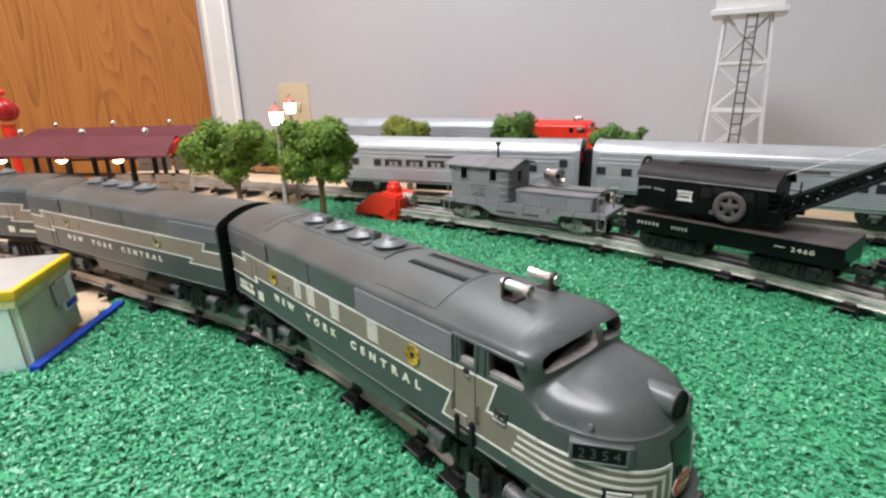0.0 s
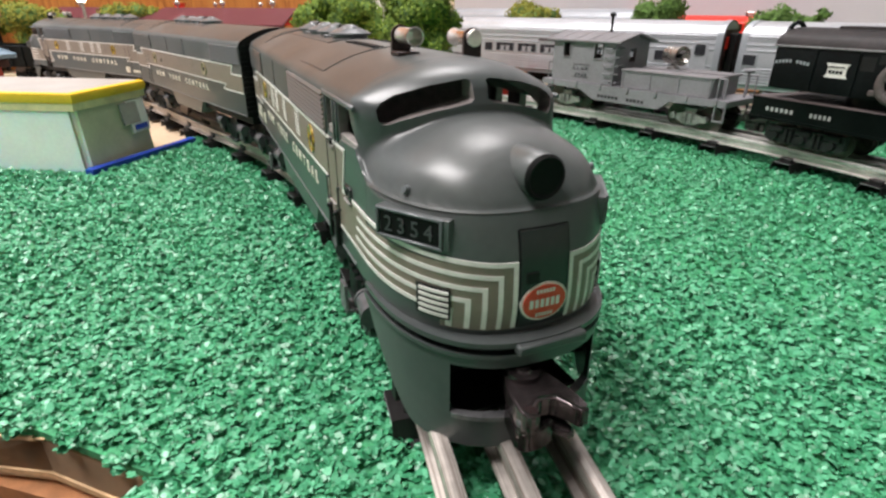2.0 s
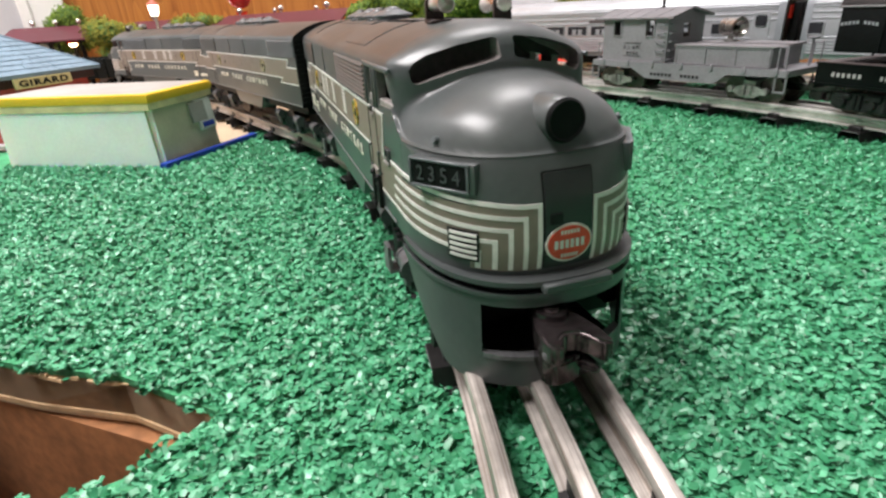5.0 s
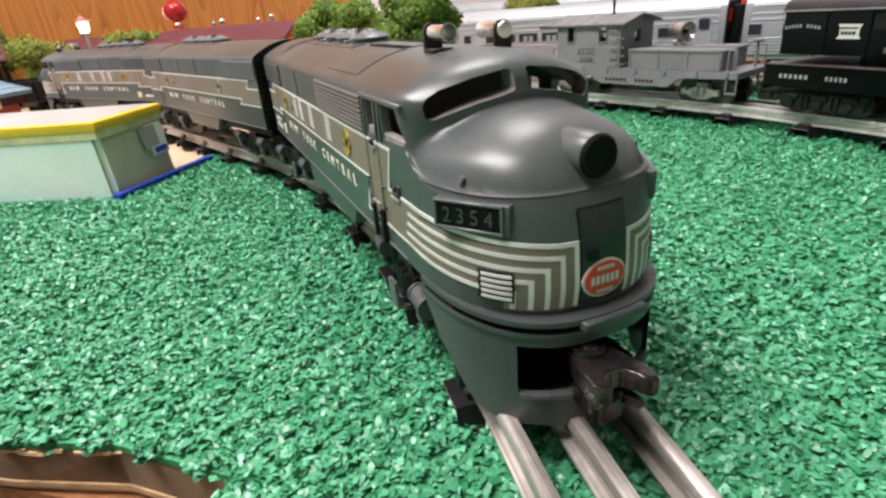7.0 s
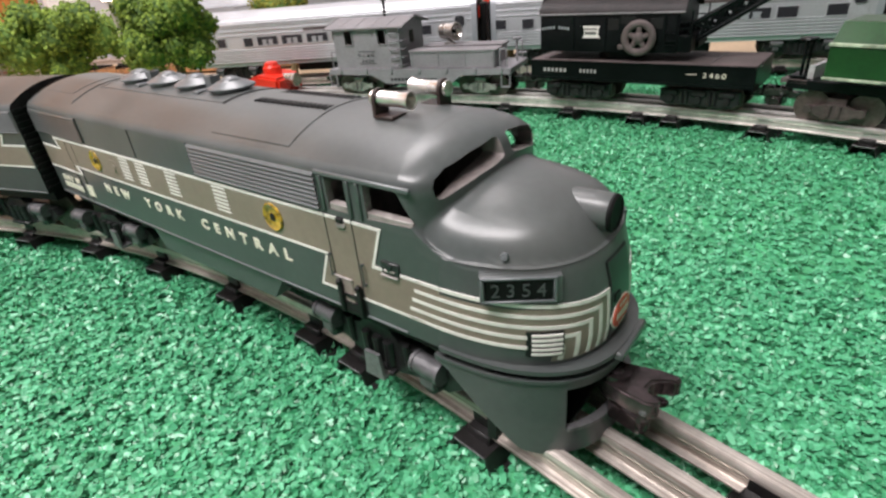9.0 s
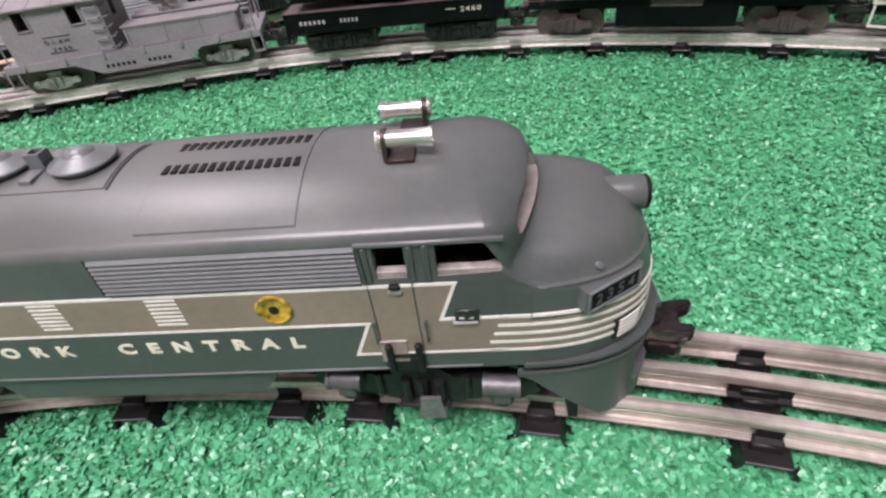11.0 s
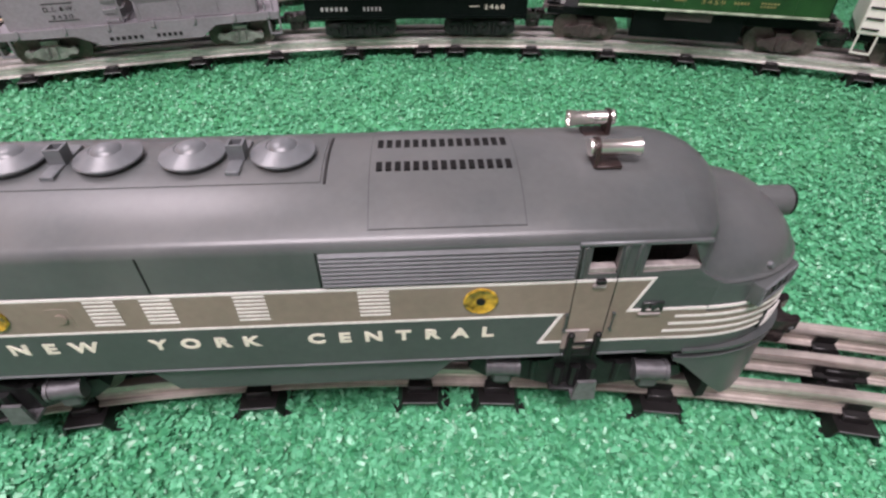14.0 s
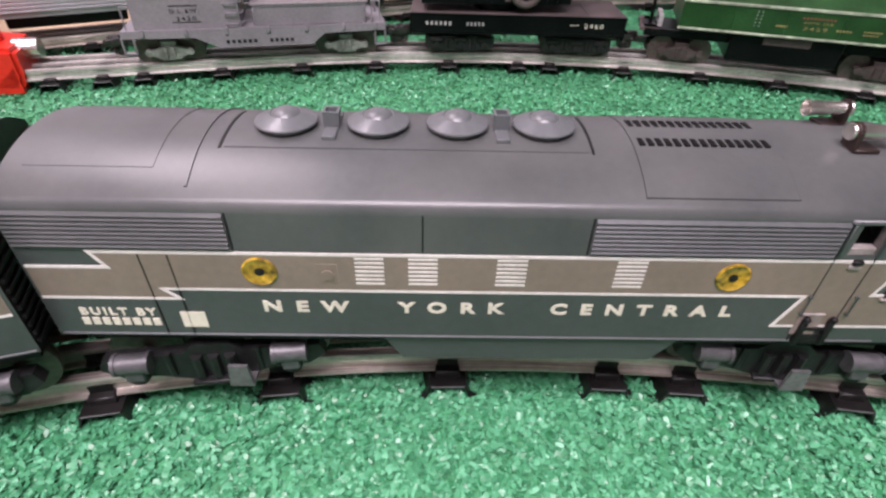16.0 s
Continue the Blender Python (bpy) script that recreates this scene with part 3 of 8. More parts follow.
    for x in (-0.1118, -0.1035):
        part("panel_seam", box(bmesh.new(), x - 0.0002, x + 0.0002, y - 0.0003, y + 0.0003, 0.0478, 0.0805), BLACK, unit, smooth=False)
    part("side_sill", box(bmesh.new(), TAIL + 0.001, 0.118 if cab else 0.1385, y - 0.0004, y + 0.0004, 0.0474, 0.0484, 0.0003), LOUVRE, unit, smooth=False)
    # lettering
    shift = 0 if cab else -0.002
    for word, x0, x1 in (("NEW", -0.0794, -0.0530), ("YORK", -0.0382, -0.0047), ("CENTRAL", 0.0094, 0.0667)):
        if side > 0:
            # reads nose-ward on the other side
            x0, x1 = {"NEW": (-0.0667, -0.0403), "YORK": (-0.0255, 0.0080), "CENTRAL": (0.0221, 0.0794)}[word]
        bm = fit_width(letters(word, 0.006, 0.0001, 2.1, bold=0.04), x0 + shift, x1 + shift, 0.0584, 0.0630)
        bmesh.ops.translate(bm, verts=bm.verts, vec=(0, -HW - 0.00012, 0))
        part("lettering", turn_side(bm, side), CREAM, unit, "cream painted lettering", smooth=False)
    if cab:
        bm = bmesh.new()
        made = fit_width(letters("BUILT BY", 0.004, 0.0001, 1.3, bold=0.03), -0.1365, -0.1130, 0.0560, 0.0592)
        bmesh.ops.translate(made, verts=made.verts, vec=(0, -HW - 0.00012, 0))
        part("lettering", turn_side(made, side), CREAM, unit, "small cream lettering", smooth=False) if side < 0 else made.free()
        for z, segs in ((0.0520, ((-0.1370, -0.1120),)),):
            for a, b in segs:
                n = max(2, int((b - a) / 0.0028))
                for i in range(n):
                    c = a + (b - a) * i / n
                    box(bm, c, c + (b - a) / n * 0.72, y - 0.0003, y + 0.0003, z, z + 0.0029)
        part("builder_marking", bm, CREAM, unit, "small cream marking worn to bars", smooth=False)
        part("builder_plate", box(bmesh.new(), -0.1059, -0.0982, y - 0.0003, y + 0.0003, 0.0514, 0.0578), CREAM, unit, "small cream square plate", smooth=False)


def hatch_roof(x0, x1, hw, lift, nx=2, ny=24):
    """A sheet that follows the roof's crown."""
    ring = sorted((y, z) for y, z in outline() if z > 0.0990)
    ys, zs = [a for a, _ in ring], [b for _, b in ring]
    bm = bmesh.new()
    g = []
    for i in range(nx + 1):
        x = x0 + (x1 - x0) * i / nx
        g.append([bm.verts.new((x, -hw + 2 * hw * j / ny, float(np.interp(-hw + 2 * hw * j / ny, ys, zs)) + lift)) for j in range(ny + 1)])
    for i in range(nx):
        for j in range(ny):
            bm.faces.new((g[i][j], g[i + 1][j], g[i + 1][j + 1], g[i][j + 1]))
    rim = [e for e in bm.edges if len(e.link_faces) == 1]
    r = bmesh.ops.extrude_edge_only(bm, edges=rim)
    for v in r["geom"]:
        if isinstance(v, bmesh.types.BMVert):
            v.co.z -= lift + 0.0004
    return bm


def roof_z(y):
    ring = sorted((a, b) for a, b in outline() if b > 0.0990)
    return float(np.interp(y, [a for a, _ in ring], [b for _, b in ring]))


def roof_gear(unit, cab, paint):
    part("fan_deck", hatch_roof(-0.0875, 0.0175, 0.0125, 0.0003), paint, unit)
    for x in (-0.0888, 0.0186):
        part("deck_seam", hatch_roof(x - 0.0004, x + 0.0004, 0.013, 0.0002), BLACK, unit)
    fan = to_mesh("roof_fan", lathe(bmesh.new(), [(0.0076, -0.001), (0.0078, 0.0010), (0.0092, 0.0013), (0.0095, 0.0018), (0.0093, 0.0022), (0.0062, 0.0036), (0.0047, 0.0042), (0.0044, 0.0040), (0.0042, 0.0043), (0.0030, 0.0052), (0.0014, 0.0057), (0.0001, 0.0058)], 32), FAN, True)
    for x in (-0.0721, -0.0445, -0.0205, 0.0057):
        share("roof_fan", fan, unit, Matrix.Translation((x, 0, 0.1064)), "round dark grey roof fan")
    for x in (-0.0583, -0.0074):
        bm = bmesh.new()
        sq = [(-1, -1), (1, -1), (1, 1), (-1, 1)]
        loft(bm, [[(x + a * r, b * r, z) for a, b in sq] for r, z in ((0.0023, 0.1060), (0.0024, 0.1118), (0.0017, 0.1118), (0.0015, 0.1085))])
        stack = part("exhaust_outlet", bm, FAN, unit, "square hollow exhaust stack", smooth=False)
        part("stack_strap", box(bmesh.new(), x - 0.0020, x + 0.0020, -0.0092, 0.0092, 0.1050, 0.1073, 0.0002), FAN, stack)
    part("roof_rib", hatch_roof(-0.0952, -0.0944, 0.0262, 0.0004), paint, unit)
    part("roof_panel", hatch_roof(-0.1405, -0.1050, 0.0205, 0.0002), paint, unit)
    if cab:
        part("hatch_seam", hatch_roof(0.0310, 0.0740, 0.0274, 0.00010), DOOR_PAINT, unit)
        hatch = part("roof_hatch", hatch_roof(0.0312, 0.0738, 0.0272, 0.00026), paint, unit, "roof hatch with two rows of slots")
        for y in (-0.0066, 0.0055):
            slot = to_mesh("vent_slot", box(bmesh.new(), -0.00085, 0.00085, -0.0024, 0.0024, -0.0008, 0.00045), MATT_BLACK)
            for i in range(15):
                share("vent_slot", slot, hatch, Matrix.Translation((0.0338 + i * 0.00267, y, roof_z(y))))


def horn(unit, x, y, way):
    """A nickel horn through an upright dark bracket; way is +1 when the bell faces forward."""
    z = roof_z(y)
    bm = bmesh.new()
    box(bm, min(x, x + way * 0.0075), max(x, x + way * 0.0075), y - 0.0034, y + 0.0034, z - 0.0003, z + 0.0008, 0.0002)
    arch = [(y - 0.0030, z)] + [(y - 0.0030 * math.cos(a), z + 0.0052 + 0.0030 * math.sin(a)) for a in (math.pi * i / 10 for i in range(11))] + [(y + 0.0030, z)]
    prism(bm, arch, x - 0.0006, x + 0.0006, "x")
    br = part("horn_bracket", bm, HORN_BRACKET, unit, "dark bronze bracket")
    m = Matrix.Translation((x, y, z + 0.0052)) @ Matrix.Rotation(way * math.pi / 2, 4, "Y")
    part("horn_bell", lathe(bmesh.new(), [(0.0004, -0.0022), (0.0024, -0.0021), (0.0026, -0.0015), (0.0023, -0.0008), (0.0022, 0.0080), (0.0023, 0.0102), (0.0026, 0.0118), (0.0027, 0.0126), (0.0023, 0.0124), (0.0012, 0.0080)], 20, m), CHROME, br, "bright nickel trumpet")


def truck_frame(length, mat_frame):
    """A four-wheel truck: side frames, wheels, as a list of (name, bmesh, material)."""
    out = []
    h = length / 2
    for s in (-1, 1):
        bm = bmesh.new()
        y0, y1 = sorted((s * 0.0215, s * 0.0262))
        prism(bm, [(-h - 0.012, 0.0315), (-h - 0.006, 0.0270), (-h + 0.006, 0.0265), (-0.009, 0.0235), (0.009, 0.0235), (h - 0.006, 0.0265), (h + 0.006, 0.0270), (h + 0.012, 0.0315), (h + 0.010, 0.0360), (0.010, 0.0365), (0.006, 0.0400), (-0.006, 0.0400), (-0.010, 0.0365), (-h - 0.010, 0.0360)], y0, y1)
        for x in (-h, h):
            rod(bm, (x, s * 0.024, 0.0288), (x, s * 0.0285, 0.0288), 0.0044, 0.0036, n=14)
            box(bm, x - 0.0034, x + 0.0034, min(s * 0.025, s * 0.0282), max(s * 0.025, s * 0.0282), 0.0300, 0.0362, 0.0005)
        for x in (-0.0055, 0.0, 0.0055):
            rod(bm, (x, s * 0.0268, 0.0255), (x, s * 0.0268, 0.0355), 0.0019, n=8)
        for x in (-h + 0.011, h - 0.011):
            rod(bm, (x, s * 0.0262, 0.0268), (x, s * 0.0268, 0.0380), 0.0013, n=8)
        box(bm, -0.0085, 0.0085, min(s * 0.0262, s * 0.0295), max(s * 0.0262, s * 0.0295), 0.0232, 0.0250, 0.0004)
        out.append(("side_frame", bm, mat_frame))
        for x in (-h, h):
            bm = bmesh.new()
            rod(bm, (x - 0.0052, s * 0.0276, 0.0352), (x + 0.0052, s * 0.0276, 0.0352), 0.0035, n=16)
            rod(bm, (x - 0.0058, s * 0.0276, 0.0352), (x - 0.0046, s * 0.0276, 0.0352), 0.0039, n=16)
            rod(bm, (x + 0.0046, s * 0.0276, 0.0352), (x + 0.0058, s * 0.0276, 0.0352), 0.0039, n=16)
            box(bm, x - 0.0030, x + 0.0030, min(s * 0.0262, s * 0.0300), max(s * 0.0262, s * 0.0300), 0.0282, 0.0330, 0.0005)
            out.append(("journal_cylinder", bm, JOURNAL if mat_frame is TRUCK else mat_frame))
    for x in (-h, h):
        bm = bmesh.new()
        rod(bm, (x, -0.02, 0.0292), (x, 0.02, 0.0292), 0.0022, n=8)
        for s in (-1, 1):
            m = Matrix.Translation((x, s * 0.0150, 0.0292)) @ Matrix.Rotation(s * math.pi / 2, 4, "X")
            lathe(bm, [(0.0126, -0.0006), (0.0128, 0.0006), (0.0112, 0.0010), (0.0110, 0.0045), (0.0085, 0.0046), (0.0070, 0.0034), (0.0030, 0.0036), (0.0028, 0.0046), (0.0001, 0.0046)], 26, m)
        out.append(("wheelset", bm, IRON))
    return out


def add_truck(owner, x, length, paint, turn=0.0, label="", y=0.0):
    pieces = truck_frame(length, paint)
    root = None
    m = pose(x, y, 0, 0, 0, turn)
    for name, bm, mm in pieces:
        if root is None:
            root = part("truck_" + name, bm, mm, owner, label, at=m)
        else:
            part(name, bm, mm, root)
    return root


def coupler(owner, x, direction, z=0.033, y=0.0, turn=0.0, paint=None):
    """Knuckle coupler on a shank."""
    m = pose(x, y, z, 0, 0, (0 if direction > 0 else 180) + turn)
    bm = bmesh.new()
    # shank, hooked jaw above, block and lip below
    box(bm, -0.022, 0.003, -0.0032, 0.0032, -0.0028, 0.0028)
    prism(bm, [(-0.0020, -0.0050), (0.0060, -0.0066), (0.0128, -0.0064), (0.0150, -0.0052), (0.0155, -0.0030), (0.0140, -0.0018), (0.0118, -0.0024), (0.0100, -0.0006), (0.0100, 0.0026), (0.0122, 0.0046), (0.0152, 0.0066), (0.0158, 0.0086), (0.0144, 0.0096), (0.0090, 0.0086), (0.0030, 0.0062), (-0.0020, 0.0040)], -0.0012, 0.0046, "z")
    prism(bm, [(0.0010, -0.0054), (0.0112, -0.0062), (0.0130, -0.0040), (0.0122, 0.0006), (0.0104, 0.0036), (0.0010, 0.0040)], -0.0088, -0.0020, "z")
    prism(bm, [(0.0060, 0.0030), (0.0108, 0.0030), (0.0138, 0.0064), (0.0126, 0.0080), (0.0060, 0.0062)], -0.0062, -0.0034, "z")
    bmesh.ops.bevel(bm, geom=[e for e in bm.edges if e.calc_length() > 0.0012], offset=0.0007, segments=3, affect="EDGES")
    rod(bm, (0.0010, -0.0010, -0.0020), (0.0010, -0.0010, 0.0060), 0.0044, 0.0040, n=18)
    rod(bm, (0.0010, -0.0010, 0.0058), (0.0010, -0.0010, 0.0066), 0.0022, 0.0018, n=14)
    ball(bm, (0.0118, -0.0046, -0.0016), 0.0018, 12)
    rod(bm, (0.0060, 0.0, -0.0100), (0.0060, 0.0, -0.0080), 0.0024, 0.0030, n=12)
    head = part("coupler", bm, paint or COUPLER, owner, "dark metal knuckle coupler", at=m)
    part("knuckle_rivet", ball(bmesh.new(), (0.0120, -0.0050, 0.0006), 0.0017, 12), JOURNAL, head, "worn bright rivet")
    return head


def plan_curve(hw, front, start, n=2.5, count=60):
    """Points round the nose in plan, from right to left."""
    out = []
    for i in range(count + 1):
        a = math.pi * (i / count) - math.pi / 2
        c, s = math.cos(a), math.sin(a)
        out.append((start + (front - start) * abs(c) ** (2 / n), hw * math.copysign(abs(s) ** (2 / n), s)))
    return out


def curved_wall(curve, thick, z0f, z1):
    """An upright sheet along a plan curve; z0f gives the lower edge over x."""
    bm = bmesh.new()
    rows = []
    for i, (x, y) in enumerate(curve):
        a, b = curve[max(0, i - 1)], curve[min(len(curve) - 1, i + 1)]
        d = Vector((b[0] - a[0], b[1] - a[1])).normalized()
        nx, ny = d.y, -d.x
        z0 = z0f(x, y)
        rows.append([bm.verts.new(p) for p in ((x, y, z0), (x, y, (z0 + z1) / 2), (x, y, z1), (x - nx * thick, y - ny * thick, z1), (x - nx * thick, y - ny * thick, z0))])
    for a, b in zip(rows, rows[1:]):
        for i in range(5):
            bm.faces.new((a[i], a[(i + 1) % 5], b[(i + 1) % 5], b[i]))
    bm.faces.new(list(reversed(rows[0])))
    bm.faces.new(rows[-1])
    bmesh.ops.recalc_face_normals(bm, faces=bm.faces)
    return bm


WINDSCREEN = [(0.0020, 0.0974), (0.0028, 0.0967), (0.0068, 0.0958), (0.0133, 0.0946), (0.0200, 0.0927), (0.0238, 0.0914), (0.0250, 0.0915), (0.0259, 0.0925),
              (0.0262, 0.0950), (0.0250, 0.0967), (0.0215, 0.0986), (0.0132, 0.1008), (0.0068, 0.1018), (0.0034, 0.1022), (0.0022, 0.1018)]


def windows_cut():
    """Cutters for the hollow cab, the windscreens and the cab's side windows."""
    room = [(-0.0286, 0.050), (-0.0286, 0.0935), (-0.0240, 0.0972), (-0.0120, 0.1018), (0, 0.1034), (0.0120, 0.1018), (0.0240, 0.0972), (0.0286, 0.0935), (0.0286, 0.050)]
    cuts = [loft(bmesh.new(), [[(x, y * k, z - d) for y, z in room] for x, k, d in ((0.0890, 1.0, 0.0), (0.1175, 1.0, 0.0), (0.1285, 0.80, 0.0012))])]
    for s in (-1, 1):
        poly = WINDSCREEN
        bm = bmesh.new()
        prism(bm, [(s * y, z) for y, z in poly], 0.1235, 0.1400, "x")
        cuts.append(bm)
        y0, y1 = sorted((s * 0.0255, s * 0.036))
        bm = bmesh.new()
        prism(bm, [(0.0923, 0.0838), (0.1004, 0.0838), (0.1004, 0.0940), (0.0923, 0.0940)], y0, y1)
        cuts.append(bm)
        bm = bmesh.new()
        prism(bm, [(0.1080, 0.0838), (0.1244, 0.0846), (0.1252, 0.0854), (0.1208, 0.0934), (0.1198, 0.0940), (0.1080, 0.0940)], y0, y1)
        cuts.append(bm)
    return cuts


def cab_unit(m, label, paints=None, art=True):
    unit = thing("diesel_locomotive", m, label, "locomotive")
    roof, inside, side = paints or (DARK_GREY, DARK_INSIDE, GREEN_GREY)
    body = part("body_shell", unit_shell(True), (roof, inside, side), unit, "dusty dark grey plastic body")
    body.matrix_world = Matrix.Identity(4)
    keep, body.parent = body.parent, None
    cut_out(body, windows_cut())
    body.parent = keep
    body.matrix_basis = Matrix.Identity(4)
    belt = nose_strip([(0.0309 - 0.0618 * (i / 60), 0.0780) for i in range(61)], 0.0005, 0.0002)
    part("belt_line", belt, roof, unit, "thin moulded line round the nose")
    # headlight
    hl = Matrix.Translation((0.1588, 0, 0.0850)) @ Matrix.Rotation(math.pi / 2, 4, "Y")
    light = part("headlight_housing", lathe(bmesh.new(), [(0.0050, -0.006), (0.0052, 0.003), (0.0051, 0.0078), (0.0046, 0.0085), (0.0040, 0.0082), (0.0039, 0.0060), (0.0001, 0.0056)], 28, hl), roof, unit, "barrel headlight housing")
    part("headlight_lens", lathe(bmesh.new(), [(0.0040, 0.0050), (0.0040, 0.0060), (0.0034, 0.0061), (0.0031, 0.0067), (0.0027, 0.0063), (0.0022, 0.0069), (0.0017, 0.0064), (0.0009, 0.0069), (0.0002, 0.0071)], 24, hl), LENS_DARK, light, "dark unlit headlight lens")
    part("lens_ring", lathe(bmesh.new(), [(0.0033, 0.0060), (0.0031, 0.0071), (0.0028, 0.0068), (0.0026, 0.0060)], 28, hl), JOURNAL, light, "dim metal ring in the lens")
    part("headlight_rim", lathe(bmesh.new(), [(0.0040, 0.0068), (0.0050, 0.0070), (0.0052, 0.0082), (0.0046, 0.0089), (0.0040, 0.0084)], 28, hl), MATT_BLACK, light, "black rim")
    for s in (-1, 1):
        c = nose_at(s * 0.0258, 0.0802)
        n = nose_normal(s * 0.0258, 0.0802)
        bm = bmesh.new()
        rod(bm, c - n * 0.001, c + n * 0.0012, 0.0013, 0.0009, n=14)
        part("marker_lamp", bm, FAN if art else roof, unit, "small round marker jewel")
        # number board box, set askew on the nose
        ang = 33.3
        mb = pose(0.1518, s * 0.0237, 0.0729, 0, 0, ang if s < 0 else -ang)
        bm = bmesh.new()
        box(bm, -0.0098, 0.0108, -0.0042, 0.0042, -0.0039, 0.0036, 0.0006, 2)
        nb = part("number_board", bm, roof, unit, "slanted box round the number board", at=mb)
        bm = bmesh.new()
        box(bm, -0.0084, 0.0084, min(s * 0.0036, s * 0.0045), max(s * 0.0036, s * 0.0045), -0.0031, 0.0030, 0.0003)
        part("board_face", bm, MATT_BLACK, nb)
        bm = bmesh.new()
        y0, y1 = sorted((s * 0.0040, s * 0.0049))
        for x0, x1, z0, z1 in ((-0.0094, 0.0094, 0.0029, 0.0036), (-0.0094, 0.0094, -0.0038, -0.0031), (-0.0094, -0.0086, -0.0031, 0.0029), (0.0086, 0.0094, -0.0031, 0.0029)):
            box(bm, x0, x1, y0, y1, z0, z1, 0.0002)
        part("board_rim", bm, FAN, nb, "paler raised rim")
        bm = fit_width(letters("2354", 0.005, 0.0001, 1.5), -0.0068, 0.0068, -0.0020, 0.0018)
        bmesh.ops.translate(bm, verts=bm.verts, vec=(0, -0.0047, 0))
        part("board_marking", turn_side(bm, s), DIGIT, nb, "dim grey numerals", smooth=False)
    for s in (-1, 1):
        horn(unit, 0.0960 if s < 0 else 0.1050, -0.0076 if s < 0 else 0.0122, -s)
    if not art:
        for s in (-1, 1):
            part("side_band", box(bmesh.new(), TAIL + 0.002, 0.128, s * HW - 0.0003, s * HW + 0.0003, 0.050, 0.074), SILVER_GREY, unit, "silver lower side", smooth=False)
        add_truck(unit, 0.1000, 0.051, TRUCK)
        add_truck(unit, -0.1050, 0.051, TRUCK)
        return unit
    roof_gear(unit, True, roof)
    for s in (-1, 1):
        side_art(unit, s, True)
        y = s * HW
        # cab door
        bm = bmesh.new()
        for x in (0.0893, 0.1012):
            box(bm, x - 0.00013, x + 0.00013, y - 0.0004, y + 0.0004, 0.0478, 0.0945)
        part("door_edge", bm, DOOR_PAINT, unit, smooth=False)
        for x in (0.0885, 0.1030):
            bm = rod(bmesh.new(), (x, y + s * 0.0010, 0.060), (x, y + s * 0.0010, 0.0680), 0.00028, n=6)
            for z in (0.0605, 0.0676):
                rod(bm, (x, y, z), (x, y + s * 0.0013, z), 0.0005, n=6)
            part("handrail", bm, GREEN_GREY, unit)
        bm = bmesh.new()
        box(bm, 0.0882, 0.1252, y - 0.0006, y + 0.0006, 0.0943, 0.0957, 0.0003)
        # Paler than the body: the light the rail catches is put into its colour.
        part("drip_rail", bm, LOUVRE if art else roof, unit)
        bm = bmesh.new()
        for x0, x1 in ((0.0923, 0.1004), (0.1080, 0.1246)):
            y0, y1 = sorted((y - s * 0.0030, y - s * 0.0003))
            box(bm, x0, x1, y0, y1, 0.0836, 0.0858, 0.0003)
        part("window_ledge", bm, RUBBED, unit, "pale window sill")
        bm = bmesh.new()
        for x in (0.0912, 0.0998):
            box(bm, x - 0.0010, x + 0.0010, y - 0.0008 if s > 0 else y - 0.0018, y + 0.0018 if s > 0 else y + 0.0008, 0.0472, 0.0582, 0.0004)
            ball(bm, (x, y + s * 0.0012, 0.0584), 0.0012, 8)
        box(bm, 0.0912, 0.0998, y - 0.0008, y + 0.0008, 0.0474, 0.0512)
        for z in (0.0478, 0.0535):
            box(bm, 0.0912, 0.0998, y - 0.0010, y + 0.0010, z, z + 0.0010)
        part("cab_step", bm, BLACK, unit, "black ladder step under the cab door")
        part("door_latch", box(bmesh.new(), 0.0944, 0.0984, y - 0.0009, y + 0.0009, 0.0784, 0.0802, 0.0004), RUBBED, unit)
        part("latch_bracket", box(bmesh.new(), 0.0950, 0.0980, y - 0.0012, y + 0.0012, 0.0803, 0.0819, 0.0003), BLACK, unit)
        bm = box(bmesh.new(), 0.1112, 0.1180, y - 0.0007, y + 0.0007, 0.0674, 0.0716, 0.0003)
        rod(bm, (0.1146, y - s * 0.001, 0.0702), (0.1146, y + s * 0.0012, 0.0702), 0.0011, n=10)
        fitting = part("side_fitting", bm, DOOR_PAINT, unit, "dark fitting below the cab window")
        bm = box(bmesh.new(), 0.1106, 0.1174, y - 0.0010, y + 0.0010, 0.0664, 0.0672, 0.0002)
        for x in (0.1132, 0.1156):
            box(bm, x - 0.0008, x + 0.0008, y - 0.0011, y + 0.0011, 0.0686, 0.0691)
        part("rubbed_lip", bm, RUBBED, fitting, "rubbed pale lip", smooth=False)
        part("kick_plate", box(bmesh.new(), 0.0886, 0.0966, y - 0.0005, y + 0.0005, 0.0512, 0.0598, 0.0002), KICK_TAN, unit, "lighter pinkish lower door panel", smooth=False)
        part("kick_plate_edge", box(bmesh.new(), 0.0884, 0.0968, y - 0.0008, y + 0.0008, 0.0598, 0.0604, 0.0002), RUBBED, unit, smooth=False)
        for x in (0.0904, 0.1018, 0.1058):
            part("window_post", box(bmesh.new(), x - 0.0008, x + 0.0008, y - 0.0006, y + 0.0006, 0.0826, 0.0942, 0.0003), side, unit)
        # stripes that wrap the nose, each turning down beside the nose door
        for k in range(5):
            zs, zf, yk = 0.0681 - k * 0.00335, 0.0664 - k * 0.0030, 0.0074 + k * 0.00335
            flat = 0.1240 - 0.0012 * k
            z_at = lambda yy: zf + (zs - zf) * min(1.0, max(0.0, (yy - 0.012) / 0.019))
            ys = [0.03107 - (0.03107 - yk) * (i / 26) ** 2.2 for i in range(27)]
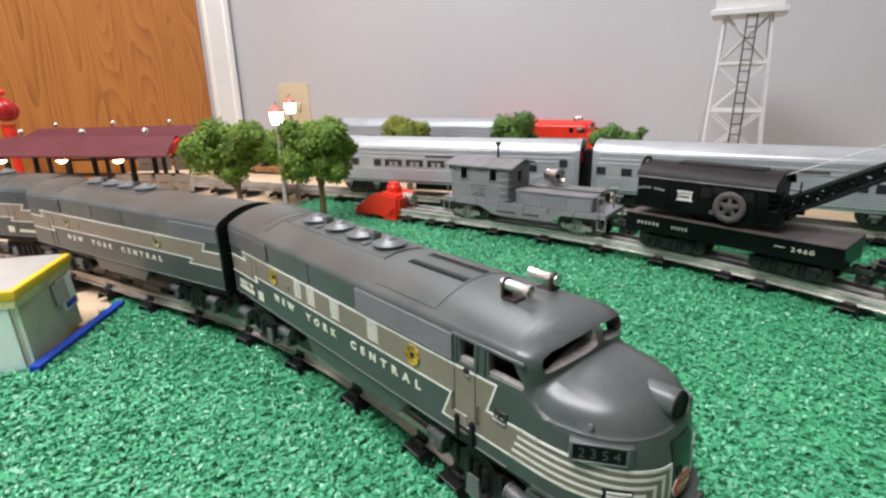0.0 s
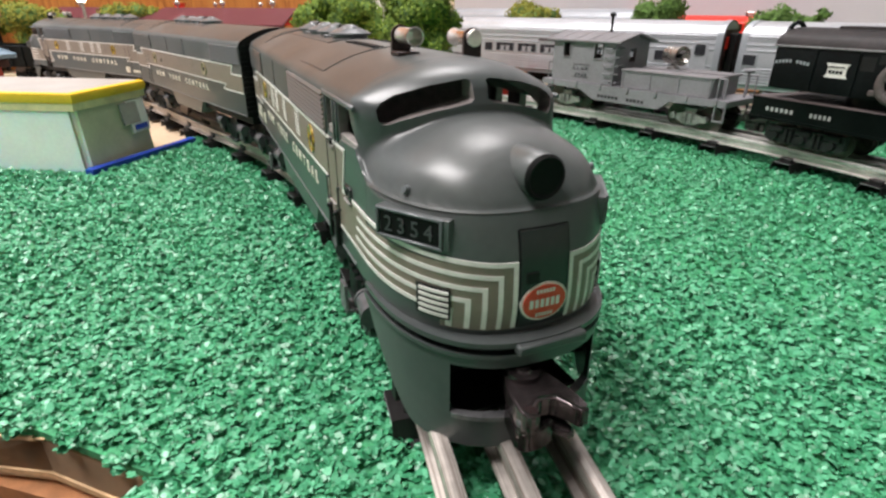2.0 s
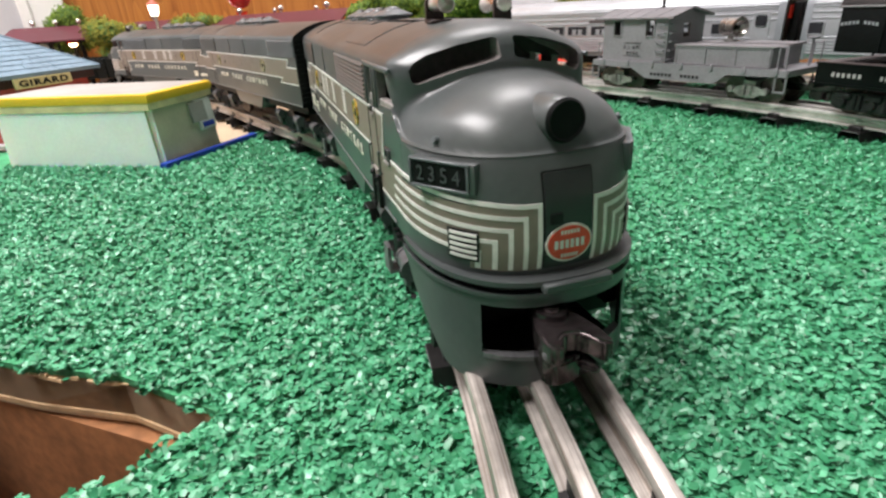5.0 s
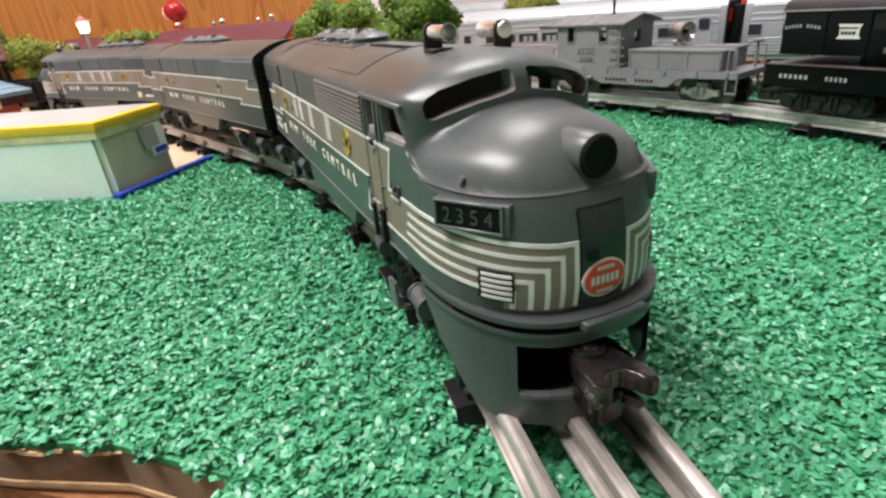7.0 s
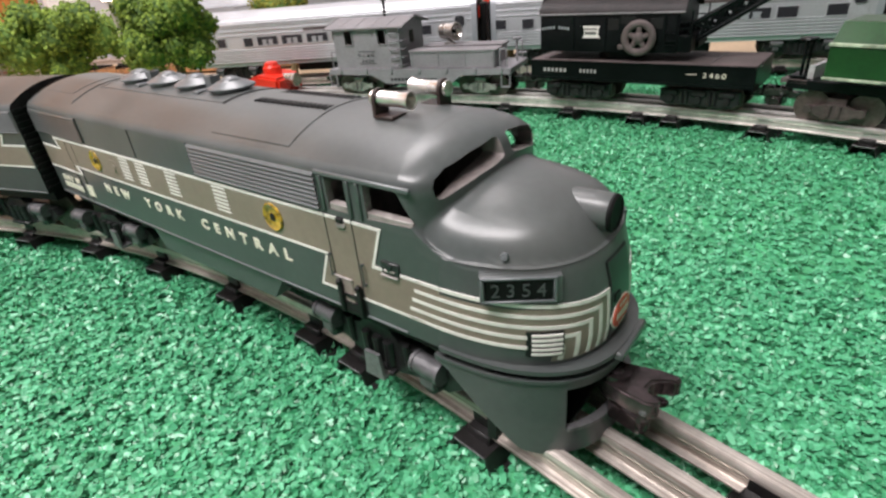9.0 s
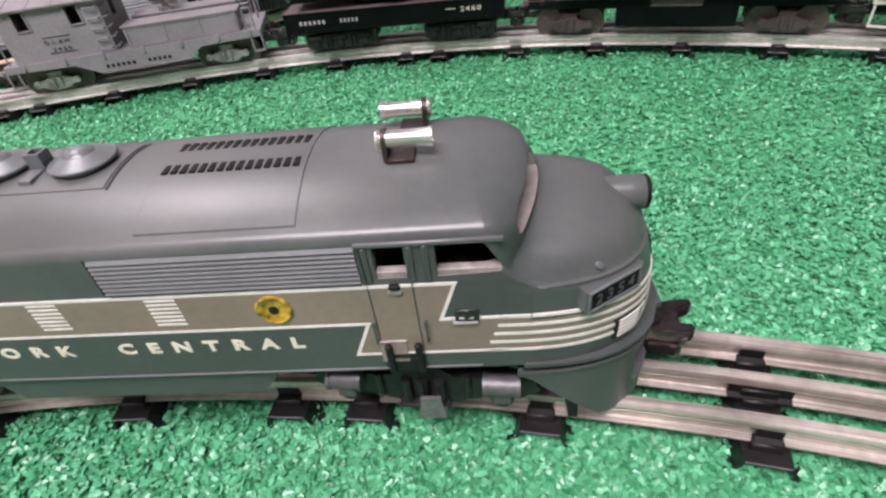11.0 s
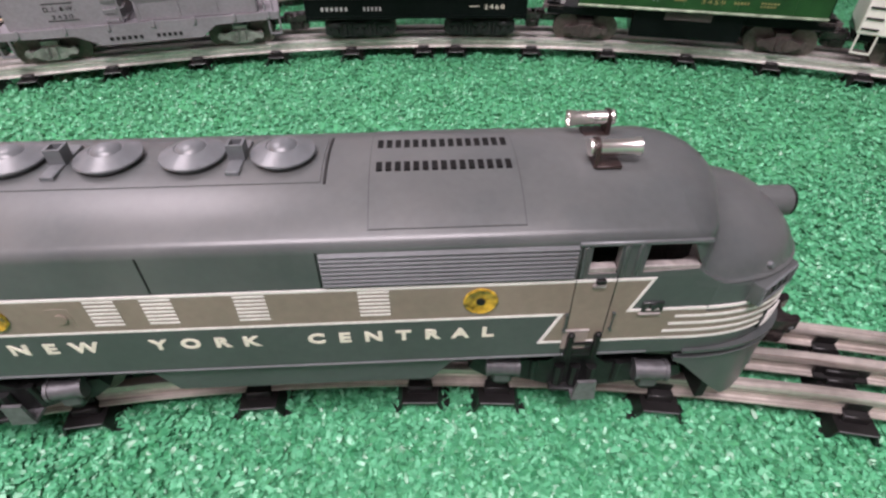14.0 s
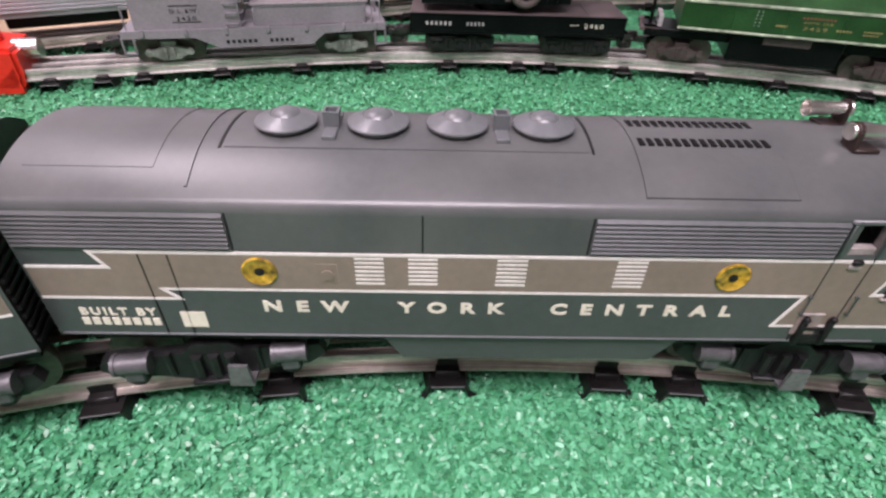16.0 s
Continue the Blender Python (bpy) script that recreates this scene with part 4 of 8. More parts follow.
            path = [(s * yy, z_at(yy)) for yy in ys] + [(s * yk, 0.0500)]
            part("nose_stripe", nose_strip(path, 0.0011), STRIPE, unit, "off-white nose stripe", smooth=False)
            part("nose_stripe", strip([(flat, zs), (0.1318, zs)], 0.0011, y), STRIPE, unit, smooth=False)
        part("nose_band", nose_patch(s * 0.03107, s * 0.0074, 0.0540, 0.0664, 0.00018), TAN_GREY, unit, "warm grey panel under the stripes")
        part("nose_band", nose_patch(s * 0.0222, s * 0.0074, 0.0496, 0.0540, 0.00018), TAN_GREY, unit)
        part("nose_band", box(bmesh.new(), 0.1245, 0.1318, y - 0.0002, y + 0.0002, 0.0547, 0.0681), TAN_GREY, unit, smooth=False)
        # small louvre among the stripes
        g = part("nose_grille", nose_patch(s * 0.0258, s * 0.0205, 0.0518, 0.0598, 0.0006, 6, 6), BLACK, unit, "small louvred grille")
        for i in range(5):
            part("grille_bar", nose_strip([(s * 0.0255, 0.0529 + i * 0.0015), (s * 0.0208, 0.0529 + i * 0.0015)], 0.0007, 0.0010), STRIPE, g, smooth=False)
    door = part("nose_door", nose_patch(-0.0062, 0.0062, 0.0500, 0.0737, 0.0005, 16, 16), DOOR_PAINT if art else roof, unit, "darker raised nose door")
    frame = bmesh.new()
    for a, b in (((-0.0064, 0.0500), (-0.0064, 0.0739)), ((0.0064, 0.0500), (0.0064, 0.0739)), ((-0.0064, 0.0739), (0.0064, 0.0739))):
        piece = nose_strip([a, b], 0.0006, 0.0002)
        me = bpy.data.meshes.new("piece")
        piece.to_mesh(me)
        piece.free()
        frame.from_mesh(me)
        bpy.data.meshes.remove(me)
    part("door_gap", frame, BLACK, door, smooth=False)
    part("door_handle", nose_patch(-0.0050, -0.0020, 0.0615, 0.0640, 0.0010, 4, 4), BLACK, door)
    # oval emblem: plain shapes
    for name, ry, rz, lift, mm in (("emblem_rim", 0.0063, 0.0050, 0.0007, STRIPE), ("emblem", 0.0057, 0.0044, 0.0009, RED_DECAL)):
        bm = bmesh.new()
        c = bm.verts.new(nose_at(0, 0.0562, lift))
        rim = [bm.verts.new(nose_at(ry * math.cos(a), 0.0562 + rz * math.sin(a), lift)) for a in (2 * math.pi * i / 36 for i in range(36))]
        for i in range(36):
            bm.faces.new((c, rim[i], rim[(i + 1) % 36]))
        r = bmesh.ops.extrude_edge_only(bm, edges=[e for e in bm.edges if len(e.link_faces) == 1])
        for v in r["geom"]:
            if isinstance(v, bmesh.types.BMVert):
                v.co.x -= lift + 0.0003
        part(name, bm, mm, door, "red oval emblem with a pale rim" if name == "emblem" else "", smooth=False)
    bm = bmesh.new()
    for z, w, h in ((0.0592, 0.0026, 0.0005), (0.0562, 0.0042, 0.0011), (0.0532, 0.0024, 0.0005)):
        n = 6
        for i in range(n):
            y0 = -w + 2 * w * i / n
            p = [nose_at(y, zz, 0.0011) for y, zz in ((y0, z - h), (y0 + 2 * w / n * 0.7, z - h), (y0 + 2 * w / n * 0.7, z + h), (y0, z + h))]
            bm.faces.new([bm.verts.new(q) for q in p])
    part("emblem_bars", bm, STRIPE, door, smooth=False)
    # ledge and pilot
    bm = curved_wall(plan_curve(0.0320, 0.1738, 0.1300), 0.008, lambda x, y: 0.0468, 0.0482)
    ledge = part("nose_ledge", bm, roof, unit, "ledge round the foot of the nose")
    part("ledge_tab", box(bmesh.new(), 0.1722, 0.1752, -0.0085, 0.0105, 0.0452, 0.0478, 0.0005), roof, ledge)
    bm = curved_wall(plan_curve(0.0318, 0.1730, 0.1280), 0.0014, lambda x, y: max(0.0165 + max(0, abs(y) - 0.026) * 0.4, 0.0430 - max(0, x - 0.1300) * 1.05), 0.0447)
    part("ledge_gap", curved_wall(plan_curve(0.0302, 0.1712, 0.1280), 0.0012, lambda x, y: 0.0440, 0.0470), MATT_BLACK, ledge)
    part("pilot_lip", curved_wall(plan_curve(0.0322, 0.1735, 0.1290), 0.0022, lambda x, y: 0.0436, 0.0447), roof, ledge)
    pilot = part("pilot", bm, (roof, BLACK), unit, "smooth grey pilot with a coupler opening")
    keep, pilot.parent = pilot.parent, None
    pilot.matrix_world = Matrix.Identity(4)
    cut_out(pilot, [box(bmesh.new(), 0.150, 0.19, -0.0215, 0.0192, 0.0262, 0.0408)])
    pilot.parent = keep
    pilot.matrix_basis = Matrix.Identity(4)
    front = lambda y, inset: (0.1280 + 0.0450 * (1 - (abs(y) / 0.0318) ** 2.5) ** 0.4 - inset, y)
    ys = [-0.0212 + 0.0400 * k / 16 for k in range(17)]
    bm = prism(bmesh.new(), [front(y, -0.0005) for y in ys] + [front(y, 0.0022) for y in reversed(ys)], 0.0250, 0.0263, "z")
    part("pilot_sill", bm, FOOT, pilot, "paler rubbed lower edge")
    for s in (-1, 1):
        part("pilot_cheek", box(bmesh.new(), 0.1470, 0.1565, min(s * 0.0222, s * 0.0262), max(s * 0.0222, s * 0.0262), 0.0262, 0.0468), BLACK, pilot, smooth=False)
    part("pilot_top", box(bmesh.new(), 0.1470, 0.1650, -0.0200, 0.0200, 0.0430, 0.0445), BLACK, pilot, smooth=False)
    part("pilot_floor", box(bmesh.new(), 0.1470, 0.1640, -0.0180, 0.0180, 0.0215, 0.0228), BLACK, pilot, smooth=False)
    part("pilot_back", box(bmesh.new(), 0.1440, 0.1470, -0.0297, 0.0297, 0.0180, 0.0464), BLACK, pilot, smooth=False)
    part("underframe", box(bmesh.new(), TAIL + 0.004, 0.150, -0.0265, 0.0265, 0.0410, 0.0466), BLACK, unit, smooth=False)
    bm = bmesh.new()
    prism(bm, [(-0.0440, 0.0472), (0.0555, 0.0472), (0.0470, 0.0362), (-0.0370, 0.0362)], -0.0298, 0.0298)
    part("fuel_skirt", bm, GREEN_GREY, unit, "tapered skirt between the trucks", smooth=False)
    add_truck(unit, 0.1000, 0.051, TRUCK, -5.0, "cast metal truck with round journals", 0.0005)
    add_truck(unit, -0.1050, 0.051, TRUCK, 7.0, "cast metal truck with round journals", -0.0025)
    for x in (0.1005, -0.0930):
        for s in (-1, 1):
            y0, y1 = sorted((s * 0.0265, s * 0.0325))
            bm = prism(bmesh.new(), [(x - 0.0040, 0.0245), (x + 0.0040, 0.0245), (x + 0.0032, 0.0335), (x - 0.0032, 0.0335)], y0, y0 + 0.0012)
            box(bm, x - 0.0042, x + 0.0042, y0, y1, 0.0235, 0.0248)
            part("footboard", bm, FOOT, unit, "grey cast footboard")
    coupler(unit, 0.1722, 1, 0.0338, -0.0045, -10)
    part("end_diaphragm", box(bmesh.new(), TAIL - 0.003, TAIL, -0.012, 0.012, 0.048, 0.098, 0.001), BLACK, unit)
    rib = to_mesh("end_rib", boxm(0.0014, 0.016, 0.0012), BLACK)
    for i in range(14):
        for s in (-1, 1):
            share("end_rib", rib, unit, Matrix.Translation((TAIL - 0.0005, s * 0.022, 0.0506 + i * 0.0034)))
    coupler(unit, TAIL - 0.002, -1, 0.0335)
    return unit


def booster_unit(m, label):
    unit = thing("booster_locomotive", m, label, "locomotive")
    part("body_shell", unit_shell(False), (DARK_GREY, BLACK, GREEN_GREY), unit, "dusty dark grey plastic body")
    roof_gear(unit, False, DARK_GREY)
    for s in (-1, 1):
        side_art(unit, s, False)
    part("underframe", box(bmesh.new(), TAIL + 0.004, 0.1360, -0.0265, 0.0265, 0.0410, 0.0466), BLACK, unit, smooth=False)
    bm = prism(bmesh.new(), [(-0.0440, 0.0472), (0.0405, 0.0472), (0.0320, 0.0362), (-0.0370, 0.0362)], -0.0298, 0.0298)
    part("fuel_skirt", bm, GREEN_GREY, unit, smooth=False)
    add_truck(unit, 0.0980, 0.051, TRUCK, -4.0)
    add_truck(unit, -0.1050, 0.051, TRUCK, 4.0)
    rib = to_mesh("end_rib", boxm(0.0020, 0.016, 0.0012), BLACK)
    for x, d in ((TAIL, -1), (0.1391, 1)):
        for i in range(14):
            for s in (-1, 1):
                share("end_rib", rib, unit, Matrix.Translation((x, s * 0.022, 0.0506 + i * 0.0034)))
        coupler(unit, x + d * 0.002, d, 0.0335)
    return unit


# ---- track lines: place and heading over the length ----
def arc_line(x0, y0, radius, s_min, s, radius_back=None):
    """Bends to the right round an apex where it heads along +x; straight before s_min."""
    c = max(s, s_min)
    r = radius if c >= 0 or radius_back is None else radius_back
    a = c / r
    x, y = x0 + r * math.sin(a), y0 - r * (1 - math.cos(a))
    if s < s_min:
        x, y = x + (s - s_min) * math.cos(a), y - (s - s_min) * math.sin(a)
    return x, y, -a


def line_inner(s):
    """Wide curve under the lead unit, straight under the booster, then a sharper bend."""
    if s >= -0.45:
        return arc_line(0.0, 0.0036, 0.96, -0.245, s, 0.80)
    x, y, a = arc_line(0.0, 0.0036, 0.96, -0.245, -0.45, 0.80)
    d, r = -0.45 - s, 0.57
    b = a + d / r
    return x - r * (math.sin(b) - math.sin(a)), y - r * (math.cos(a) - math.cos(b)), b


def line_siding(s):
    return arc_line(0.031, 0.3820, 0.93, -0.235, s)


T3A = radians(26.5)


def line_coach(s):
    """Straight, then a slow bend to the right past the first coach."""
    c = min(s, 0.25)
    x, y = -0.42 + c * math.cos(T3A), 0.390 + c * math.sin(T3A)
    if s <= 0.25:
        return x, y, T3A
    r = 1.45
    a = T3A - (s - 0.25) / r
    return x + r * (math.sin(T3A) - math.sin(a)), y + r * (math.cos(a) - math.cos(T3A)), a


def line_back(s):
    x, y, a = line_coach(s)
    return x - 0.235 * math.sin(a), y + 0.235 * math.cos(a), a


def on_line(line, s, flip=False):
    x, y, a = line(s)
    return pose(x, y, 0, 0, 0, math.degrees(a) + (180 if flip else 0))


def on_trucks(line, s_a, s_b, x_a, x_b):
    """A car whose trucks, at x_a and x_b of its own length, stand on the line at s_a and s_b."""
    xa, ya, _ = line(s_a)
    xb, yb, _ = line(s_b)
    ang = math.atan2(ya - yb, xa - xb)
    if x_a < x_b:
        ang += math.pi
    k = x_a / (x_a - x_b)
    return pose(xa + (xb - xa) * k, ya + (yb - ya) * k, 0, 0, 0, math.degrees(ang))


RAIL = [(-0.0036, 0.0090), (0.0036, 0.0090), (0.0036, 0.0097), (0.0011, 0.0102), (0.0011, 0.0134), (0.0022, 0.0144), (0.0025, 0.0160), (0.0019, 0.0176), (0.0, 0.0181),
        (-0.0019, 0.0176), (-0.0025, 0.0160), (-0.0022, 0.0144), (-0.0011, 0.0134), (-0.0011, 0.0102), (-0.0036, 0.0097)]


def tie_mesh():
    """A folded sheet-metal tie with its three clips."""
    bm = bmesh.new()
    fold = [(-0.0118, -0.0012), (-0.0118, -0.0004), (-0.0092, 0.0004), (-0.0072, 0.0070), (0.0072, 0.0070), (0.0092, 0.0004), (0.0118, -0.0004), (0.0118, -0.0012),
            (0.0086, -0.0005), (0.0065, 0.0061), (-0.0065, 0.0061), (-0.0086, -0.0005)]
    prism(bm, fold, -0.0262, 0.0262)
    for y in (-0.0165, 0.0, 0.0165):
        box(bm, -0.0050, 0.0050, y - 0.0054, y + 0.0054, 0.0064, 0.0103, 0.0006)
    box(bm, -0.0060, 0.0060, -0.0034, 0.0034, 0.0060, 0.0135, 0.0005)
    return to_mesh("tie", bm, TIE, True)


TIE_MESH = tie_mesh()


TIE_RIM = to_mesh("worn_edge", boxm(0.0134, 0.0005, 0.0007, 0.0001), FOOT)


CLIP = [(-0.0043, 0.0090), (0.0043, 0.0090), (0.0043, 0.0103), (0.0024, 0.0108), (0.0024, 0.0146), (-0.0024, 0.0146), (-0.0024, 0.0108), (-0.0043, 0.0103)]
CLIP_LONG = to_mesh("insulator", prism(bmesh.new(), CLIP, -0.0100, 0.0100, "x"), TIE)
CLIP_SHORT = to_mesh("rail_clip", prism(bmesh.new(), CLIP, -0.0040, 0.0040, "x"), TIE)


def rails(name, line, s0, s1, ties, label, step=0.02, metal=None, rims=False, clips=False):
    tr = thing(name, Matrix.Identity(4), label, "toy track")
    n = max(2, int((s1 - s0) / step))
    for off in (-0.0165, 0.0, 0.0165):
        rings = []
        for i in range(n + 1):
            x, y, a = line(s0 + (s1 - s0) * i / n)
            cx, cy = x - off * math.sin(a), y + off * math.cos(a)
            rings.append([(cx - w * math.sin(a), cy + w * math.cos(a), z) for w, z in RAIL])
        me = part("rail", loft(bmesh.new(), rings), metal or STEEL, tr, "bright tinplate rail").data
        along = me.attributes.new("along", "FLOAT_VECTOR", "POINT")
        k = len(RAIL)
        for i in range(n + 1):
            for j, (w, z) in enumerate(RAIL):
                along.data[i * k + j].vector = ((s0 + (s1 - s0) * i / n) * 14, (w + off) * 1500, z * 900)
    for s in ties:
        tie = share("tie", TIE_MESH, tr, on_line(line, s))
        if clips:
            share("insulator", CLIP_LONG, tie, Matrix.Identity(4), "black fibre insulator round the middle rail")
            for off in (-0.0165, 0.0165):
                share("rail_clip", CLIP_SHORT, tie, Matrix.Translation((0, off, 0)), "dark bent clip over the rail foot")
        if rims:
            for side in (-1, 1):
                share("worn_edge", TIE_RIM, tie, Matrix.Translation((0, side * 0.0262, 0.0066)), "rubbed bright edge")
    return tr


# ---- room and table ----
WA = radians(18.5)
WDIR, WNRM = Vector((math.cos(WA), math.sin(WA), 0)), Vector((-math.sin(WA), math.cos(WA), 0))
CORNER = Vector((-1.392, 0.487, 0))
FLOOR_Z = -0.80


def wall_slab(name, start, along, length, out, z0, z1, label, thick=0.10, material=None):
    bm = bmesh.new()
    a, b = Vector(start), Vector(start) + along * length
    base = [a, b, b + out * thick, a + out * thick]
    loft(bm, [[(p.x, p.y, z0) for p in base], [(p.x, p.y, z1) for p in base]])
    return single(name, bm, material or WALL, label, "wall", "structure", smooth=False)


BDIR = Vector((math.sin(WA), -math.cos(WA), 0))
wall_slab("wall_north", CORNER - WDIR * 0.1, WDIR, 3.9, WNRM, FLOOR_Z, CEIL, "plain off-white painted wall behind the layout")
wall_slab("wall_west", CORNER + BDIR * -0.0, BDIR, 0.090, -WDIR, FLOOR_Z, CEIL, "short white wall beside the wooden door")
wall_slab("wall_west_2", CORNER + BDIR * 0.955, BDIR, 2.5, -WDIR, FLOOR_Z, CEIL, "off-white wall past the wooden door")
far = CORNER + WDIR * 3.7
wall_slab("wall_east", far + WNRM * 0.1, BDIR, 3.6, WDIR, FLOOR_Z, CEIL, "plain off-white painted wall")
wall_slab("wall_south", CORNER + BDIR * 3.3 - WDIR * 0.1, WDIR, 3.9, BDIR, FLOOR_Z, CEIL, "plain off-white painted wall")
bm = bmesh.new()
q = [CORNER - WDIR * 0.2 + WNRM * 0.2, CORNER + WDIR * 3.9 + WNRM * 0.2, CORNER + WDIR * 3.9 + BDIR * 3.5, CORNER - WDIR * 0.2 + BDIR * 3.5]
loft(bm, [[(p.x, p.y, CEIL) for p in q], [(p.x, p.y, CEIL + 0.05) for p in q]])
single("ceiling", bm, WALL, "white ceiling", "ceiling", "structure", smooth=False)
bm = bmesh.new()
loft(bm, [[(p.x, p.y, FLOOR_Z - 0.05) for p in q], [(p.x, p.y, FLOOR_Z) for p in q]])
single("floor", bm, PLYWOOD, "brown room floor", "floor", "structure", smooth=False)

# wooden door in its white casing
DM = Matrix(((BDIR.x, WDIR.x, 0, CORNER.x), (BDIR.y, WDIR.y, 0, CORNER.y), (0, 0, 1, 0), (0, 0, 0, 1)))
door = thing("door_1", DM, "oak veneer door with cathedral grain in a white casing", "door", kind="structure")
part("leaf", box(bmesh.new(), 0.090, 0.955, -0.055, -0.015, FLOOR_Z + 0.01, 1.24, 0.002), OAK, door, "flat oak veneer", smooth=False)
for x0, x1 in ((0.012, 0.090), (0.955, 1.033)):
    bm = box(bmesh.new(), x0, x1, -0.004, 0.014, FLOOR_Z, 1.29, 0.004)
    box(bm, x0 + (0.0 if x0 < 0.5 else 0.058), x0 + (0.02 if x0 < 0.5 else 0.078), 0.010, 0.020, FLOOR_Z, 1.30, 0.003)
    part("casing", bm, TRIM, door, "white painted casing")
part("head_casing", box(bmesh.new(), 0.012, 1.033, -0.004, 0.014, 1.24, 1.305, 0.004), TRIM, door)
plate = thing("switch_plate", Matrix(((WDIR.x, -WNRM.x, 0, CORNER.x + WDIR.x * 0.222), (WDIR.y, -WNRM.y, 0, CORNER.y + WDIR.y * 0.222), (0, 0, 1, 0.135), (0, 0, 0, 1))), "ivory electrical wall plate on the white wall", "wall plate")
part("cover", box(bmesh.new(), -0.057, 0.057, -0.001, 0.005, -0.058, 0.062, 0.003, 2), PLATE, plate)
for x in (-0.023, 0.023):
    part("switch_toggle", box(bmesh.new(), x - 0.005, x + 0.005, 0.0045, 0.013, -0.011, 0.011, 0.002), PLATE, plate)
    for z in (-0.030, 0.030):
        part("screw", rod(bmesh.new(), (x, 0.004, z), (x, 0.0062, z), 0.003, n=10), PLATE, plate)

# table: plywood top with a sawn opening near the front
OPEN = [(0.1285, -0.0945), (0.0945, -0.1290), (0.0725, -0.1660), (0.0300, -0.2250), (0.1000, -0.2620), (0.1500, -0.1450), (0.1462, -0.1190), (0.1350, -0.1050)]


def table_top(z0, z1):
    """The board, with its opening left free, as quads round the hole."""
    bm = bmesh.new()
    outer = [(1.9, 1.55), (-1.365, 0.480), (-1.080, -0.430), (-0.55, -1.0), (0.45, -0.95), (1.7, -0.4)]
    ci = Vector((0.10, -0.15))
    inner = sorted(OPEN, key=lambda p: math.atan2(p[1] - ci.y, p[0] - ci.x))
    outs = sorted(outer, key=lambda p: math.atan2(p[1] - ci.y, p[0] - ci.x))
    for z, flip in ((z1, False), (z0, True)):
        vi = [bm.verts.new((x, y, z)) for x, y in inner]
        vo = [bm.verts.new((x, y, z)) for x, y in outs]
        es = []
        for ring in (vi, vo):
            es += [bm.edges.new((ring[i], ring[(i + 1) % len(ring)])) for i in range(len(ring))]
        bmesh.ops.triangle_fill(bm, use_beauty=True, use_dissolve=False, edges=es)
        if z == z1:
            ti, to = vi, vo
        else:
            for top, bot in ((ti, vi), (to, vo)):
                for i in range(len(top)):
                    j = (i + 1) % len(top)
                    bm.faces.new((top[i], top[j], bot[j], bot[i]))
    return bm


table = single("table_top", table_top(-0.022, -0.0045), PLYWOOD, "bare plywood layout board with a sawn opening", "table", "structure", smooth=False)
inner_frame = thing("table_frame", Matrix.Identity(4), "rough brown lumber frame under the layout board", "timber frame")


def beam(a, b, thick, z0, z1, material, label=""):
    a, b = Vector((*a, 0)), Vector((*b, 0))
    d = (b - a).normalized()
    n = Vector((-d.y, d.x, 0))
    bm = bmesh.new()
    base = [a, b, b + n * thick, a + n * thick]
    loft(bm, [[(p.x, p.y, z0) for p in base], [(p.x, p.y, z1) for p in base]])
    part("beam", bm, material, inner_frame, label, smooth=False)


beam((0.1292, -0.0940), (-0.02, -0.282), -0.040, -0.130, -0.0235, LUMBER, "dark rough-sawn joist")
edge = OPEN[:4]
for a, b in zip(edge, edge[1:]):
    beam(a, b, -0.0030, -0.0185, -0.0035, LUMBER_MID, "rough sawn plywood edge")
    low = [Vector(a) + (Vector(b) - Vector(a)) * k for k in (0, 1)]
    beam(tuple(low[0]), tuple(low[1]), 0.0008, -0.0200, -0.0180, LUMBER_PALE, "pale split arris")
rng = random.Random(77)
for i in range(14):
    k = 1.0 + 1.6 * rng.random()
    a, b = Vector(edge[int(k)]), Vector(edge[int(k) + 1])
    p, d = a.lerp(b, k - int(k)), (b - a).normalized()
    bm = boxm(rng.uniform(0.003, 0.009), 0.0010, rng.uniform(0.0006, 0.0016), 0.0002)
    part("splinter", bm, LUMBER_PALE, inner_frame, "pale torn splinter", at=Matrix.Translation((p.x - d.y * 0.0006, p.y + d.x * 0.0006, rng.uniform(-0.0056, -0.0034))) @ pose(0, 0, 0, rng.uniform(-12, 12), rng.uniform(-6, 6), math.degrees(math.atan2(d.y, d.x))))
# knot in the joist
jd = (Vector((-0.02, -0.282, 0)) - Vector((0.1262, -0.0950, 0))).normalized()
kn = Matrix.Translation(Vector((0.1262, -0.0950, -0.0340)) + jd * 0.034) @ Matrix(((jd.x, 0, jd.y, 0), (jd.y, 0, -jd.x, 0), (0, 1, 0, 0), (0, 0, 0, 1)))
bm = lathe(bmesh.new(), [(0.0042, -0.0010), (0.0042, 0.0004), (0.0034, 0.0006), (0.0012, 0.0003)], 18)
part("knot", bm, LUMBER_DARK, inner_frame, "dark knot", at=kn)
bm = bmesh.new()
for i in range(10):
    a0, a1 = math.pi * (-0.45 + 0.12 * i), math.pi * (-0.45 + 0.12 * (i + 1))
    rod(bm, (0.0062 * math.cos(a0), 0.0050 * math.sin(a0), 0.0004), (0.0062 * math.cos(a1), 0.0050 * math.sin(a1), 0.0004), 0.0007, n=6)
part("knot_ring", bm, LUMBER_PALE, inner_frame, "pale curl of grain round the knot", at=kn)
part("shelf", box(bmesh.new(), -0.4, 0.5, -0.6, 0.1, -0.16, -0.15), LUMBER, inner_frame, smooth=False)


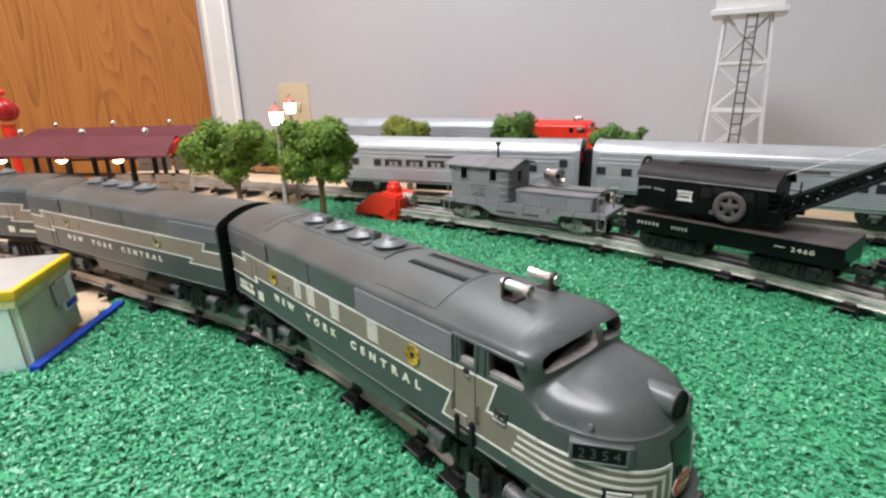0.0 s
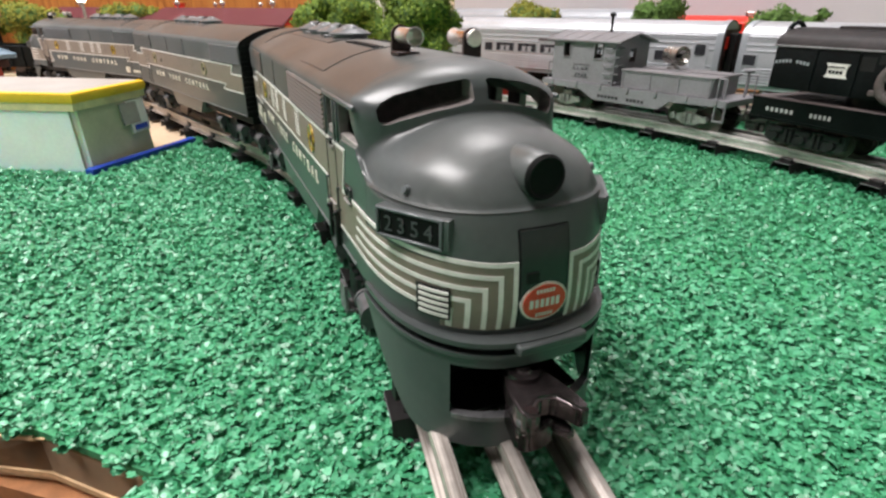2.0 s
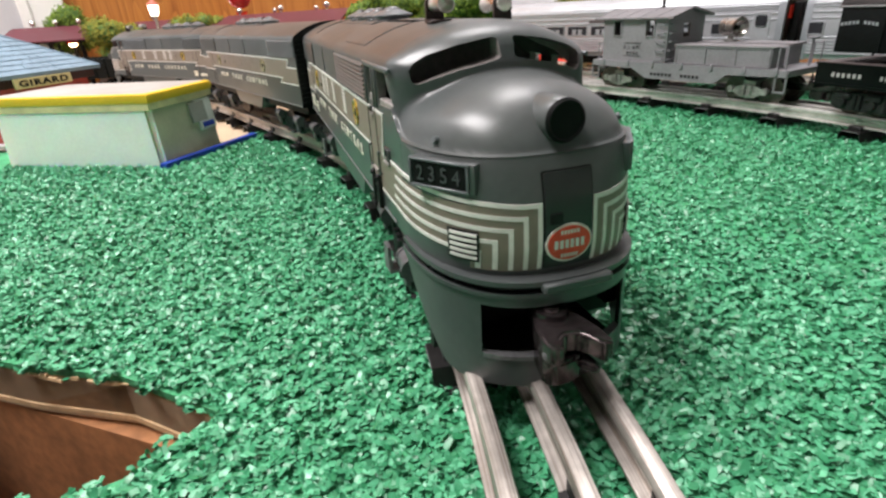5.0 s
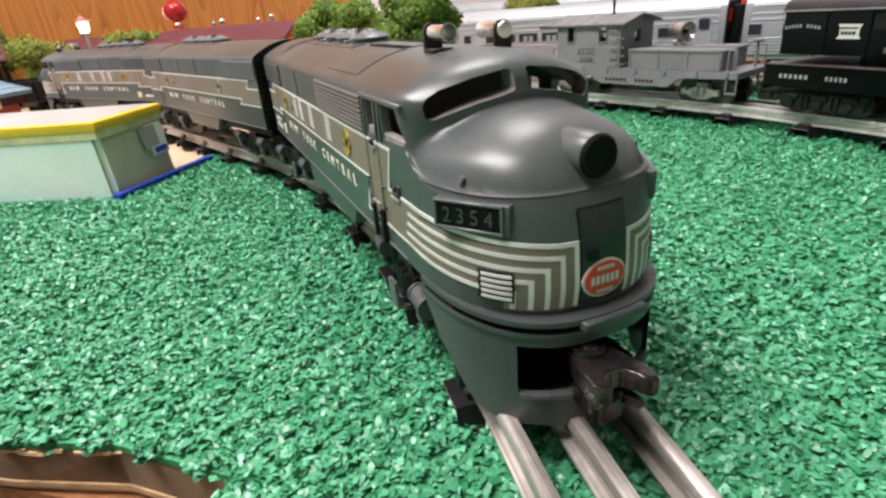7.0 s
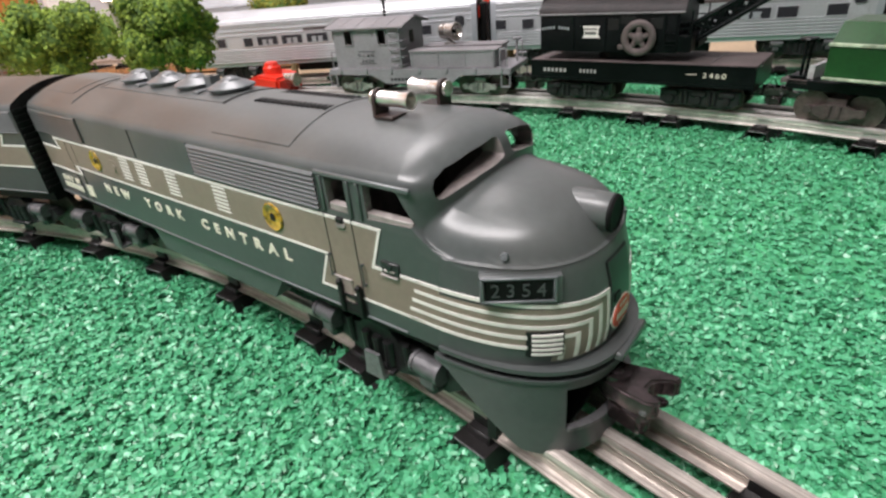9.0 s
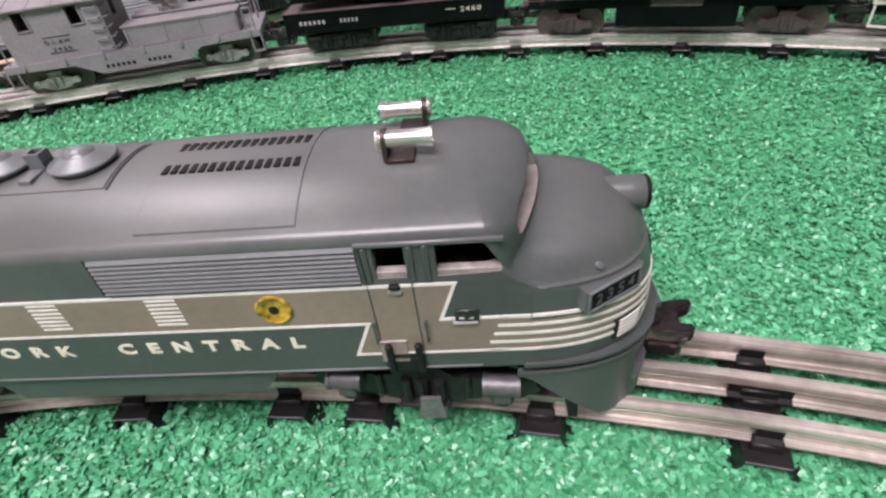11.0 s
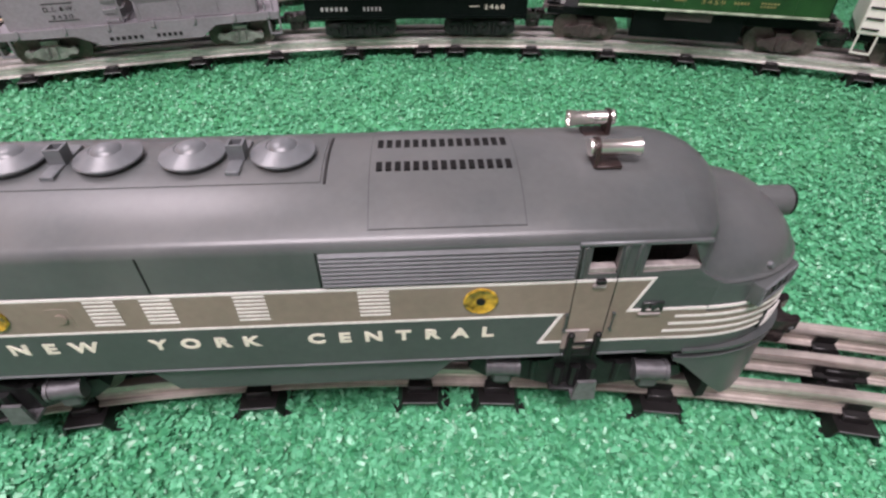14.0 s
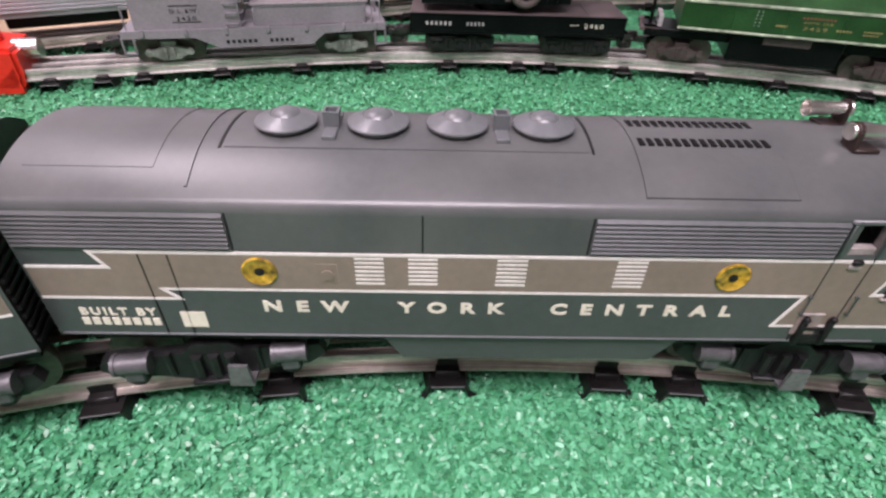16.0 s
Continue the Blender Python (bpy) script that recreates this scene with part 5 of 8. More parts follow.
# ---- turf ----
def inside(p, poly):
    hit = np.zeros(len(p), bool)
    for (x0, y0), (x1, y1) in zip(poly, poly[1:] + poly[:1]):
        cross = ((y0 > p[:, 1]) != (y1 > p[:, 1])) & (p[:, 0] < (x1 - x0) * (p[:, 1] - y0) / ((y1 - y0) or 1e-9) + x0)
        hit ^= cross
    return hit


TURF_EDGE = [(-0.335, -0.076), (-0.235, -0.035), (-0.30, 0.10), (-0.58, 0.20), (-0.62, 0.36), (0.1, 0.72), (1.5, 1.2), (1.5, -0.35), (0.42, -0.9), (-0.30, -0.9), (-0.40, -0.25), (-0.225, -0.148)]


def turf_blades(count, area, size, seed, keep):
    """Loose curled flakes, each two bent quads."""
    rng = np.random.default_rng(seed)
    x0, x1, y0, y1 = area
    p = np.stack([rng.uniform(x0, x1, count), rng.uniform(y0, y1, count)], 1)
    p = p[keep(p)]
    n = len(p)
    ang, tilt = rng.uniform(0, 2 * np.pi, n), rng.normal(0.15, 0.36, n)
    ln, wd = size * rng.uniform(0.55, 1.25, n), size * rng.uniform(0.32, 0.72, n)
    roll, bend = rng.normal(0, 0.38, n), rng.normal(-0.36, 0.50, n)
    wave = lambda f, a, b: np.sin(f * (p[:, 0] * math.cos(a) + p[:, 1] * math.sin(a)) + b)
    lump = sum(wave(f, a, a * 7.1) * wave(f * 0.83, a + 1.9, a * 3.7) for f, a in ((470, 0.3), (640, 1.25), (560, 2.4), (810, 0.8))) / 2.2
    base = np.c_[p, rng.uniform(-0.0008, 0.0012, n) + 0.0018 * np.clip(lump, -1, 1)]
    d = np.stack([np.cos(ang) * np.cos(tilt), np.sin(ang) * np.cos(tilt), np.sin(tilt)], 1)
    s = np.stack([-np.sin(ang) * np.cos(roll), np.cos(ang) * np.cos(roll), np.sin(roll)], 1)
    t2 = tilt + bend
    d2 = np.stack([np.cos(ang) * np.cos(t2), np.sin(ang) * np.cos(t2), np.sin(t2)], 1)
    h, w = (ln / 2)[:, None], (wd / 2)[:, None]
    a, b, c = base - d * h, base, base + d2 * h
    v = np.stack([a - s * w * 0.7, a + s * w * 0.7, b - s * w, b + s * w, c - s * w * 0.6, c + s * w * 0.6], 1).reshape(-1, 3)
    k = (np.arange(n) * 6)[:, None]
    f = np.concatenate([k + [0, 1, 3, 2], k + [2, 3, 5, 4]], 1).reshape(-1)
    me = bpy.data.meshes.new("turf_flakes")
    me.vertices.add(len(v))
    me.vertices.foreach_set("co", v.astype(np.float32).ravel())
    me.loops.add(len(f))
    me.loops.foreach_set("vertex_index", f.astype(np.int32))
    me.polygons.add(len(f) // 4)
    me.polygons.foreach_set("loop_start", np.arange(0, len(f), 4, dtype=np.int32))
    me.update(calc_edges=True)
    me.shade_smooth()
    me.materials.append(TURF)
    return me


def keep_turf(p):
    q = p + 0.0028 * np.sin(p[:, ::-1] * 430) + 0.0016 * np.sin(p * 1130)
    return inside(q, TURF_EDGE) & ~inside(q, OPEN)


bm = bmesh.new()
outer = [bm.verts.new((x, y, -0.0007)) for x, y in TURF_EDGE]
hole = [bm.verts.new((x, y, -0.0007)) for x, y in OPEN]
es = []
for ring in (outer, hole):
    es += [bm.edges.new((ring[i], ring[(i + 1) % len(ring)])) for i in range(len(ring))]
bmesh.ops.triangle_fill(bm, use_beauty=True, use_dissolve=False, edges=es)
rim = [e for e in bm.edges if len(e.link_faces) == 1]
r = bmesh.ops.extrude_edge_only(bm, edges=rim)
for v in r["geom"]:
    if isinstance(v, bmesh.types.BMVert):
        v.co.z = -0.0042
single("ground", bm, TURF_BASE, "dark green backing of the artificial turf", "turf", "structure", smooth=False)
tagged(new("grass", turf_blades(310000, (-0.34, 0.50, -0.30, 0.14), 0.0033, 3, keep_turf)), "shiny shredded green plastic turf", "artificial turf", kind="stuff")
tagged(new("grass", turf_blades(180000, (-0.66, 0.80, 0.14, 0.62), 0.0035, 4, keep_turf)), "shiny shredded green plastic turf", "artificial turf", kind="stuff")

# ---- tracks ----
def line_laid(s):
    """The rails themselves lie a little to the inside of the train's middle line on the bend."""
    x, y, a = line_inner(s)
    k = min(1.0, max(0.0, (s + 0.30) / 0.15))
    return x, y + 0.0038 * k * k * (3 - 2 * k), a


rails("inner_track", line_laid, -0.95, 0.62, [-0.154 - 0.066 * i for i in range(8)] + [-0.088, -0.0215, 0.0435, 0.0745, 0.1395, 0.2125, 0.2800, 0.366, 0.43], "three-rail tinplate track curving through the turf", rims=True, clips=True)
rails("siding_track", line_siding, -0.50, 0.85, [-0.455, -0.395, -0.355, -0.323, -0.258, -0.187, -0.1170, -0.0470, 0.0215, 0.0526, 0.1243, 0.1955, 0.2657, 0.3376, 0.4092, 0.4406, 0.512, 0.583], "three-rail tinplate siding that ends at a red bumper", metal=BRIGHT_STEEL, rims=True)
rails("coach_track", line_coach, -0.75, 1.2, [-0.7 + 0.068 * i for i in range(26)], "three-rail tinplate track under the silver coaches")
back_track = rails("back_track", line_back, -0.60, 0.14, [-0.57 + 0.068 * i for i in range(11)], "raised three-rail tinplate track along the wall")
back_track.location.z = 0.013
x, y, a = line_back(-0.23)
single("track_riser", box(bmesh.new(), -0.38, 0.38, -0.026, 0.026, 0.0, 0.0135), LUMBER_MID, "thin plywood strip that lifts the back track", "track base", m=pose(x, y, 0, 0, 0, math.degrees(a)), smooth=False)

# ---- trains on the inner track ----
lead = cab_unit(Matrix.Identity(4), "dusty grey toy diesel cab unit with lightning stripes")
booster_unit(on_trucks(line_inner, -0.1990, -0.4020, 0.098, -0.105), "dusty grey toy diesel booster unit, no cab")
rear = copy_thing(lead, on_trucks(line_inner, -0.7020, -0.4970, 0.100, -0.105))
rear["label"] = "grey toy diesel cab unit facing backwards at the rear"


# ---- siding: bumper, work caboose, crane car, dump car, milk car ----
def bumper():
    t = thing("track_bumper", on_line(line_siding, -0.440) @ Matrix.Scale(1.12, 4), "red metal track bumper with a spring plunger", "buffer stop")
    bm = bmesh.new()
    prism(bm, [(-0.052, 0.002), (0.022, 0.002), (0.026, 0.012), (0.026, 0.032), (-0.002, 0.036), (-0.020, 0.030), (-0.050, 0.010)], -0.022, 0.022)
    bmesh.ops.bevel(bm, geom=list(bm.edges), offset=0.003, segments=2, affect="EDGES")
    part("housing", bm, RED_PAINT, t)
    part("lamp_cap", lathe(bmesh.new(), [(0.010, 0.033), (0.010, 0.041), (0.008, 0.043), (0.0075, 0.046), (0.004, 0.047)], 20, Matrix.Translation((0.004, 0, 0))), RED_PAINT, t)
    part("plunger", rod(bmesh.new(), (0.020, 0, 0.027), (0.036, 0, 0.027), 0.0075, n=20), CHROME, t, "bright steel plunger")
    for y in (-0.016, 0.016):
        part("strut", prism(bmesh.new(), [(0.0, 0.001), (0.022, 0.001), (0.022, 0.020)], y - 0.006, y + 0.006), RED_PAINT, t)
    return t


bumper()


def freight_truck(owner, x, paint, turn=0.0):
    """Bar-frame freight truck: diamond side frames and wheels."""
    root = None
    for s in (-1, 1):
        bm = bmesh.new()
        y0, y1 = sorted((s * 0.0205, s * 0.0240))
        prism(bm, [(-0.0185, 0.0262), (-0.0125, 0.0248), (-0.006, 0.0215), (0.006, 0.0215), (0.0125, 0.0248), (0.0185, 0.0262), (0.0185, 0.0292), (0.0120, 0.0300), (0.0055, 0.0325), (-0.0055, 0.0325), (-0.0120, 0.0300), (-0.0185, 0.0292)], y0, y1)
        for xx in (-0.0165, 0.0165):
            rod(bm, (xx, s * 0.022, 0.0280), (xx, s * 0.0255, 0.0280), 0.0030, n=10)
        for xx in (-0.003, 0.003):
            rod(bm, (xx, s * 0.0245, 0.0240), (xx, s * 0.0245, 0.0320), 0.0016, n=8)
        if root is None:
            root = part("truck_frame", bm, paint, owner, at=pose(x, 0, 0, 0, 0, turn))
        else:
            part("side_frame", bm, paint, root)
    part("bolster", box(bmesh.new(), -0.006, 0.006, -0.022, 0.022, 0.026, 0.036), paint, root)
    for xx in (-0.0165, 0.0165):
        bm = rod(bmesh.new(), (xx, -0.02, 0.0275), (xx, 0.02, 0.0275), 0.002, n=8)
        for s in (-1, 1):
            m = Matrix.Translation((xx, s * 0.0148, 0.0275)) @ Matrix.Rotation(s * math.pi / 2, 4, "X")
            lathe(bm, [(0.0120, -0.0006), (0.0122, 0.0006), (0.0106, 0.0010), (0.0104, 0.0046), (0.0080, 0.0046), (0.0068, 0.0034), (0.0025, 0.0038), (0.0001, 0.0040)], 24, m)
        part("wheelset", bm, IRON, root)
    return root


def bars(bm, x0, x1, y, z0, z1, n, fill=0.65, t=0.0003):
    for i in range(n):
        a = x0 + (x1 - x0) * i / n
        box(bm, a, a + (x1 - x0) / n * fill, y - t, y + t, z0, z1)
    return bm


def word_on(owner, text, x0, x1, y, z0, z1, material, label="painted lettering"):
    bm = fit_width(letters(text, 0.006, 0.0001, 1.3), x0, x1, z0, z1)
    bmesh.ops.translate(bm, verts=bm.verts, vec=(0, y - 0.0002, 0))
    part("lettering", bm, material, owner, label, smooth=False)


def work_caboose():
    c = thing("work_caboose", on_trucks(line_siding, -0.135, -0.295, 0.080, -0.080), "grey plastic work caboose with a cabin and tool bins", "rail car")
    HWC = 0.0300
    x0c, x1c = -0.1130, 0.1058
    bm = box(bmesh.new(), x0c, x1c, -HWC, HWC, 0.0415, 0.0472, 0.0006)
    part("deck", bm, GREY_CAR, c)
    for s in (-1, 1):
        y0, y1 = sorted((s * (HWC - 0.0012), s * (HWC + 0.0008)))
        part("fishbelly_sill", prism(bmesh.new(), [(x0c + 0.001, 0.0472), (x1c - 0.001, 0.0472), (x1c - 0.001, 0.0415), (0.052, 0.0405), (0.040, 0.0318), (-0.038, 0.0318), (-0.056, 0.0405), (x0c + 0.001, 0.0415)], y0, y1), GREY_CAR, c, smooth=False)
        for x in (-0.096, -0.062, -0.030, 0.004, 0.036, 0.068, 0.096):
            part("stake_pocket", box(bmesh.new(), x - 0.0016, x + 0.0016, s * (HWC + 0.001) - 0.001, s * (HWC + 0.001) + 0.001, 0.0425, 0.0484, 0.0004), GREY_CAR, c)
    bm = bars(bmesh.new(), -0.0315, -0.0045, -HWC - 0.0008, 0.0350, 0.0378, 6, 0.6)
    bars(bm, 0.0045, 0.0260, -HWC - 0.0008, 0.0350, 0.0378, 5, 0.6)
    part("lettering", bm, BLACK, c, "small dark lettering", smooth=False)
    # cabin with window holes
    cab = part("cabin", box(bmesh.new(), -0.1010, -0.0175, -0.0280, 0.0280, 0.0472, 0.0895), (GREY_CAR, DARK_INSIDE), c, smooth=False)
    keep, cab.parent = cab.parent, None
    cuts = [box(bmesh.new(), -0.0982, -0.0203, -0.0258, 0.0258, 0.0500, 0.0885)]
    for xa, xb in ((-0.0860, -0.0765), (-0.0436, -0.0338)):
        cuts.append(box(bmesh.new(), xa, xb, -0.0320, 0.0320, 0.0727, 0.0868))
    cuts.append(box(bmesh.new(), -0.0240, -0.012, -0.0040, 0.0060, 0.0700, 0.0830))
    cut_out(cab, cuts)
    cab.parent = keep
    for s in (-1, 1):
        for xa, xb in ((-0.0860, -0.0765), (-0.0436, -0.0338)):
            bm = bmesh.new()
            for q in ((xa - 0.0012, xa, 0.0718, 0.0878), (xb, xb + 0.0012, 0.0718, 0.0878), (xa, xb, 0.0718, 0.0727), (xa, xb, 0.0868, 0.0878)):
                box(bm, q[0], q[1], s * 0.0285 - 0.0006, s * 0.0285 + 0.0006, q[2], q[3])
            part("window_trim", bm, GREY_CAR, cab, smooth=False)
    for xa in (-0.1005, -0.0190):
        part("end_wall", prism(bmesh.new(), [(-0.0278, 0.0893), (0.0278, 0.0893), (0.0, 0.0962)], xa, xa + 0.0012, "x"), GREY_CAR, cab, smooth=False)
    for s in (-1, 1):
        bm = bmesh.new()
        rows = [[(x, 0, 0.0980), (x, s * 0.0322, 0.0900), (x, s * 0.0322, 0.0886), (x, 0, 0.0963)] for x in (-0.1110, -0.0100)]
        part("roof_slope", loft(bm, rows), GREY_ROOF, c, smooth=False)
        bm = bmesh.new()
        for i in range(6):
            x = -0.1105 + i * 0.0198
            loft(bm, [[(x + d, 0, 0.0980), (x + d, s * 0.0322, 0.0900), (x + d, s * 0.0322, 0.0904), (x + d, 0, 0.0984)] for d in (0, 0.0010)])
        part("roof_rib", bm, GREY_ROOF, c, smooth=False)
    part("stove_pipe", lathe(bmesh.new(), [(0.0022, 0.0945), (0.0022, 0.0985), (0.0015, 0.0990), (0.0015, 0.1128), (0.0032, 0.1132), (0.0034, 0.1160), (0.0015, 0.1172)], 14, Matrix.Translation((-0.0490, 0.002, 0))), BLACK, c, "thin black stove pipe")
    word_on(cab, "D.L.&W.", -0.0710, -0.0486, -0.0281, 0.0598, 0.0630, BLACK)
    word_on(cab, "2420", -0.0672, -0.0520, -0.0281, 0.0540, 0.0570, BLACK, "small dark number")
    for z in (0.0652, 0.0524):
        part("rule_line", box(bmesh.new(), -0.0710, -0.0486, -0.0284, -0.0279, z, z + 0.0005), BLACK, cab, smooth=False)
    for i in range(5):
        z = 0.0500 + i * 0.0082
        bm = box(bmesh.new(), -0.0292, -0.0192, -0.0312, -0.0303, z, z + 0.0013, 0.0003)
        for x in (-0.0292, -0.0202):
            box(bm, x, x + 0.0010, -0.0306, -0.0278, z, z + 0.0013)
        part("ladder_rung", bm, GREY_CAR, cab)
        bm = box(bmesh.new(), -0.0152, -0.0143, -0.0262, -0.0165, z, z + 0.0013, 0.0003)
        for y in (-0.0262, -0.0175):
            box(bm, -0.0178, -0.0148, y, y + 0.0010, z, z + 0.0013)
        part("ladder_rung", bm, GREY_CAR, cab)
    # bins with lids
    for y0, y1, xa, xb in ((-0.0275, -0.0075, -0.0070, 0.0885), (0.0075, 0.0275, -0.0070, 0.0835)):
        bm = box(bmesh.new(), xa, xb, y0, y1, 0.0470, 0.0638, 0.0005)
        bin_ = part("tool_bin", bm, GREY_CAR, c)
        part("bin_lid", box(bmesh.new(), xa - 0.0010, xb + 0.0024, y0 - 0.0012, y1 + 0.0012, 0.0634, 0.0654, 0.0006), GREY_ROOF, bin_)
        for x in (xa + 0.002, xa + 0.033, xa + 0.063, xb - 0.002):
            part("bin_rib", box(bmesh.new(), x - 0.0009, x + 0.0009, y0 - 0.0008, y1 + 0.0008, 0.0474, 0.0632), GREY_CAR, bin_, smooth=False)
        for z in (0.0478, 0.0624):
            part("bin_rail", box(bmesh.new(), xa + 0.001, xb - 0.001, y0 - 0.0006, y1 + 0.0006, z, z + 0.0010), GREY_CAR, bin_, smooth=False)
    # ribbed searchlight on the rear bin
    lt = part("floodlight_mount", lathe(bmesh.new(), [(0.0062, 0.0650), (0.0062, 0.0672), (0.0030, 0.0682), (0.0030, 0.0720)], 16, Matrix.Translation((0.0225, 0.014, 0))), DULL_STEEL, c)
    prof = [(0.0001, -0.0165), (0.0026, -0.0162), (0.0026, -0.0130), (0.0045, -0.0125), (0.0070, -0.0110)]
    for i in range(5):
        prof += [(0.0082, -0.0104 + i * 0.0034), (0.0084, -0.0090 + i * 0.0034), (0.0082, -0.0080 + i * 0.0034), (0.0068, -0.0076 + i * 0.0034), (0.0068, -0.0071 + i * 0.0034)]
    prof += [(0.0092, 0.0070), (0.0094, 0.0096), (0.0086, 0.0098), (0.0072, 0.0066), (0.0045, 0.0040), (0.0001, 0.0032)]
    aim = Matrix.Translation((0.0235, 0.014, 0.0782)) @ Matrix.Rotation(radians(-18), 4, "Z") @ Matrix.Rotation(math.pi / 2, 4, "Y")
    drum = part("floodlight", lathe(bmesh.new(), prof, 28, aim), NICKEL, lt, "ribbed bright metal floodlight")
    part("bulb", lathe(bmesh.new(), [(0.0001, 0.0085), (0.0020, 0.0075), (0.0022, 0.0036)], 12, aim), LENS_DARK, drum)
    for x in (x0c + 0.005, x1c - 0.005):
        d = math.copysign(1, x)
        for y in (-0.0265, 0.0265):
            bm = rod(bmesh.new(), (x, y, 0.0465), (x, y, 0.0650), 0.0007, n=6)
            rod(bm, (x, y, 0.0650), (x - d * 0.007, y, 0.0650), 0.0007, n=6)
            rod(bm, (x - d * 0.007, y, 0.0650), (x - d * 0.007, y, 0.0465), 0.0007, n=6)
            part("grab_rail", bm, GREY_CAR, c)
            bm = box(bmesh.new(), x - 0.0055, x + 0.0045, y * 1.12 - 0.0010, y * 1.12 + 0.0010, 0.0285, 0.0298)
            for e in (-0.0050, 0.0040):
                rod(bm, (x + e, y * 1.12, 0.0290), (x + e, y * 1.12, 0.0425), 0.0008, n=6)
            part("corner_step", bm, GREY_CAR, c)
    bm = rod(bmesh.new(), (0.1005, 0.009, 0.0465), (0.1005, 0.009, 0.0690), 0.0011, n=8)
    lathe(bm, [(0.0001, 0.0692), (0.0040, 0.0690), (0.0048, 0.0698), (0.0048, 0.0708), (0.0030, 0.0712)], 14, Matrix.Translation((0.1005, 0.009, 0)))
    part("brake_wheel", bm, GREY_CAR, c)
    for x, d in ((x1c, 1), (x0c, -1)):
        coupler(c, x + d * 0.006, d, 0.031)
    freight_truck(c, -0.0815, DULL_STEEL, 4)
    freight_truck(c, 0.0715, DULL_STEEL, -4)
    return c


work_caboose()


def crane_truck(owner, x, turn=0.0):
    root = None
    for s in (-1, 1):
        bm = bmesh.new()
        y0, y1 = sorted((s * 0.0215, s * 0.0260))
        prism(bm, [(-0.031, 0.0255), (-0.026, 0.0222), (0.026, 0.0222), (0.031, 0.0255), (0.031, 0.0350), (-0.031, 0.0350)], y0, y1)
        for xx in (-0.022, 0.0, 0.022):
            rod(bm, (xx, s * 0.0225, 0.0275), (xx, s * 0.0285, 0.0275), 0.0042, 0.003, n=12)
            box(bm, xx - 0.006, xx + 0.006, min(s * 0.026, s * 0.0278), max(s * 0.026, s * 0.0278), 0.0300, 0.0345, 0.0008)
        for xx in (-0.011, 0.011):
            for d in (-0.002, 0.002):
                rod(bm, (xx + d, s * 0.0268, 0.0235), (xx + d, s * 0.0268, 0.0335), 0.0015, n=8)
        if root is None:
            root = part("truck_frame", bm, TRUCK, owner, "black six-wheel truck", at=pose(x, 0, 0, 0, 0, turn))
        else:
            part("side_frame", bm, TRUCK, root)
    for xx in (-0.022, 0.0, 0.022):
        bm = rod(bmesh.new(), (xx, -0.02, 0.0275), (xx, 0.02, 0.0275), 0.002, n=8)
        for s in (-1, 1):
            m = Matrix.Translation((xx, s * 0.0148, 0.0275)) @ Matrix.Rotation(s * math.pi / 2, 4, "X")
            lathe(bm, [(0.0105, -0.0006), (0.0107, 0.0006), (0.0092, 0.0010), (0.0090, 0.0040), (0.0025, 0.0034), (0.0001, 0.0036)], 20, m)
        part("wheelset", bm, IRON, root)
    return root


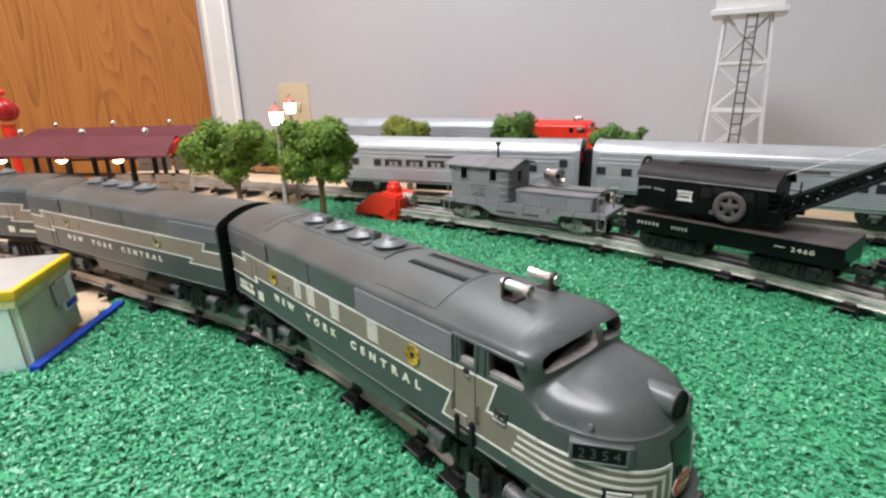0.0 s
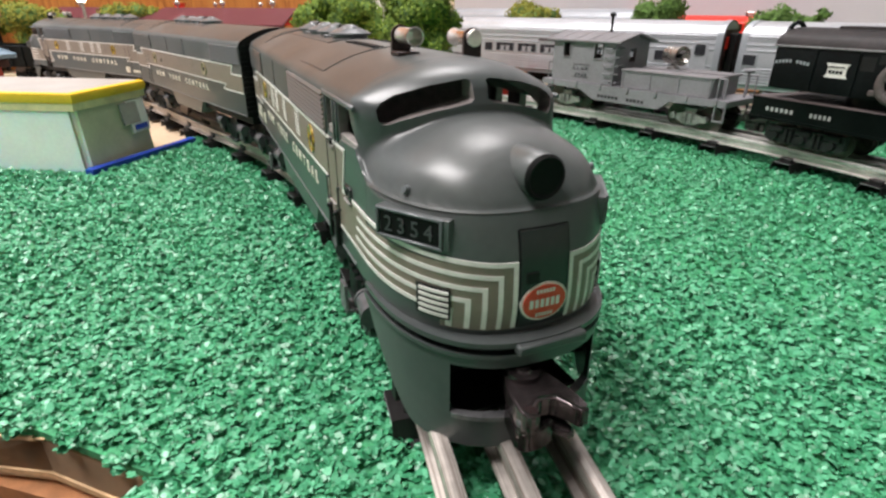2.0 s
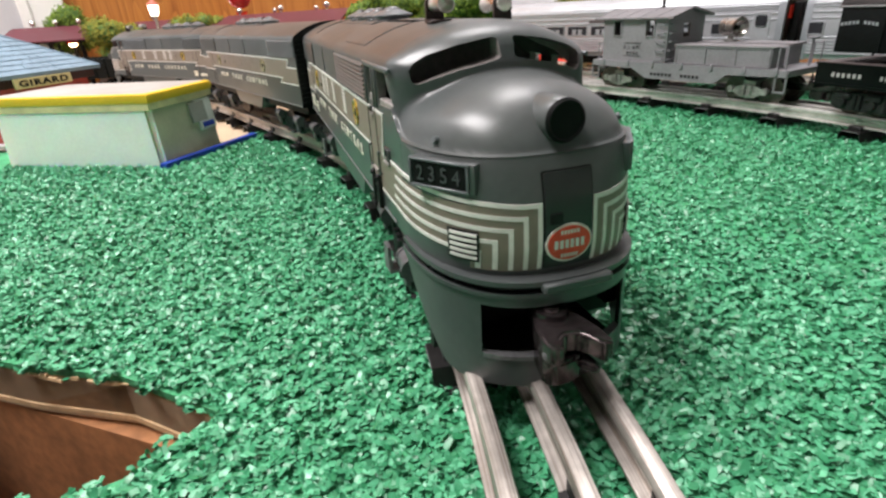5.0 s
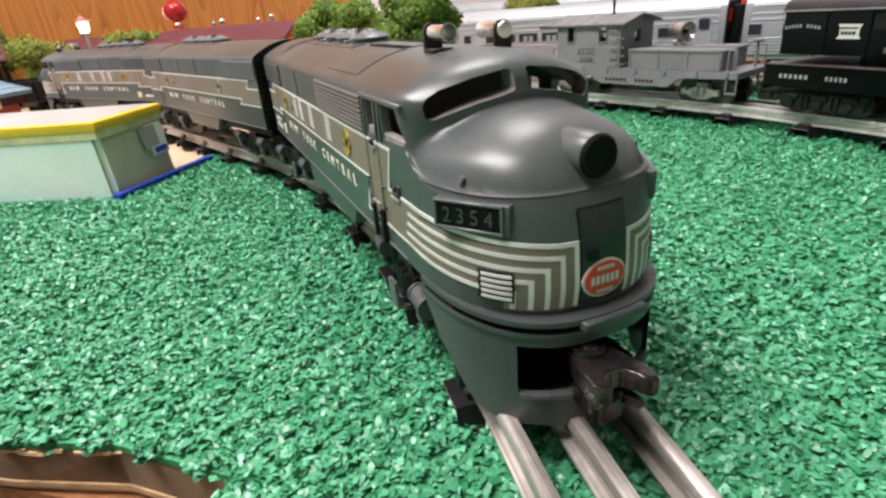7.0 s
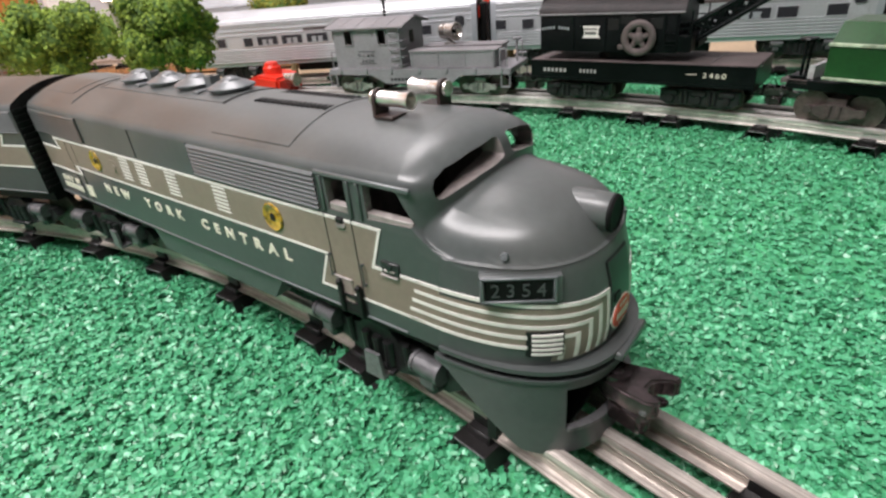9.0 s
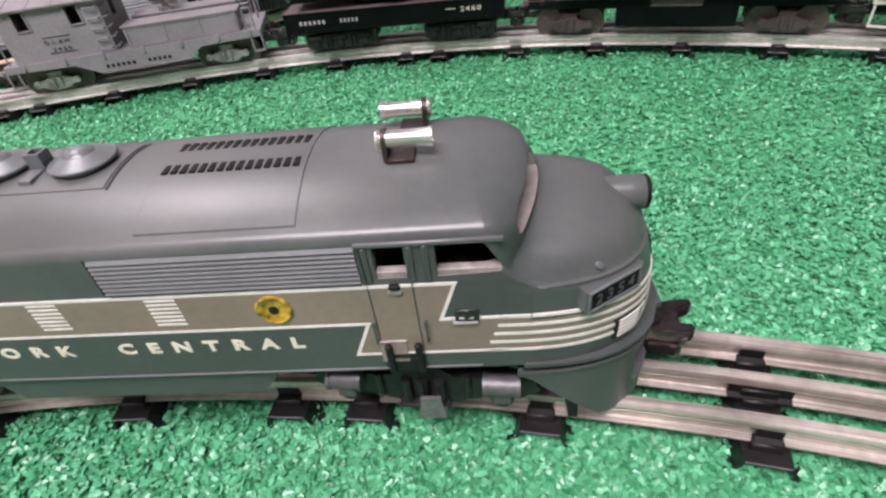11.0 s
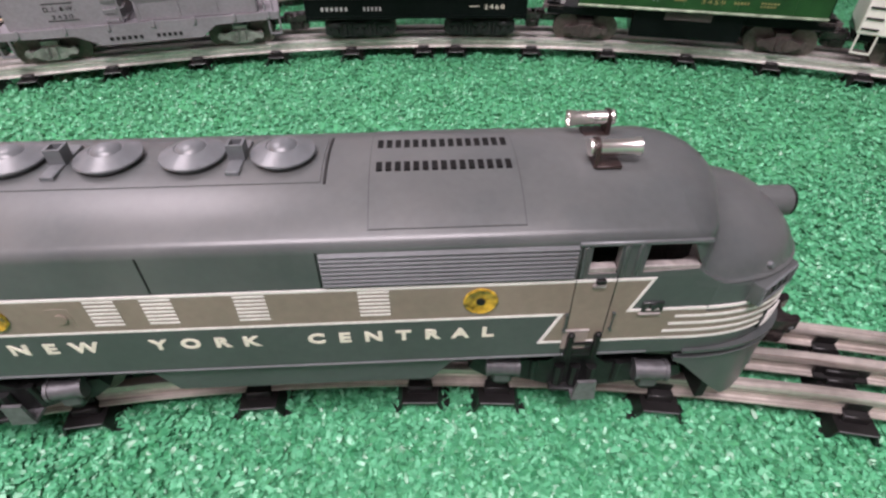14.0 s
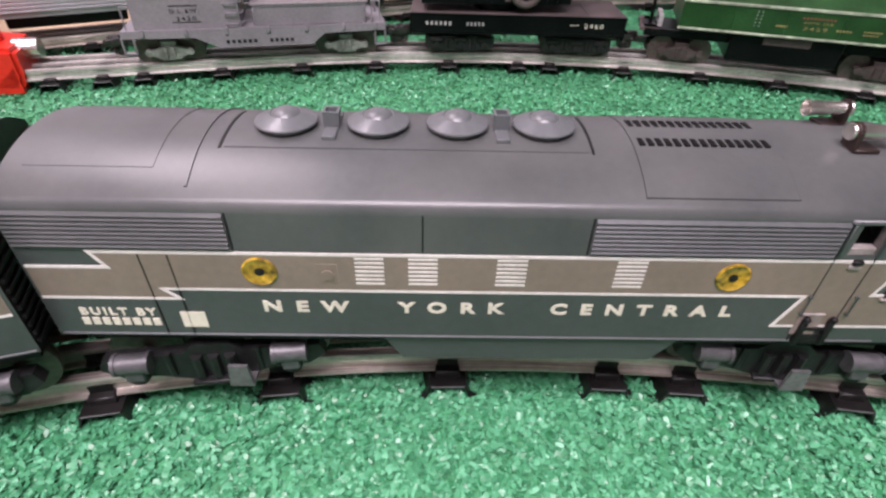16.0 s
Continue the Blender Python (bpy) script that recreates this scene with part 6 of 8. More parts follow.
def crane_car():
    c = thing("crane_car", on_trucks(line_siding, 0.074, -0.036, 0.055, -0.055), "black toy crane car with a handwheel and a long boom", "rail car")
    part("deck", box(bmesh.new(), -0.0995, 0.0940, -0.0308, 0.0308, 0.0536, 0.0562, 0.0004), DUSTY, c, "dusty flat deck")
    for x in (-0.060, 0.060):
        part("deck_seam", box(bmesh.new(), x - 0.0003, x + 0.0003, -0.0298, 0.0298, 0.0560, 0.0565), BLACK_CAR, c, smooth=False)
    for s in (-1, 1):
        y = s * 0.0308
        part("side_sill", box(bmesh.new(), -0.0995, 0.0940, y - 0.0008, y + 0.0008, 0.0392, 0.0552, 0.0004), BLACK_CAR, c)
        bm = bmesh.new()
        for z in (0.0390, 0.0540):
            box(bm, -0.0996, 0.0941, y + s * 0.0009 - 0.0005, y + s * 0.0009 + 0.0005, z, z + 0.0018)
        part("sill_edge", bm, BLACK_CAR, c)
    for x in (-0.0990, 0.0935):
        part("end_sill", box(bmesh.new(), x - 0.0008, x + 0.0008, -0.031, 0.031, 0.0360, 0.0555, 0.0004), BLACK_CAR, c)
    part("lettering", bars(bmesh.new(), -0.0855, -0.0607, -0.0318, 0.0458, 0.0488, 6, 0.5), DIM_WHITE, c, "small dim white lettering", smooth=False)
    part("lettering", bars(bmesh.new(), -0.0489, -0.0317, -0.0318, 0.0458, 0.0488, 5, 0.5), DIM_WHITE, c, "small dim white lettering", smooth=False)
    word_on(c, "2460", 0.0565, 0.0738, -0.0318, 0.0462, 0.0500, CREAM, "small white number")
    part("lettering", bars(bmesh.new(), 0.0437, 0.0520, -0.0318, 0.0484, 0.0488, 1, 1.0), CREAM, c, smooth=False)
    part("turntable", rod(bmesh.new(), (-0.022, 0, 0.0560), (-0.022, 0, 0.0645), 0.021, n=24), BLACK_CAR, c)
    # swivelling cab
    ring = [(-0.0285, 0.0635), (-0.0285, 0.0945)] + [(-0.0285 + 0.0285 * (1 - math.cos(a)), 0.0945 + 0.0122 * math.sin(a)) for a in (radians(d) for d in range(15, 91, 15))]
    ring += [(-y, z) for y, z in reversed(ring[:-1])]
    turn = pose(-0.022, 0, 0, 0, 0, 2) @ pose(0.022, 0, 0)
    bm = loft(bmesh.new(), [[(x, y, z) for y, z in ring] for x in (-0.0905, -0.0898, 0.0310, 0.0318)])
    cab = part("crane_cab", bm, BLACK_CAR, c, "black crane cab", at=turn)
    roof = [(y * 1.03, z + 0.0011) for y, z in ring if z > 0.093]
    bm = loft(bmesh.new(), [[(x, y, z) for y, z in roof] + [(x, y * 0.97, z - 0.0012) for y, z in reversed(roof)] for x in (-0.0920, 0.0355)])
    part("cab_roof", bm, CRANE_ROOF, cab, "dusty rounded roof")
    part("roof_hatch", loft(bmesh.new(), [[(x, y, z) for y, z in ((-0.0085, 0.1068), (-0.0080, 0.1092), (0.0080, 0.1092), (0.0085, 0.1068))] for x in (-0.0600, 0.0180)]), CRANE_ROOF, cab, "long flat roof hatch", smooth=False)
    for s in (-1, 1):
        y = s * 0.0285
        part("eave_line", box(bmesh.new(), -0.0922, 0.0357, s * 0.0296 - 0.0006, s * 0.0296 + 0.0006, 0.0940, 0.0954, 0.0003), WORN_EDGE, cab, "pale worn eave", smooth=False)
        for x0, x1, z0, z1 in ((-0.0270, -0.0175, 0.0815, 0.0905), (-0.0160, -0.0040, 0.0865, 0.0925), (0.0090, 0.0190, 0.0820, 0.0905)):
            part("cab_window", box(bmesh.new(), x0, x1, y - 0.0004, y + 0.0004, z0, z1), BLACK, cab, smooth=False)
        for x in (-0.0580, -0.0285, 0.0210, 0.0302):
            part("cab_batten", box(bmesh.new(), x - 0.0005, x + 0.0005, y - 0.0009, y + 0.0009, 0.0645, 0.0935), BLACK_CAR, cab, smooth=False)
        for z in (0.0690, 0.0720, 0.0780):
            part("cab_rung", box(bmesh.new(), 0.0215, 0.0300, y - 0.0012, y + 0.0012, z, z + 0.0009), BLACK_CAR, cab, smooth=False)
        # hinged end box below the eave
        y0, y1 = sorted((s * 0.0120, s * 0.0280))
        part("cab_step_box", box(bmesh.new(), 0.0300, 0.0420, y0, y1, 0.0640, 0.0770, 0.0006), BLACK_CAR, cab)
        for z in (0.0815, 0.0865):
            part("cab_rung", box(bmesh.new(), 0.0312, 0.0410, s * 0.0270 - 0.0006, s * 0.0270 + 0.0006, z, z + 0.0010), BLACK_CAR, cab, smooth=False)
        part("cab_post", box(bmesh.new(), 0.0400, 0.0412, s * 0.0270 - 0.0008, s * 0.0270 + 0.0008, 0.0765, 0.0955), BLACK_CAR, cab, smooth=False)
        part("cab_chute", box(bmesh.new(), -0.0170, -0.0120, y - 0.0014, y + 0.0014, 0.0660, 0.0700, 0.0005), DUSTY, cab)
    bm = bmesh.new()
    for i in range(10):
        k = i / 9.0
        a = -0.0890 + 0.0250 * k
        rise = 0.0012 * math.sin(math.pi * k)
        if i != 5:
            box(bm, a, a + 0.0015, -0.0291, -0.0285, 0.0818 + rise, 0.0840 + rise)
    part("marking", bm, SILVER_GREY, cab, "small pale arched lettering", smooth=False)
    # square mark with concave sides and two dark rows
    bm = loft(bmesh.new(), [[(-0.0415 + w * k, y, z) for k, z in ((-1, 0.0752), (1, 0.0752), (0.80, 0.0776), (0.80, 0.0826), (1, 0.0850), (-1, 0.0850), (-0.80, 0.0826), (-0.80, 0.0776))] for y, w in ((-0.0285, 0.0081), (-0.0290, 0.0081))])
    mark = part("marking", bm, STRIPE, cab, "small square white mark with concave sides", smooth=False)
    part("marking_row", bars(bmesh.new(), -0.0468, -0.0364, -0.0291, 0.0780, 0.0803, 4, 0.7), BLACK_CAR, mark, smooth=False)
    part("marking_row", bars(bmesh.new(), -0.0474, -0.0358, -0.0291, 0.0818, 0.0832, 7, 0.6), BLACK_CAR, mark, smooth=False)
    # handwheel
    wm = Matrix.Translation((0.0010, -0.0318, 0.0755)) @ Matrix.Rotation(math.pi / 2, 4, "X")
    bm = bmesh.new()
    n = 32
    rings = []
    for i in range(n):
        a = 2 * math.pi * i / n
        rings.append([((0.0114 + 0.0031 * math.cos(b)) * math.cos(a), (0.0114 + 0.0031 * math.cos(b)) * math.sin(a), 0.0018 * math.sin(b)) for b in (2 * math.pi * j / 10 for j in range(10))])
    rings.append(rings[0])
    loft(bm, rings, caps=False)
    bmesh.ops.remove_doubles(bm, verts=bm.verts, dist=1e-6)
    for i in range(5):
        a = 2 * math.pi * i / 5 + 0.3
        spoke = bmesh.ops.create_cone(bm, cap_ends=True, segments=8, radius1=0.0026, radius2=0.0020, depth=0.0100)["verts"]
        bmesh.ops.transform(bm, matrix=Matrix.Rotation(a, 4, "Z") @ Matrix.Diagonal((1, 1, 0.6, 1)) @ Matrix.Translation((0.0050, 0, 0)) @ Matrix.Rotation(math.pi / 2, 4, "Y"), verts=spoke)
    lathe(bm, [(0.0046, -0.004), (0.0046, 0.0012), (0.0030, 0.0024), (0.0001, 0.0026)], 16)
    bmesh.ops.transform(bm, matrix=wm, verts=bm.verts)
    part("handwheel", bm, DUSTY, cab, "worn grey spoked handwheel")
    bm = bmesh.new()
    for i in range(9):
        a0, a1 = math.pi * i / 9, math.pi * (i + 1) / 9
        rod(bm, (-0.0935, -0.006 + 0.011 * math.cos(a0), 0.0985 + 0.0125 * math.sin(a0)), (-0.0935, -0.006 + 0.011 * math.cos(a1), 0.0985 + 0.0125 * math.sin(a1)), 0.0018, n=8)
    part("smoke_hood", bm, BLACK_CAR, cab, at=pose(0.0, 0, 0))
    # boom: two side trusses with lacing
    b0, b1 = Vector((0.0345, 0, 0.0668)), Vector((0.1960, 0, 0.1685))
    up = Vector((-(b1 - b0).z, 0, (b1 - b0).x)).normalized()
    boom = None
    for s in (-1, 1):
        bm = bmesh.new()
        for k in (0, 0.0125):
            a, b = b0 + up * k + Vector((0, s * 0.0115, 0)), b1 + up * k * 0.5 + Vector((0, s * 0.006, 0))
            rod(bm, a, b, 0.0021, n=8)
        for i in range(16):
            t0, t1 = i / 16, (i + 1) / 16
            lo = [b0.lerp(b1, t) + Vector((0, s * (0.0115 - 0.0055 * t), 0)) for t in (t0, t1)]
            hi = [b0.lerp(b1, t) + up * 0.0125 * (1 - 0.5 * t) + Vector((0, s * (0.0115 - 0.0055 * t), 0)) for t in (t0, t1)]
            rod(bm, lo[0], hi[1], 0.0017, n=6)
            rod(bm, hi[0], lo[1], 0.0017, n=6)
        if boom is None:
            boom = part("boom", bm, BLACK_CAR, cab, "long black lattice boom")
        else:
            part("boom_side", bm, BLACK_CAR, boom)
    bm = bmesh.new()
    for i in range(13):
        t = i / 12
        p = b0.lerp(b1, t)
        rod(bm, p + Vector((0, -0.0115 + 0.0055 * t, 0)), p + Vector((0, 0.0115 - 0.0055 * t, 0)), 0.0011, n=5)
    box(bm, 0.030, 0.044, -0.011, 0.011, 0.066, 0.076)
    part("boom_lacing", bm, BLACK_CAR, boom)
    for y in (-0.004, 0.004):
        part("boom_cable", rod(bmesh.new(), (0.0330, y, 0.1045), b1 + up * 0.012 + Vector((0, y, 0)), 0.0004, n=5), LAMP_POST, boom, "thin grey cord")
    crane_truck(c, -0.055, 3)
    crane_truck(c, 0.055, -3)
    for x, d in ((0.094, 1), (-0.099, -1)):
        coupler(c, x + d * 0.004, d, 0.031)
    bm = rod(bmesh.new(), (-0.096, 0.02, 0.056), (-0.093, 0.02, 0.0700), 0.001, n=6)
    part("brake_stand", bm, BLACK_CAR, c)
    return c


crane_car()


def dump_car():
    c = thing("dump_car", on_trucks(line_siding, 0.3455, 0.172, 0.0868, -0.0868), "glossy dark green toy dump car with scuffed pale edges", "rail car")
    ring = [(-0.0325, 0.0515), (-0.0325, 0.0740), (-0.0180, 0.0870), (0.0180, 0.0870), (0.0325, 0.0740), (0.0325, 0.0515)]
    part("dump_body", loft(bmesh.new(), [[(x, y, z) for y, z in ring] for x in (-0.0940, 0.1000)]), GREEN_CAR, c, smooth=False)
    bm = bmesh.new()
    for s in (-1, 1):
        box(bm, -0.0950, 0.1010, s * 0.0328 - 0.0010, s * 0.0328 + 0.0010, 0.0728, 0.0752, 0.0005)
        box(bm, -0.0950, 0.1010, s * 0.0328 - 0.0008, s * 0.0328 + 0.0008, 0.0508, 0.0528, 0.0005)
    part("edge_rail", bm, mat("scuffed_edge", (0.30, 0.36, 0.26), 0.4, vary=0.3, grain=150, stain=60, dirt=0.6), c, "rubbed pale green edges")
    for x in (-0.052, -0.010, 0.032, 0.074):
        part("panel_rib", box(bmesh.new(), x - 0.0004, x + 0.0004, -0.0331, -0.0323, 0.0530, 0.0725), GREEN_CAR, c, smooth=False)
    part("lettering", bars(bmesh.new(), 0.000, 0.026, -0.0326, 0.0668, 0.0684, 9, 0.55), RED_GOLD, c, "dull red lettering, unreadable", smooth=False)
    word_on(c, "DUMP CAR", 0.002, 0.024, -0.0326, 0.0636, 0.0652, DIM_GOLD, "small gold lettering")
    word_on(c, "3459", 0.003, 0.021, -0.0326, 0.0582, 0.0614, DIM_GOLD, "small gold number")
    part("lettering", bars(bmesh.new(), -0.018, -0.008, -0.0326, 0.0592, 0.0610, 5, 0.6), DIM_GOLD, c, smooth=False)
    part("lettering", bars(bmesh.new(), 0.028, 0.040, -0.0326, 0.0592, 0.0610, 5, 0.6), DIM_GOLD, c, smooth=False)
    part("lettering", bars(bmesh.new(), 0.048, 0.062, -0.0326, 0.0604, 0.0616, 6, 0.6), DIM_GOLD, c, smooth=False)
    part("lettering", bars(bmesh.new(), 0.048, 0.060, -0.0326, 0.0580, 0.0592, 5, 0.6), DIM_GOLD, c, smooth=False)
    for x in (-0.0345, -0.0310):
        bm = bmesh.new()
        for k in range(5):
            ball(bm, (x, -0.0326, 0.0585 + k * 0.0028), 0.0005, 8)
        part("rivet_line", bm, SILVER_GREY, c)
    part("frame", box(bmesh.new(), -0.1210, 0.1130, -0.0220, 0.0220, 0.0400, 0.0470, 0.0006), BLACK_CAR, c)
    part("tilt_box", box(bmesh.new(), -0.0480, 0.0420, -0.0275, 0.0275, 0.0270, 0.0512, 0.001), BLACK_CAR, c)
    part("tilt_plate", box(bmesh.new(), -0.0220, 0.0160, -0.0284, -0.0270, 0.0425, 0.0490, 0.0006), DUSTY, c)
    for x in (-0.1160, 0.1080):
        bm = rod(bmesh.new(), (x, -0.012, 0.046), (x, -0.012, 0.0730), 0.0012, n=8)
        rod(bm, (x, -0.003, 0.046), (x, -0.003, 0.0730), 0.0012, n=8)
        lathe(bm, [(0.0058, 0.0725), (0.0064, 0.0735), (0.0058, 0.0745)], 16, Matrix.Translation((x, -0.010, 0)))
        box(bm, x - 0.006, x + 0.006, -0.017, 0.002, 0.0468, 0.0485)
        part("brake_stand", bm, BLACK_CAR, c, "brake wheel on a stand")
        part("end_platform", box(bmesh.new(), x - 0.009, x + 0.009, -0.022, 0.022, 0.0440, 0.0470), DUSTY, c)
        part("bracket", box(bmesh.new(), x - math.copysign(0.008, x) - 0.002, x - math.copysign(0.008, x) + 0.002, -0.016, 0.016, 0.046, 0.0560), LAMP_POST, c)
    freight_truck(c, -0.0868, RUSTY, 4)
    freight_truck(c, 0.0785, RUSTY, -4)
    for x, d in ((0.113, 1), (-0.121, -1)):
        coupler(c, x + d * 0.006, d, 0.031)
    return c


dump_car()


def milk_car():
    c = thing("refrigerator_car", on_trucks(line_siding, 0.566, 0.436, 0.065, -0.065), "cream white plastic refrigerator car on black trucks", "rail car")
    part("car_body", box(bmesh.new(), -0.1100, 0.1100, -0.0290, 0.0290, 0.0420, 0.0900, 0.001), WHITE_CAR, c)
    ring = [(-0.0300, 0.0900), (-0.0200, 0.0960), (0, 0.0985), (0.0200, 0.0960), (0.0300, 0.0900)]
    part("car_roof", loft(bmesh.new(), [[(x, y, z) for y, z in ring] for x in (-0.1120, 0.1120)]), DUSTY, c)
    part("sill", box(bmesh.new(), -0.1100, 0.1100, -0.0240, 0.0240, 0.0360, 0.0420), BLACK_CAR, c)
    for y in (-0.0275, 0.0275):
        bm = box(bmesh.new(), -0.1080, -0.0940, y - 0.0008, y + 0.0008, 0.0268, 0.0280)
        for d in (-0.1075, -0.0945):
            rod(bm, (d, y, 0.027), (d, y, 0.042), 0.0008, n=6)
        part("corner_step", bm, WHITE_CAR, c)
        bm = bmesh.new()
        for i in range(5):
            box(bm, -0.1080, -0.0960, y * 1.07 - 0.0008, y * 1.07 + 0.0008, 0.046 + i * 0.008, 0.0472 + i * 0.008)
        part("ladder", bm, BLACK, c, smooth=False)
        part("side_door", box(bmesh.new(), -0.018, 0.018, y * 1.06 - 0.0008, y * 1.06 + 0.0008, 0.044, 0.085, 0.0004), WHITE_CAR, c)
    freight_truck(c, -0.065, BLACK_CAR, 4)
    freight_truck(c, 0.065, BLACK_CAR, -4)
    coupler(c, -0.116, -1, 0.031)
    return c


milk_car()


# ---- silver coaches ----
def coach(m, label, windows, paint=None, strip=(-0.028, 0.028)):
    """Fluted aluminium coach; windows gives place, half width, sill height and whether seats show."""
    paint = paint or SILVER
    c = thing("passenger_coach", m, label, "rail car", group="silver coaches")
    L = 0.2030
    ring = [(-0.0310, 0.0400), (-0.0325, 0.0470), (-0.0325, 0.0900), (-0.0318, 0.0945)]
    ring += [(-0.0318 + 0.0318 * (1 - math.cos(a)), 0.0945 + 0.0145 * math.sin(a)) for a in (radians(d) for d in range(10, 91, 10))]
    ring += [(-y, z) for y, z in reversed(ring[:-1])]
    part("coach_body", loft(bmesh.new(), [[(x, y, z) for y, z in ring] for x in (-L, L)]), (paint, ), c, "extruded aluminium body")
    for x in (-L, L):
        d = math.copysign(1, x)
        bm = loft(bmesh.new(), [[(x + d * 0.0005, y * 1.02, 0.074 + (z - 0.074) * 1.03) for y, z in ring], [(x - d * 0.006, y * 1.02, 0.074 + (z - 0.074) * 1.03) for y, z in ring]], caps=False)
        part("end_band", bm, SILVER_GREY, c)
        part("vestibule", box(bmesh.new(), min(x, x + d * 0.010), max(x, x + d * 0.010), -0.0120, 0.0120, 0.0380, 0.0960, 0.0015), BLACK, c, "dark end door and diaphragm")
        part("end_face", box(bmesh.new(), min(x, x + d * 0.0012), max(x, x + d * 0.0012), -0.0270, 0.0270, 0.0430, 0.1000), DARK_MAROON, c)
        part("tail_light", box(bmesh.new(), min(x, x + d * 0.0030), max(x, x + d * 0.0030), -0.0225, -0.0160, 0.0800, 0.0930), RED_PAINT, c, "small red end lamp")
    for s in (-1, 1):
        flute = to_mesh("flute", rod(bmesh.new(), (-L + 0.007, 0, 0), (L - 0.007, 0, 0), 0.0012, n=6), paint, True)
        for i in range(5):
            share("flute", flute, c, Matrix.Translation((0, s * 0.0325, 0.0455 + i * 0.0032)))
        for z in (0.0908, 0.0935):
            share("flute", flute, c, Matrix.Translation((0, s * 0.0321, z)))
        for z in (0.0612, 0.0798, 0.0856):
            share("flute", flute, c, Matrix.Translation((0, s * 0.0323, z)))
        for x, w, z0, seats in windows:
            win = part("window", box(bmesh.new(), x - w, x + w, s * 0.0326 - 0.0006, s * 0.0326 + 0.0006, z0, z0 + 0.0108, 0.0004), WINDOW_DARK, c)
            bm = bmesh.new()
            for q in ((x - w - 0.0010, x - w, z0 - 0.001, z0 + 0.0118), (x + w, x + w + 0.0010, z0 - 0.001, z0 + 0.0118), (x - w, x + w, z0 - 0.001, z0), (x - w, x + w, z0 + 0.0108, z0 + 0.0118)):
                box(bm, q[0], q[1], s * 0.0330 - 0.0006, s * 0.0330 + 0.0006, q[2], q[3])
            part("window_frame", bm, paint, win, smooth=False)
            if seats:
                for k in (-0.58, 0.02):
                    a, b = x + w * k, x + w * (k + 0.52)
                    bm = bmesh.new()
                    prism(bm, [(a, z0 + 0.0004), (b, z0 + 0.0004), (b - 0.0012, z0 + 0.0034), (b, z0 + 0.0072), (a + 0.0006, z0 + 0.0072), (a + 0.0016, z0 + 0.0034)], s * 0.0333 - 0.0002, s * 0.0333 + 0.0002)
                    part("seat_outline", bm, SILVER_GREY, win, smooth=False)
        bm = box(bmesh.new(), L - 0.030, L - 0.012, s * 0.0327 - 0.0006, s * 0.0327 + 0.0006, 0.0450, 0.0880, 0.0005)
        dr = part("coach_door", bm, paint, c)
        part("door_window", box(bmesh.new(), L - 0.0265, L - 0.0155, s * 0.0334 - 0.0004, s * 0.0334 + 0.0004, 0.0730, 0.0845, 0.0015), WINDOW_DARK, dr)
        part("name_plate", box(bmesh.new(), strip[0], strip[1], s * 0.0330 - 0.0005, s * 0.0330 + 0.0005, 0.0810, 0.0842, 0.0002), DUSTY, c, "brown name strip, unreadable", smooth=False)
        part("letter_board", box(bmesh.new(), -0.055, 0.055, s * 0.0325 - 0.0004, s * 0.0325 + 0.0004, 0.0912, 0.0940, 0.0002), SILVER_GREY, c, smooth=False)
    part("under_box", box(bmesh.new(), -0.050, 0.050, -0.022, 0.022, 0.0290, 0.0410, 0.001), BLACK, c)
    add_truck(c, -0.140, 0.050, TRUCK)
    add_truck(c, 0.140, 0.050, TRUCK)
    return c


wide = [(x, 0.0148, 0.0660, True) for x in (-0.0820, -0.0460, -0.0100, 0.0260, 0.0620, 0.0980)]
coach(on_line(line_coach, 0.037), "bright fluted silver toy passenger coach with a row of wide windows", [(-0.1510, 0.0066, 0.0660, False), (-0.1104, 0.0068, 0.0655, False), (0.1382, 0.0070, 0.0655, False)] + wide)
lounge = [(-0.1910, 0.0068, 0.0648, False), (-0.1570, 0.0070, 0.0642, False), (0.0850, 0.0185, 0.0625, True), (0.1190, 0.0095, 0.0625, False), (0.1640, 0.0095, 0.0625, False)]
coach(on_trucks(line_coach, 0.6050, 0.3250, 0.140, -0.140), "bright fluted silver toy coach with a few small windows", lounge, strip=(0.024, 0.066))
coach(on_trucks(line_coach, 1.0330, 0.7530, 0.140, -0.140), "bright fluted silver toy coach at the end of the string", wide)
coach(pose(0, 0, 0.013) @ on_line(line_back, -0.133), "dull silver grey toy passenger coach by the wall", wide, SILVER_GREY)
RED_LOCO = (RED_PAINT, DARK_INSIDE, RED_PAINT)
def line_wall(s):
    a = radians(18.5)
    return -0.496 + s * math.cos(a), 0.739 + s * math.sin(a), a


wall_track = rails("wall_track", line_wall, -0.30, 0.30, [-0.27 + 0.068 * i for i in range(9)], "raised three-rail tinplate track by the wall")
wall_track.location.z = 0.006
bm = box(bmesh.new(), -0.30, 0.30, -0.026, 0.026, 0.0, 0.0065)
single("track_riser", bm, LUMBER_MID, "thin plywood strip that lifts the wall track", "track base", m=pose(-0.496, 0.739, 0, 0, 0, 18.5), smooth=False)
cab_unit(pose(-0.496, 0.739, 0.006, 0, 0, 18.5), "red and silver toy diesel cab unit by the wall", RED_LOCO, art=False)


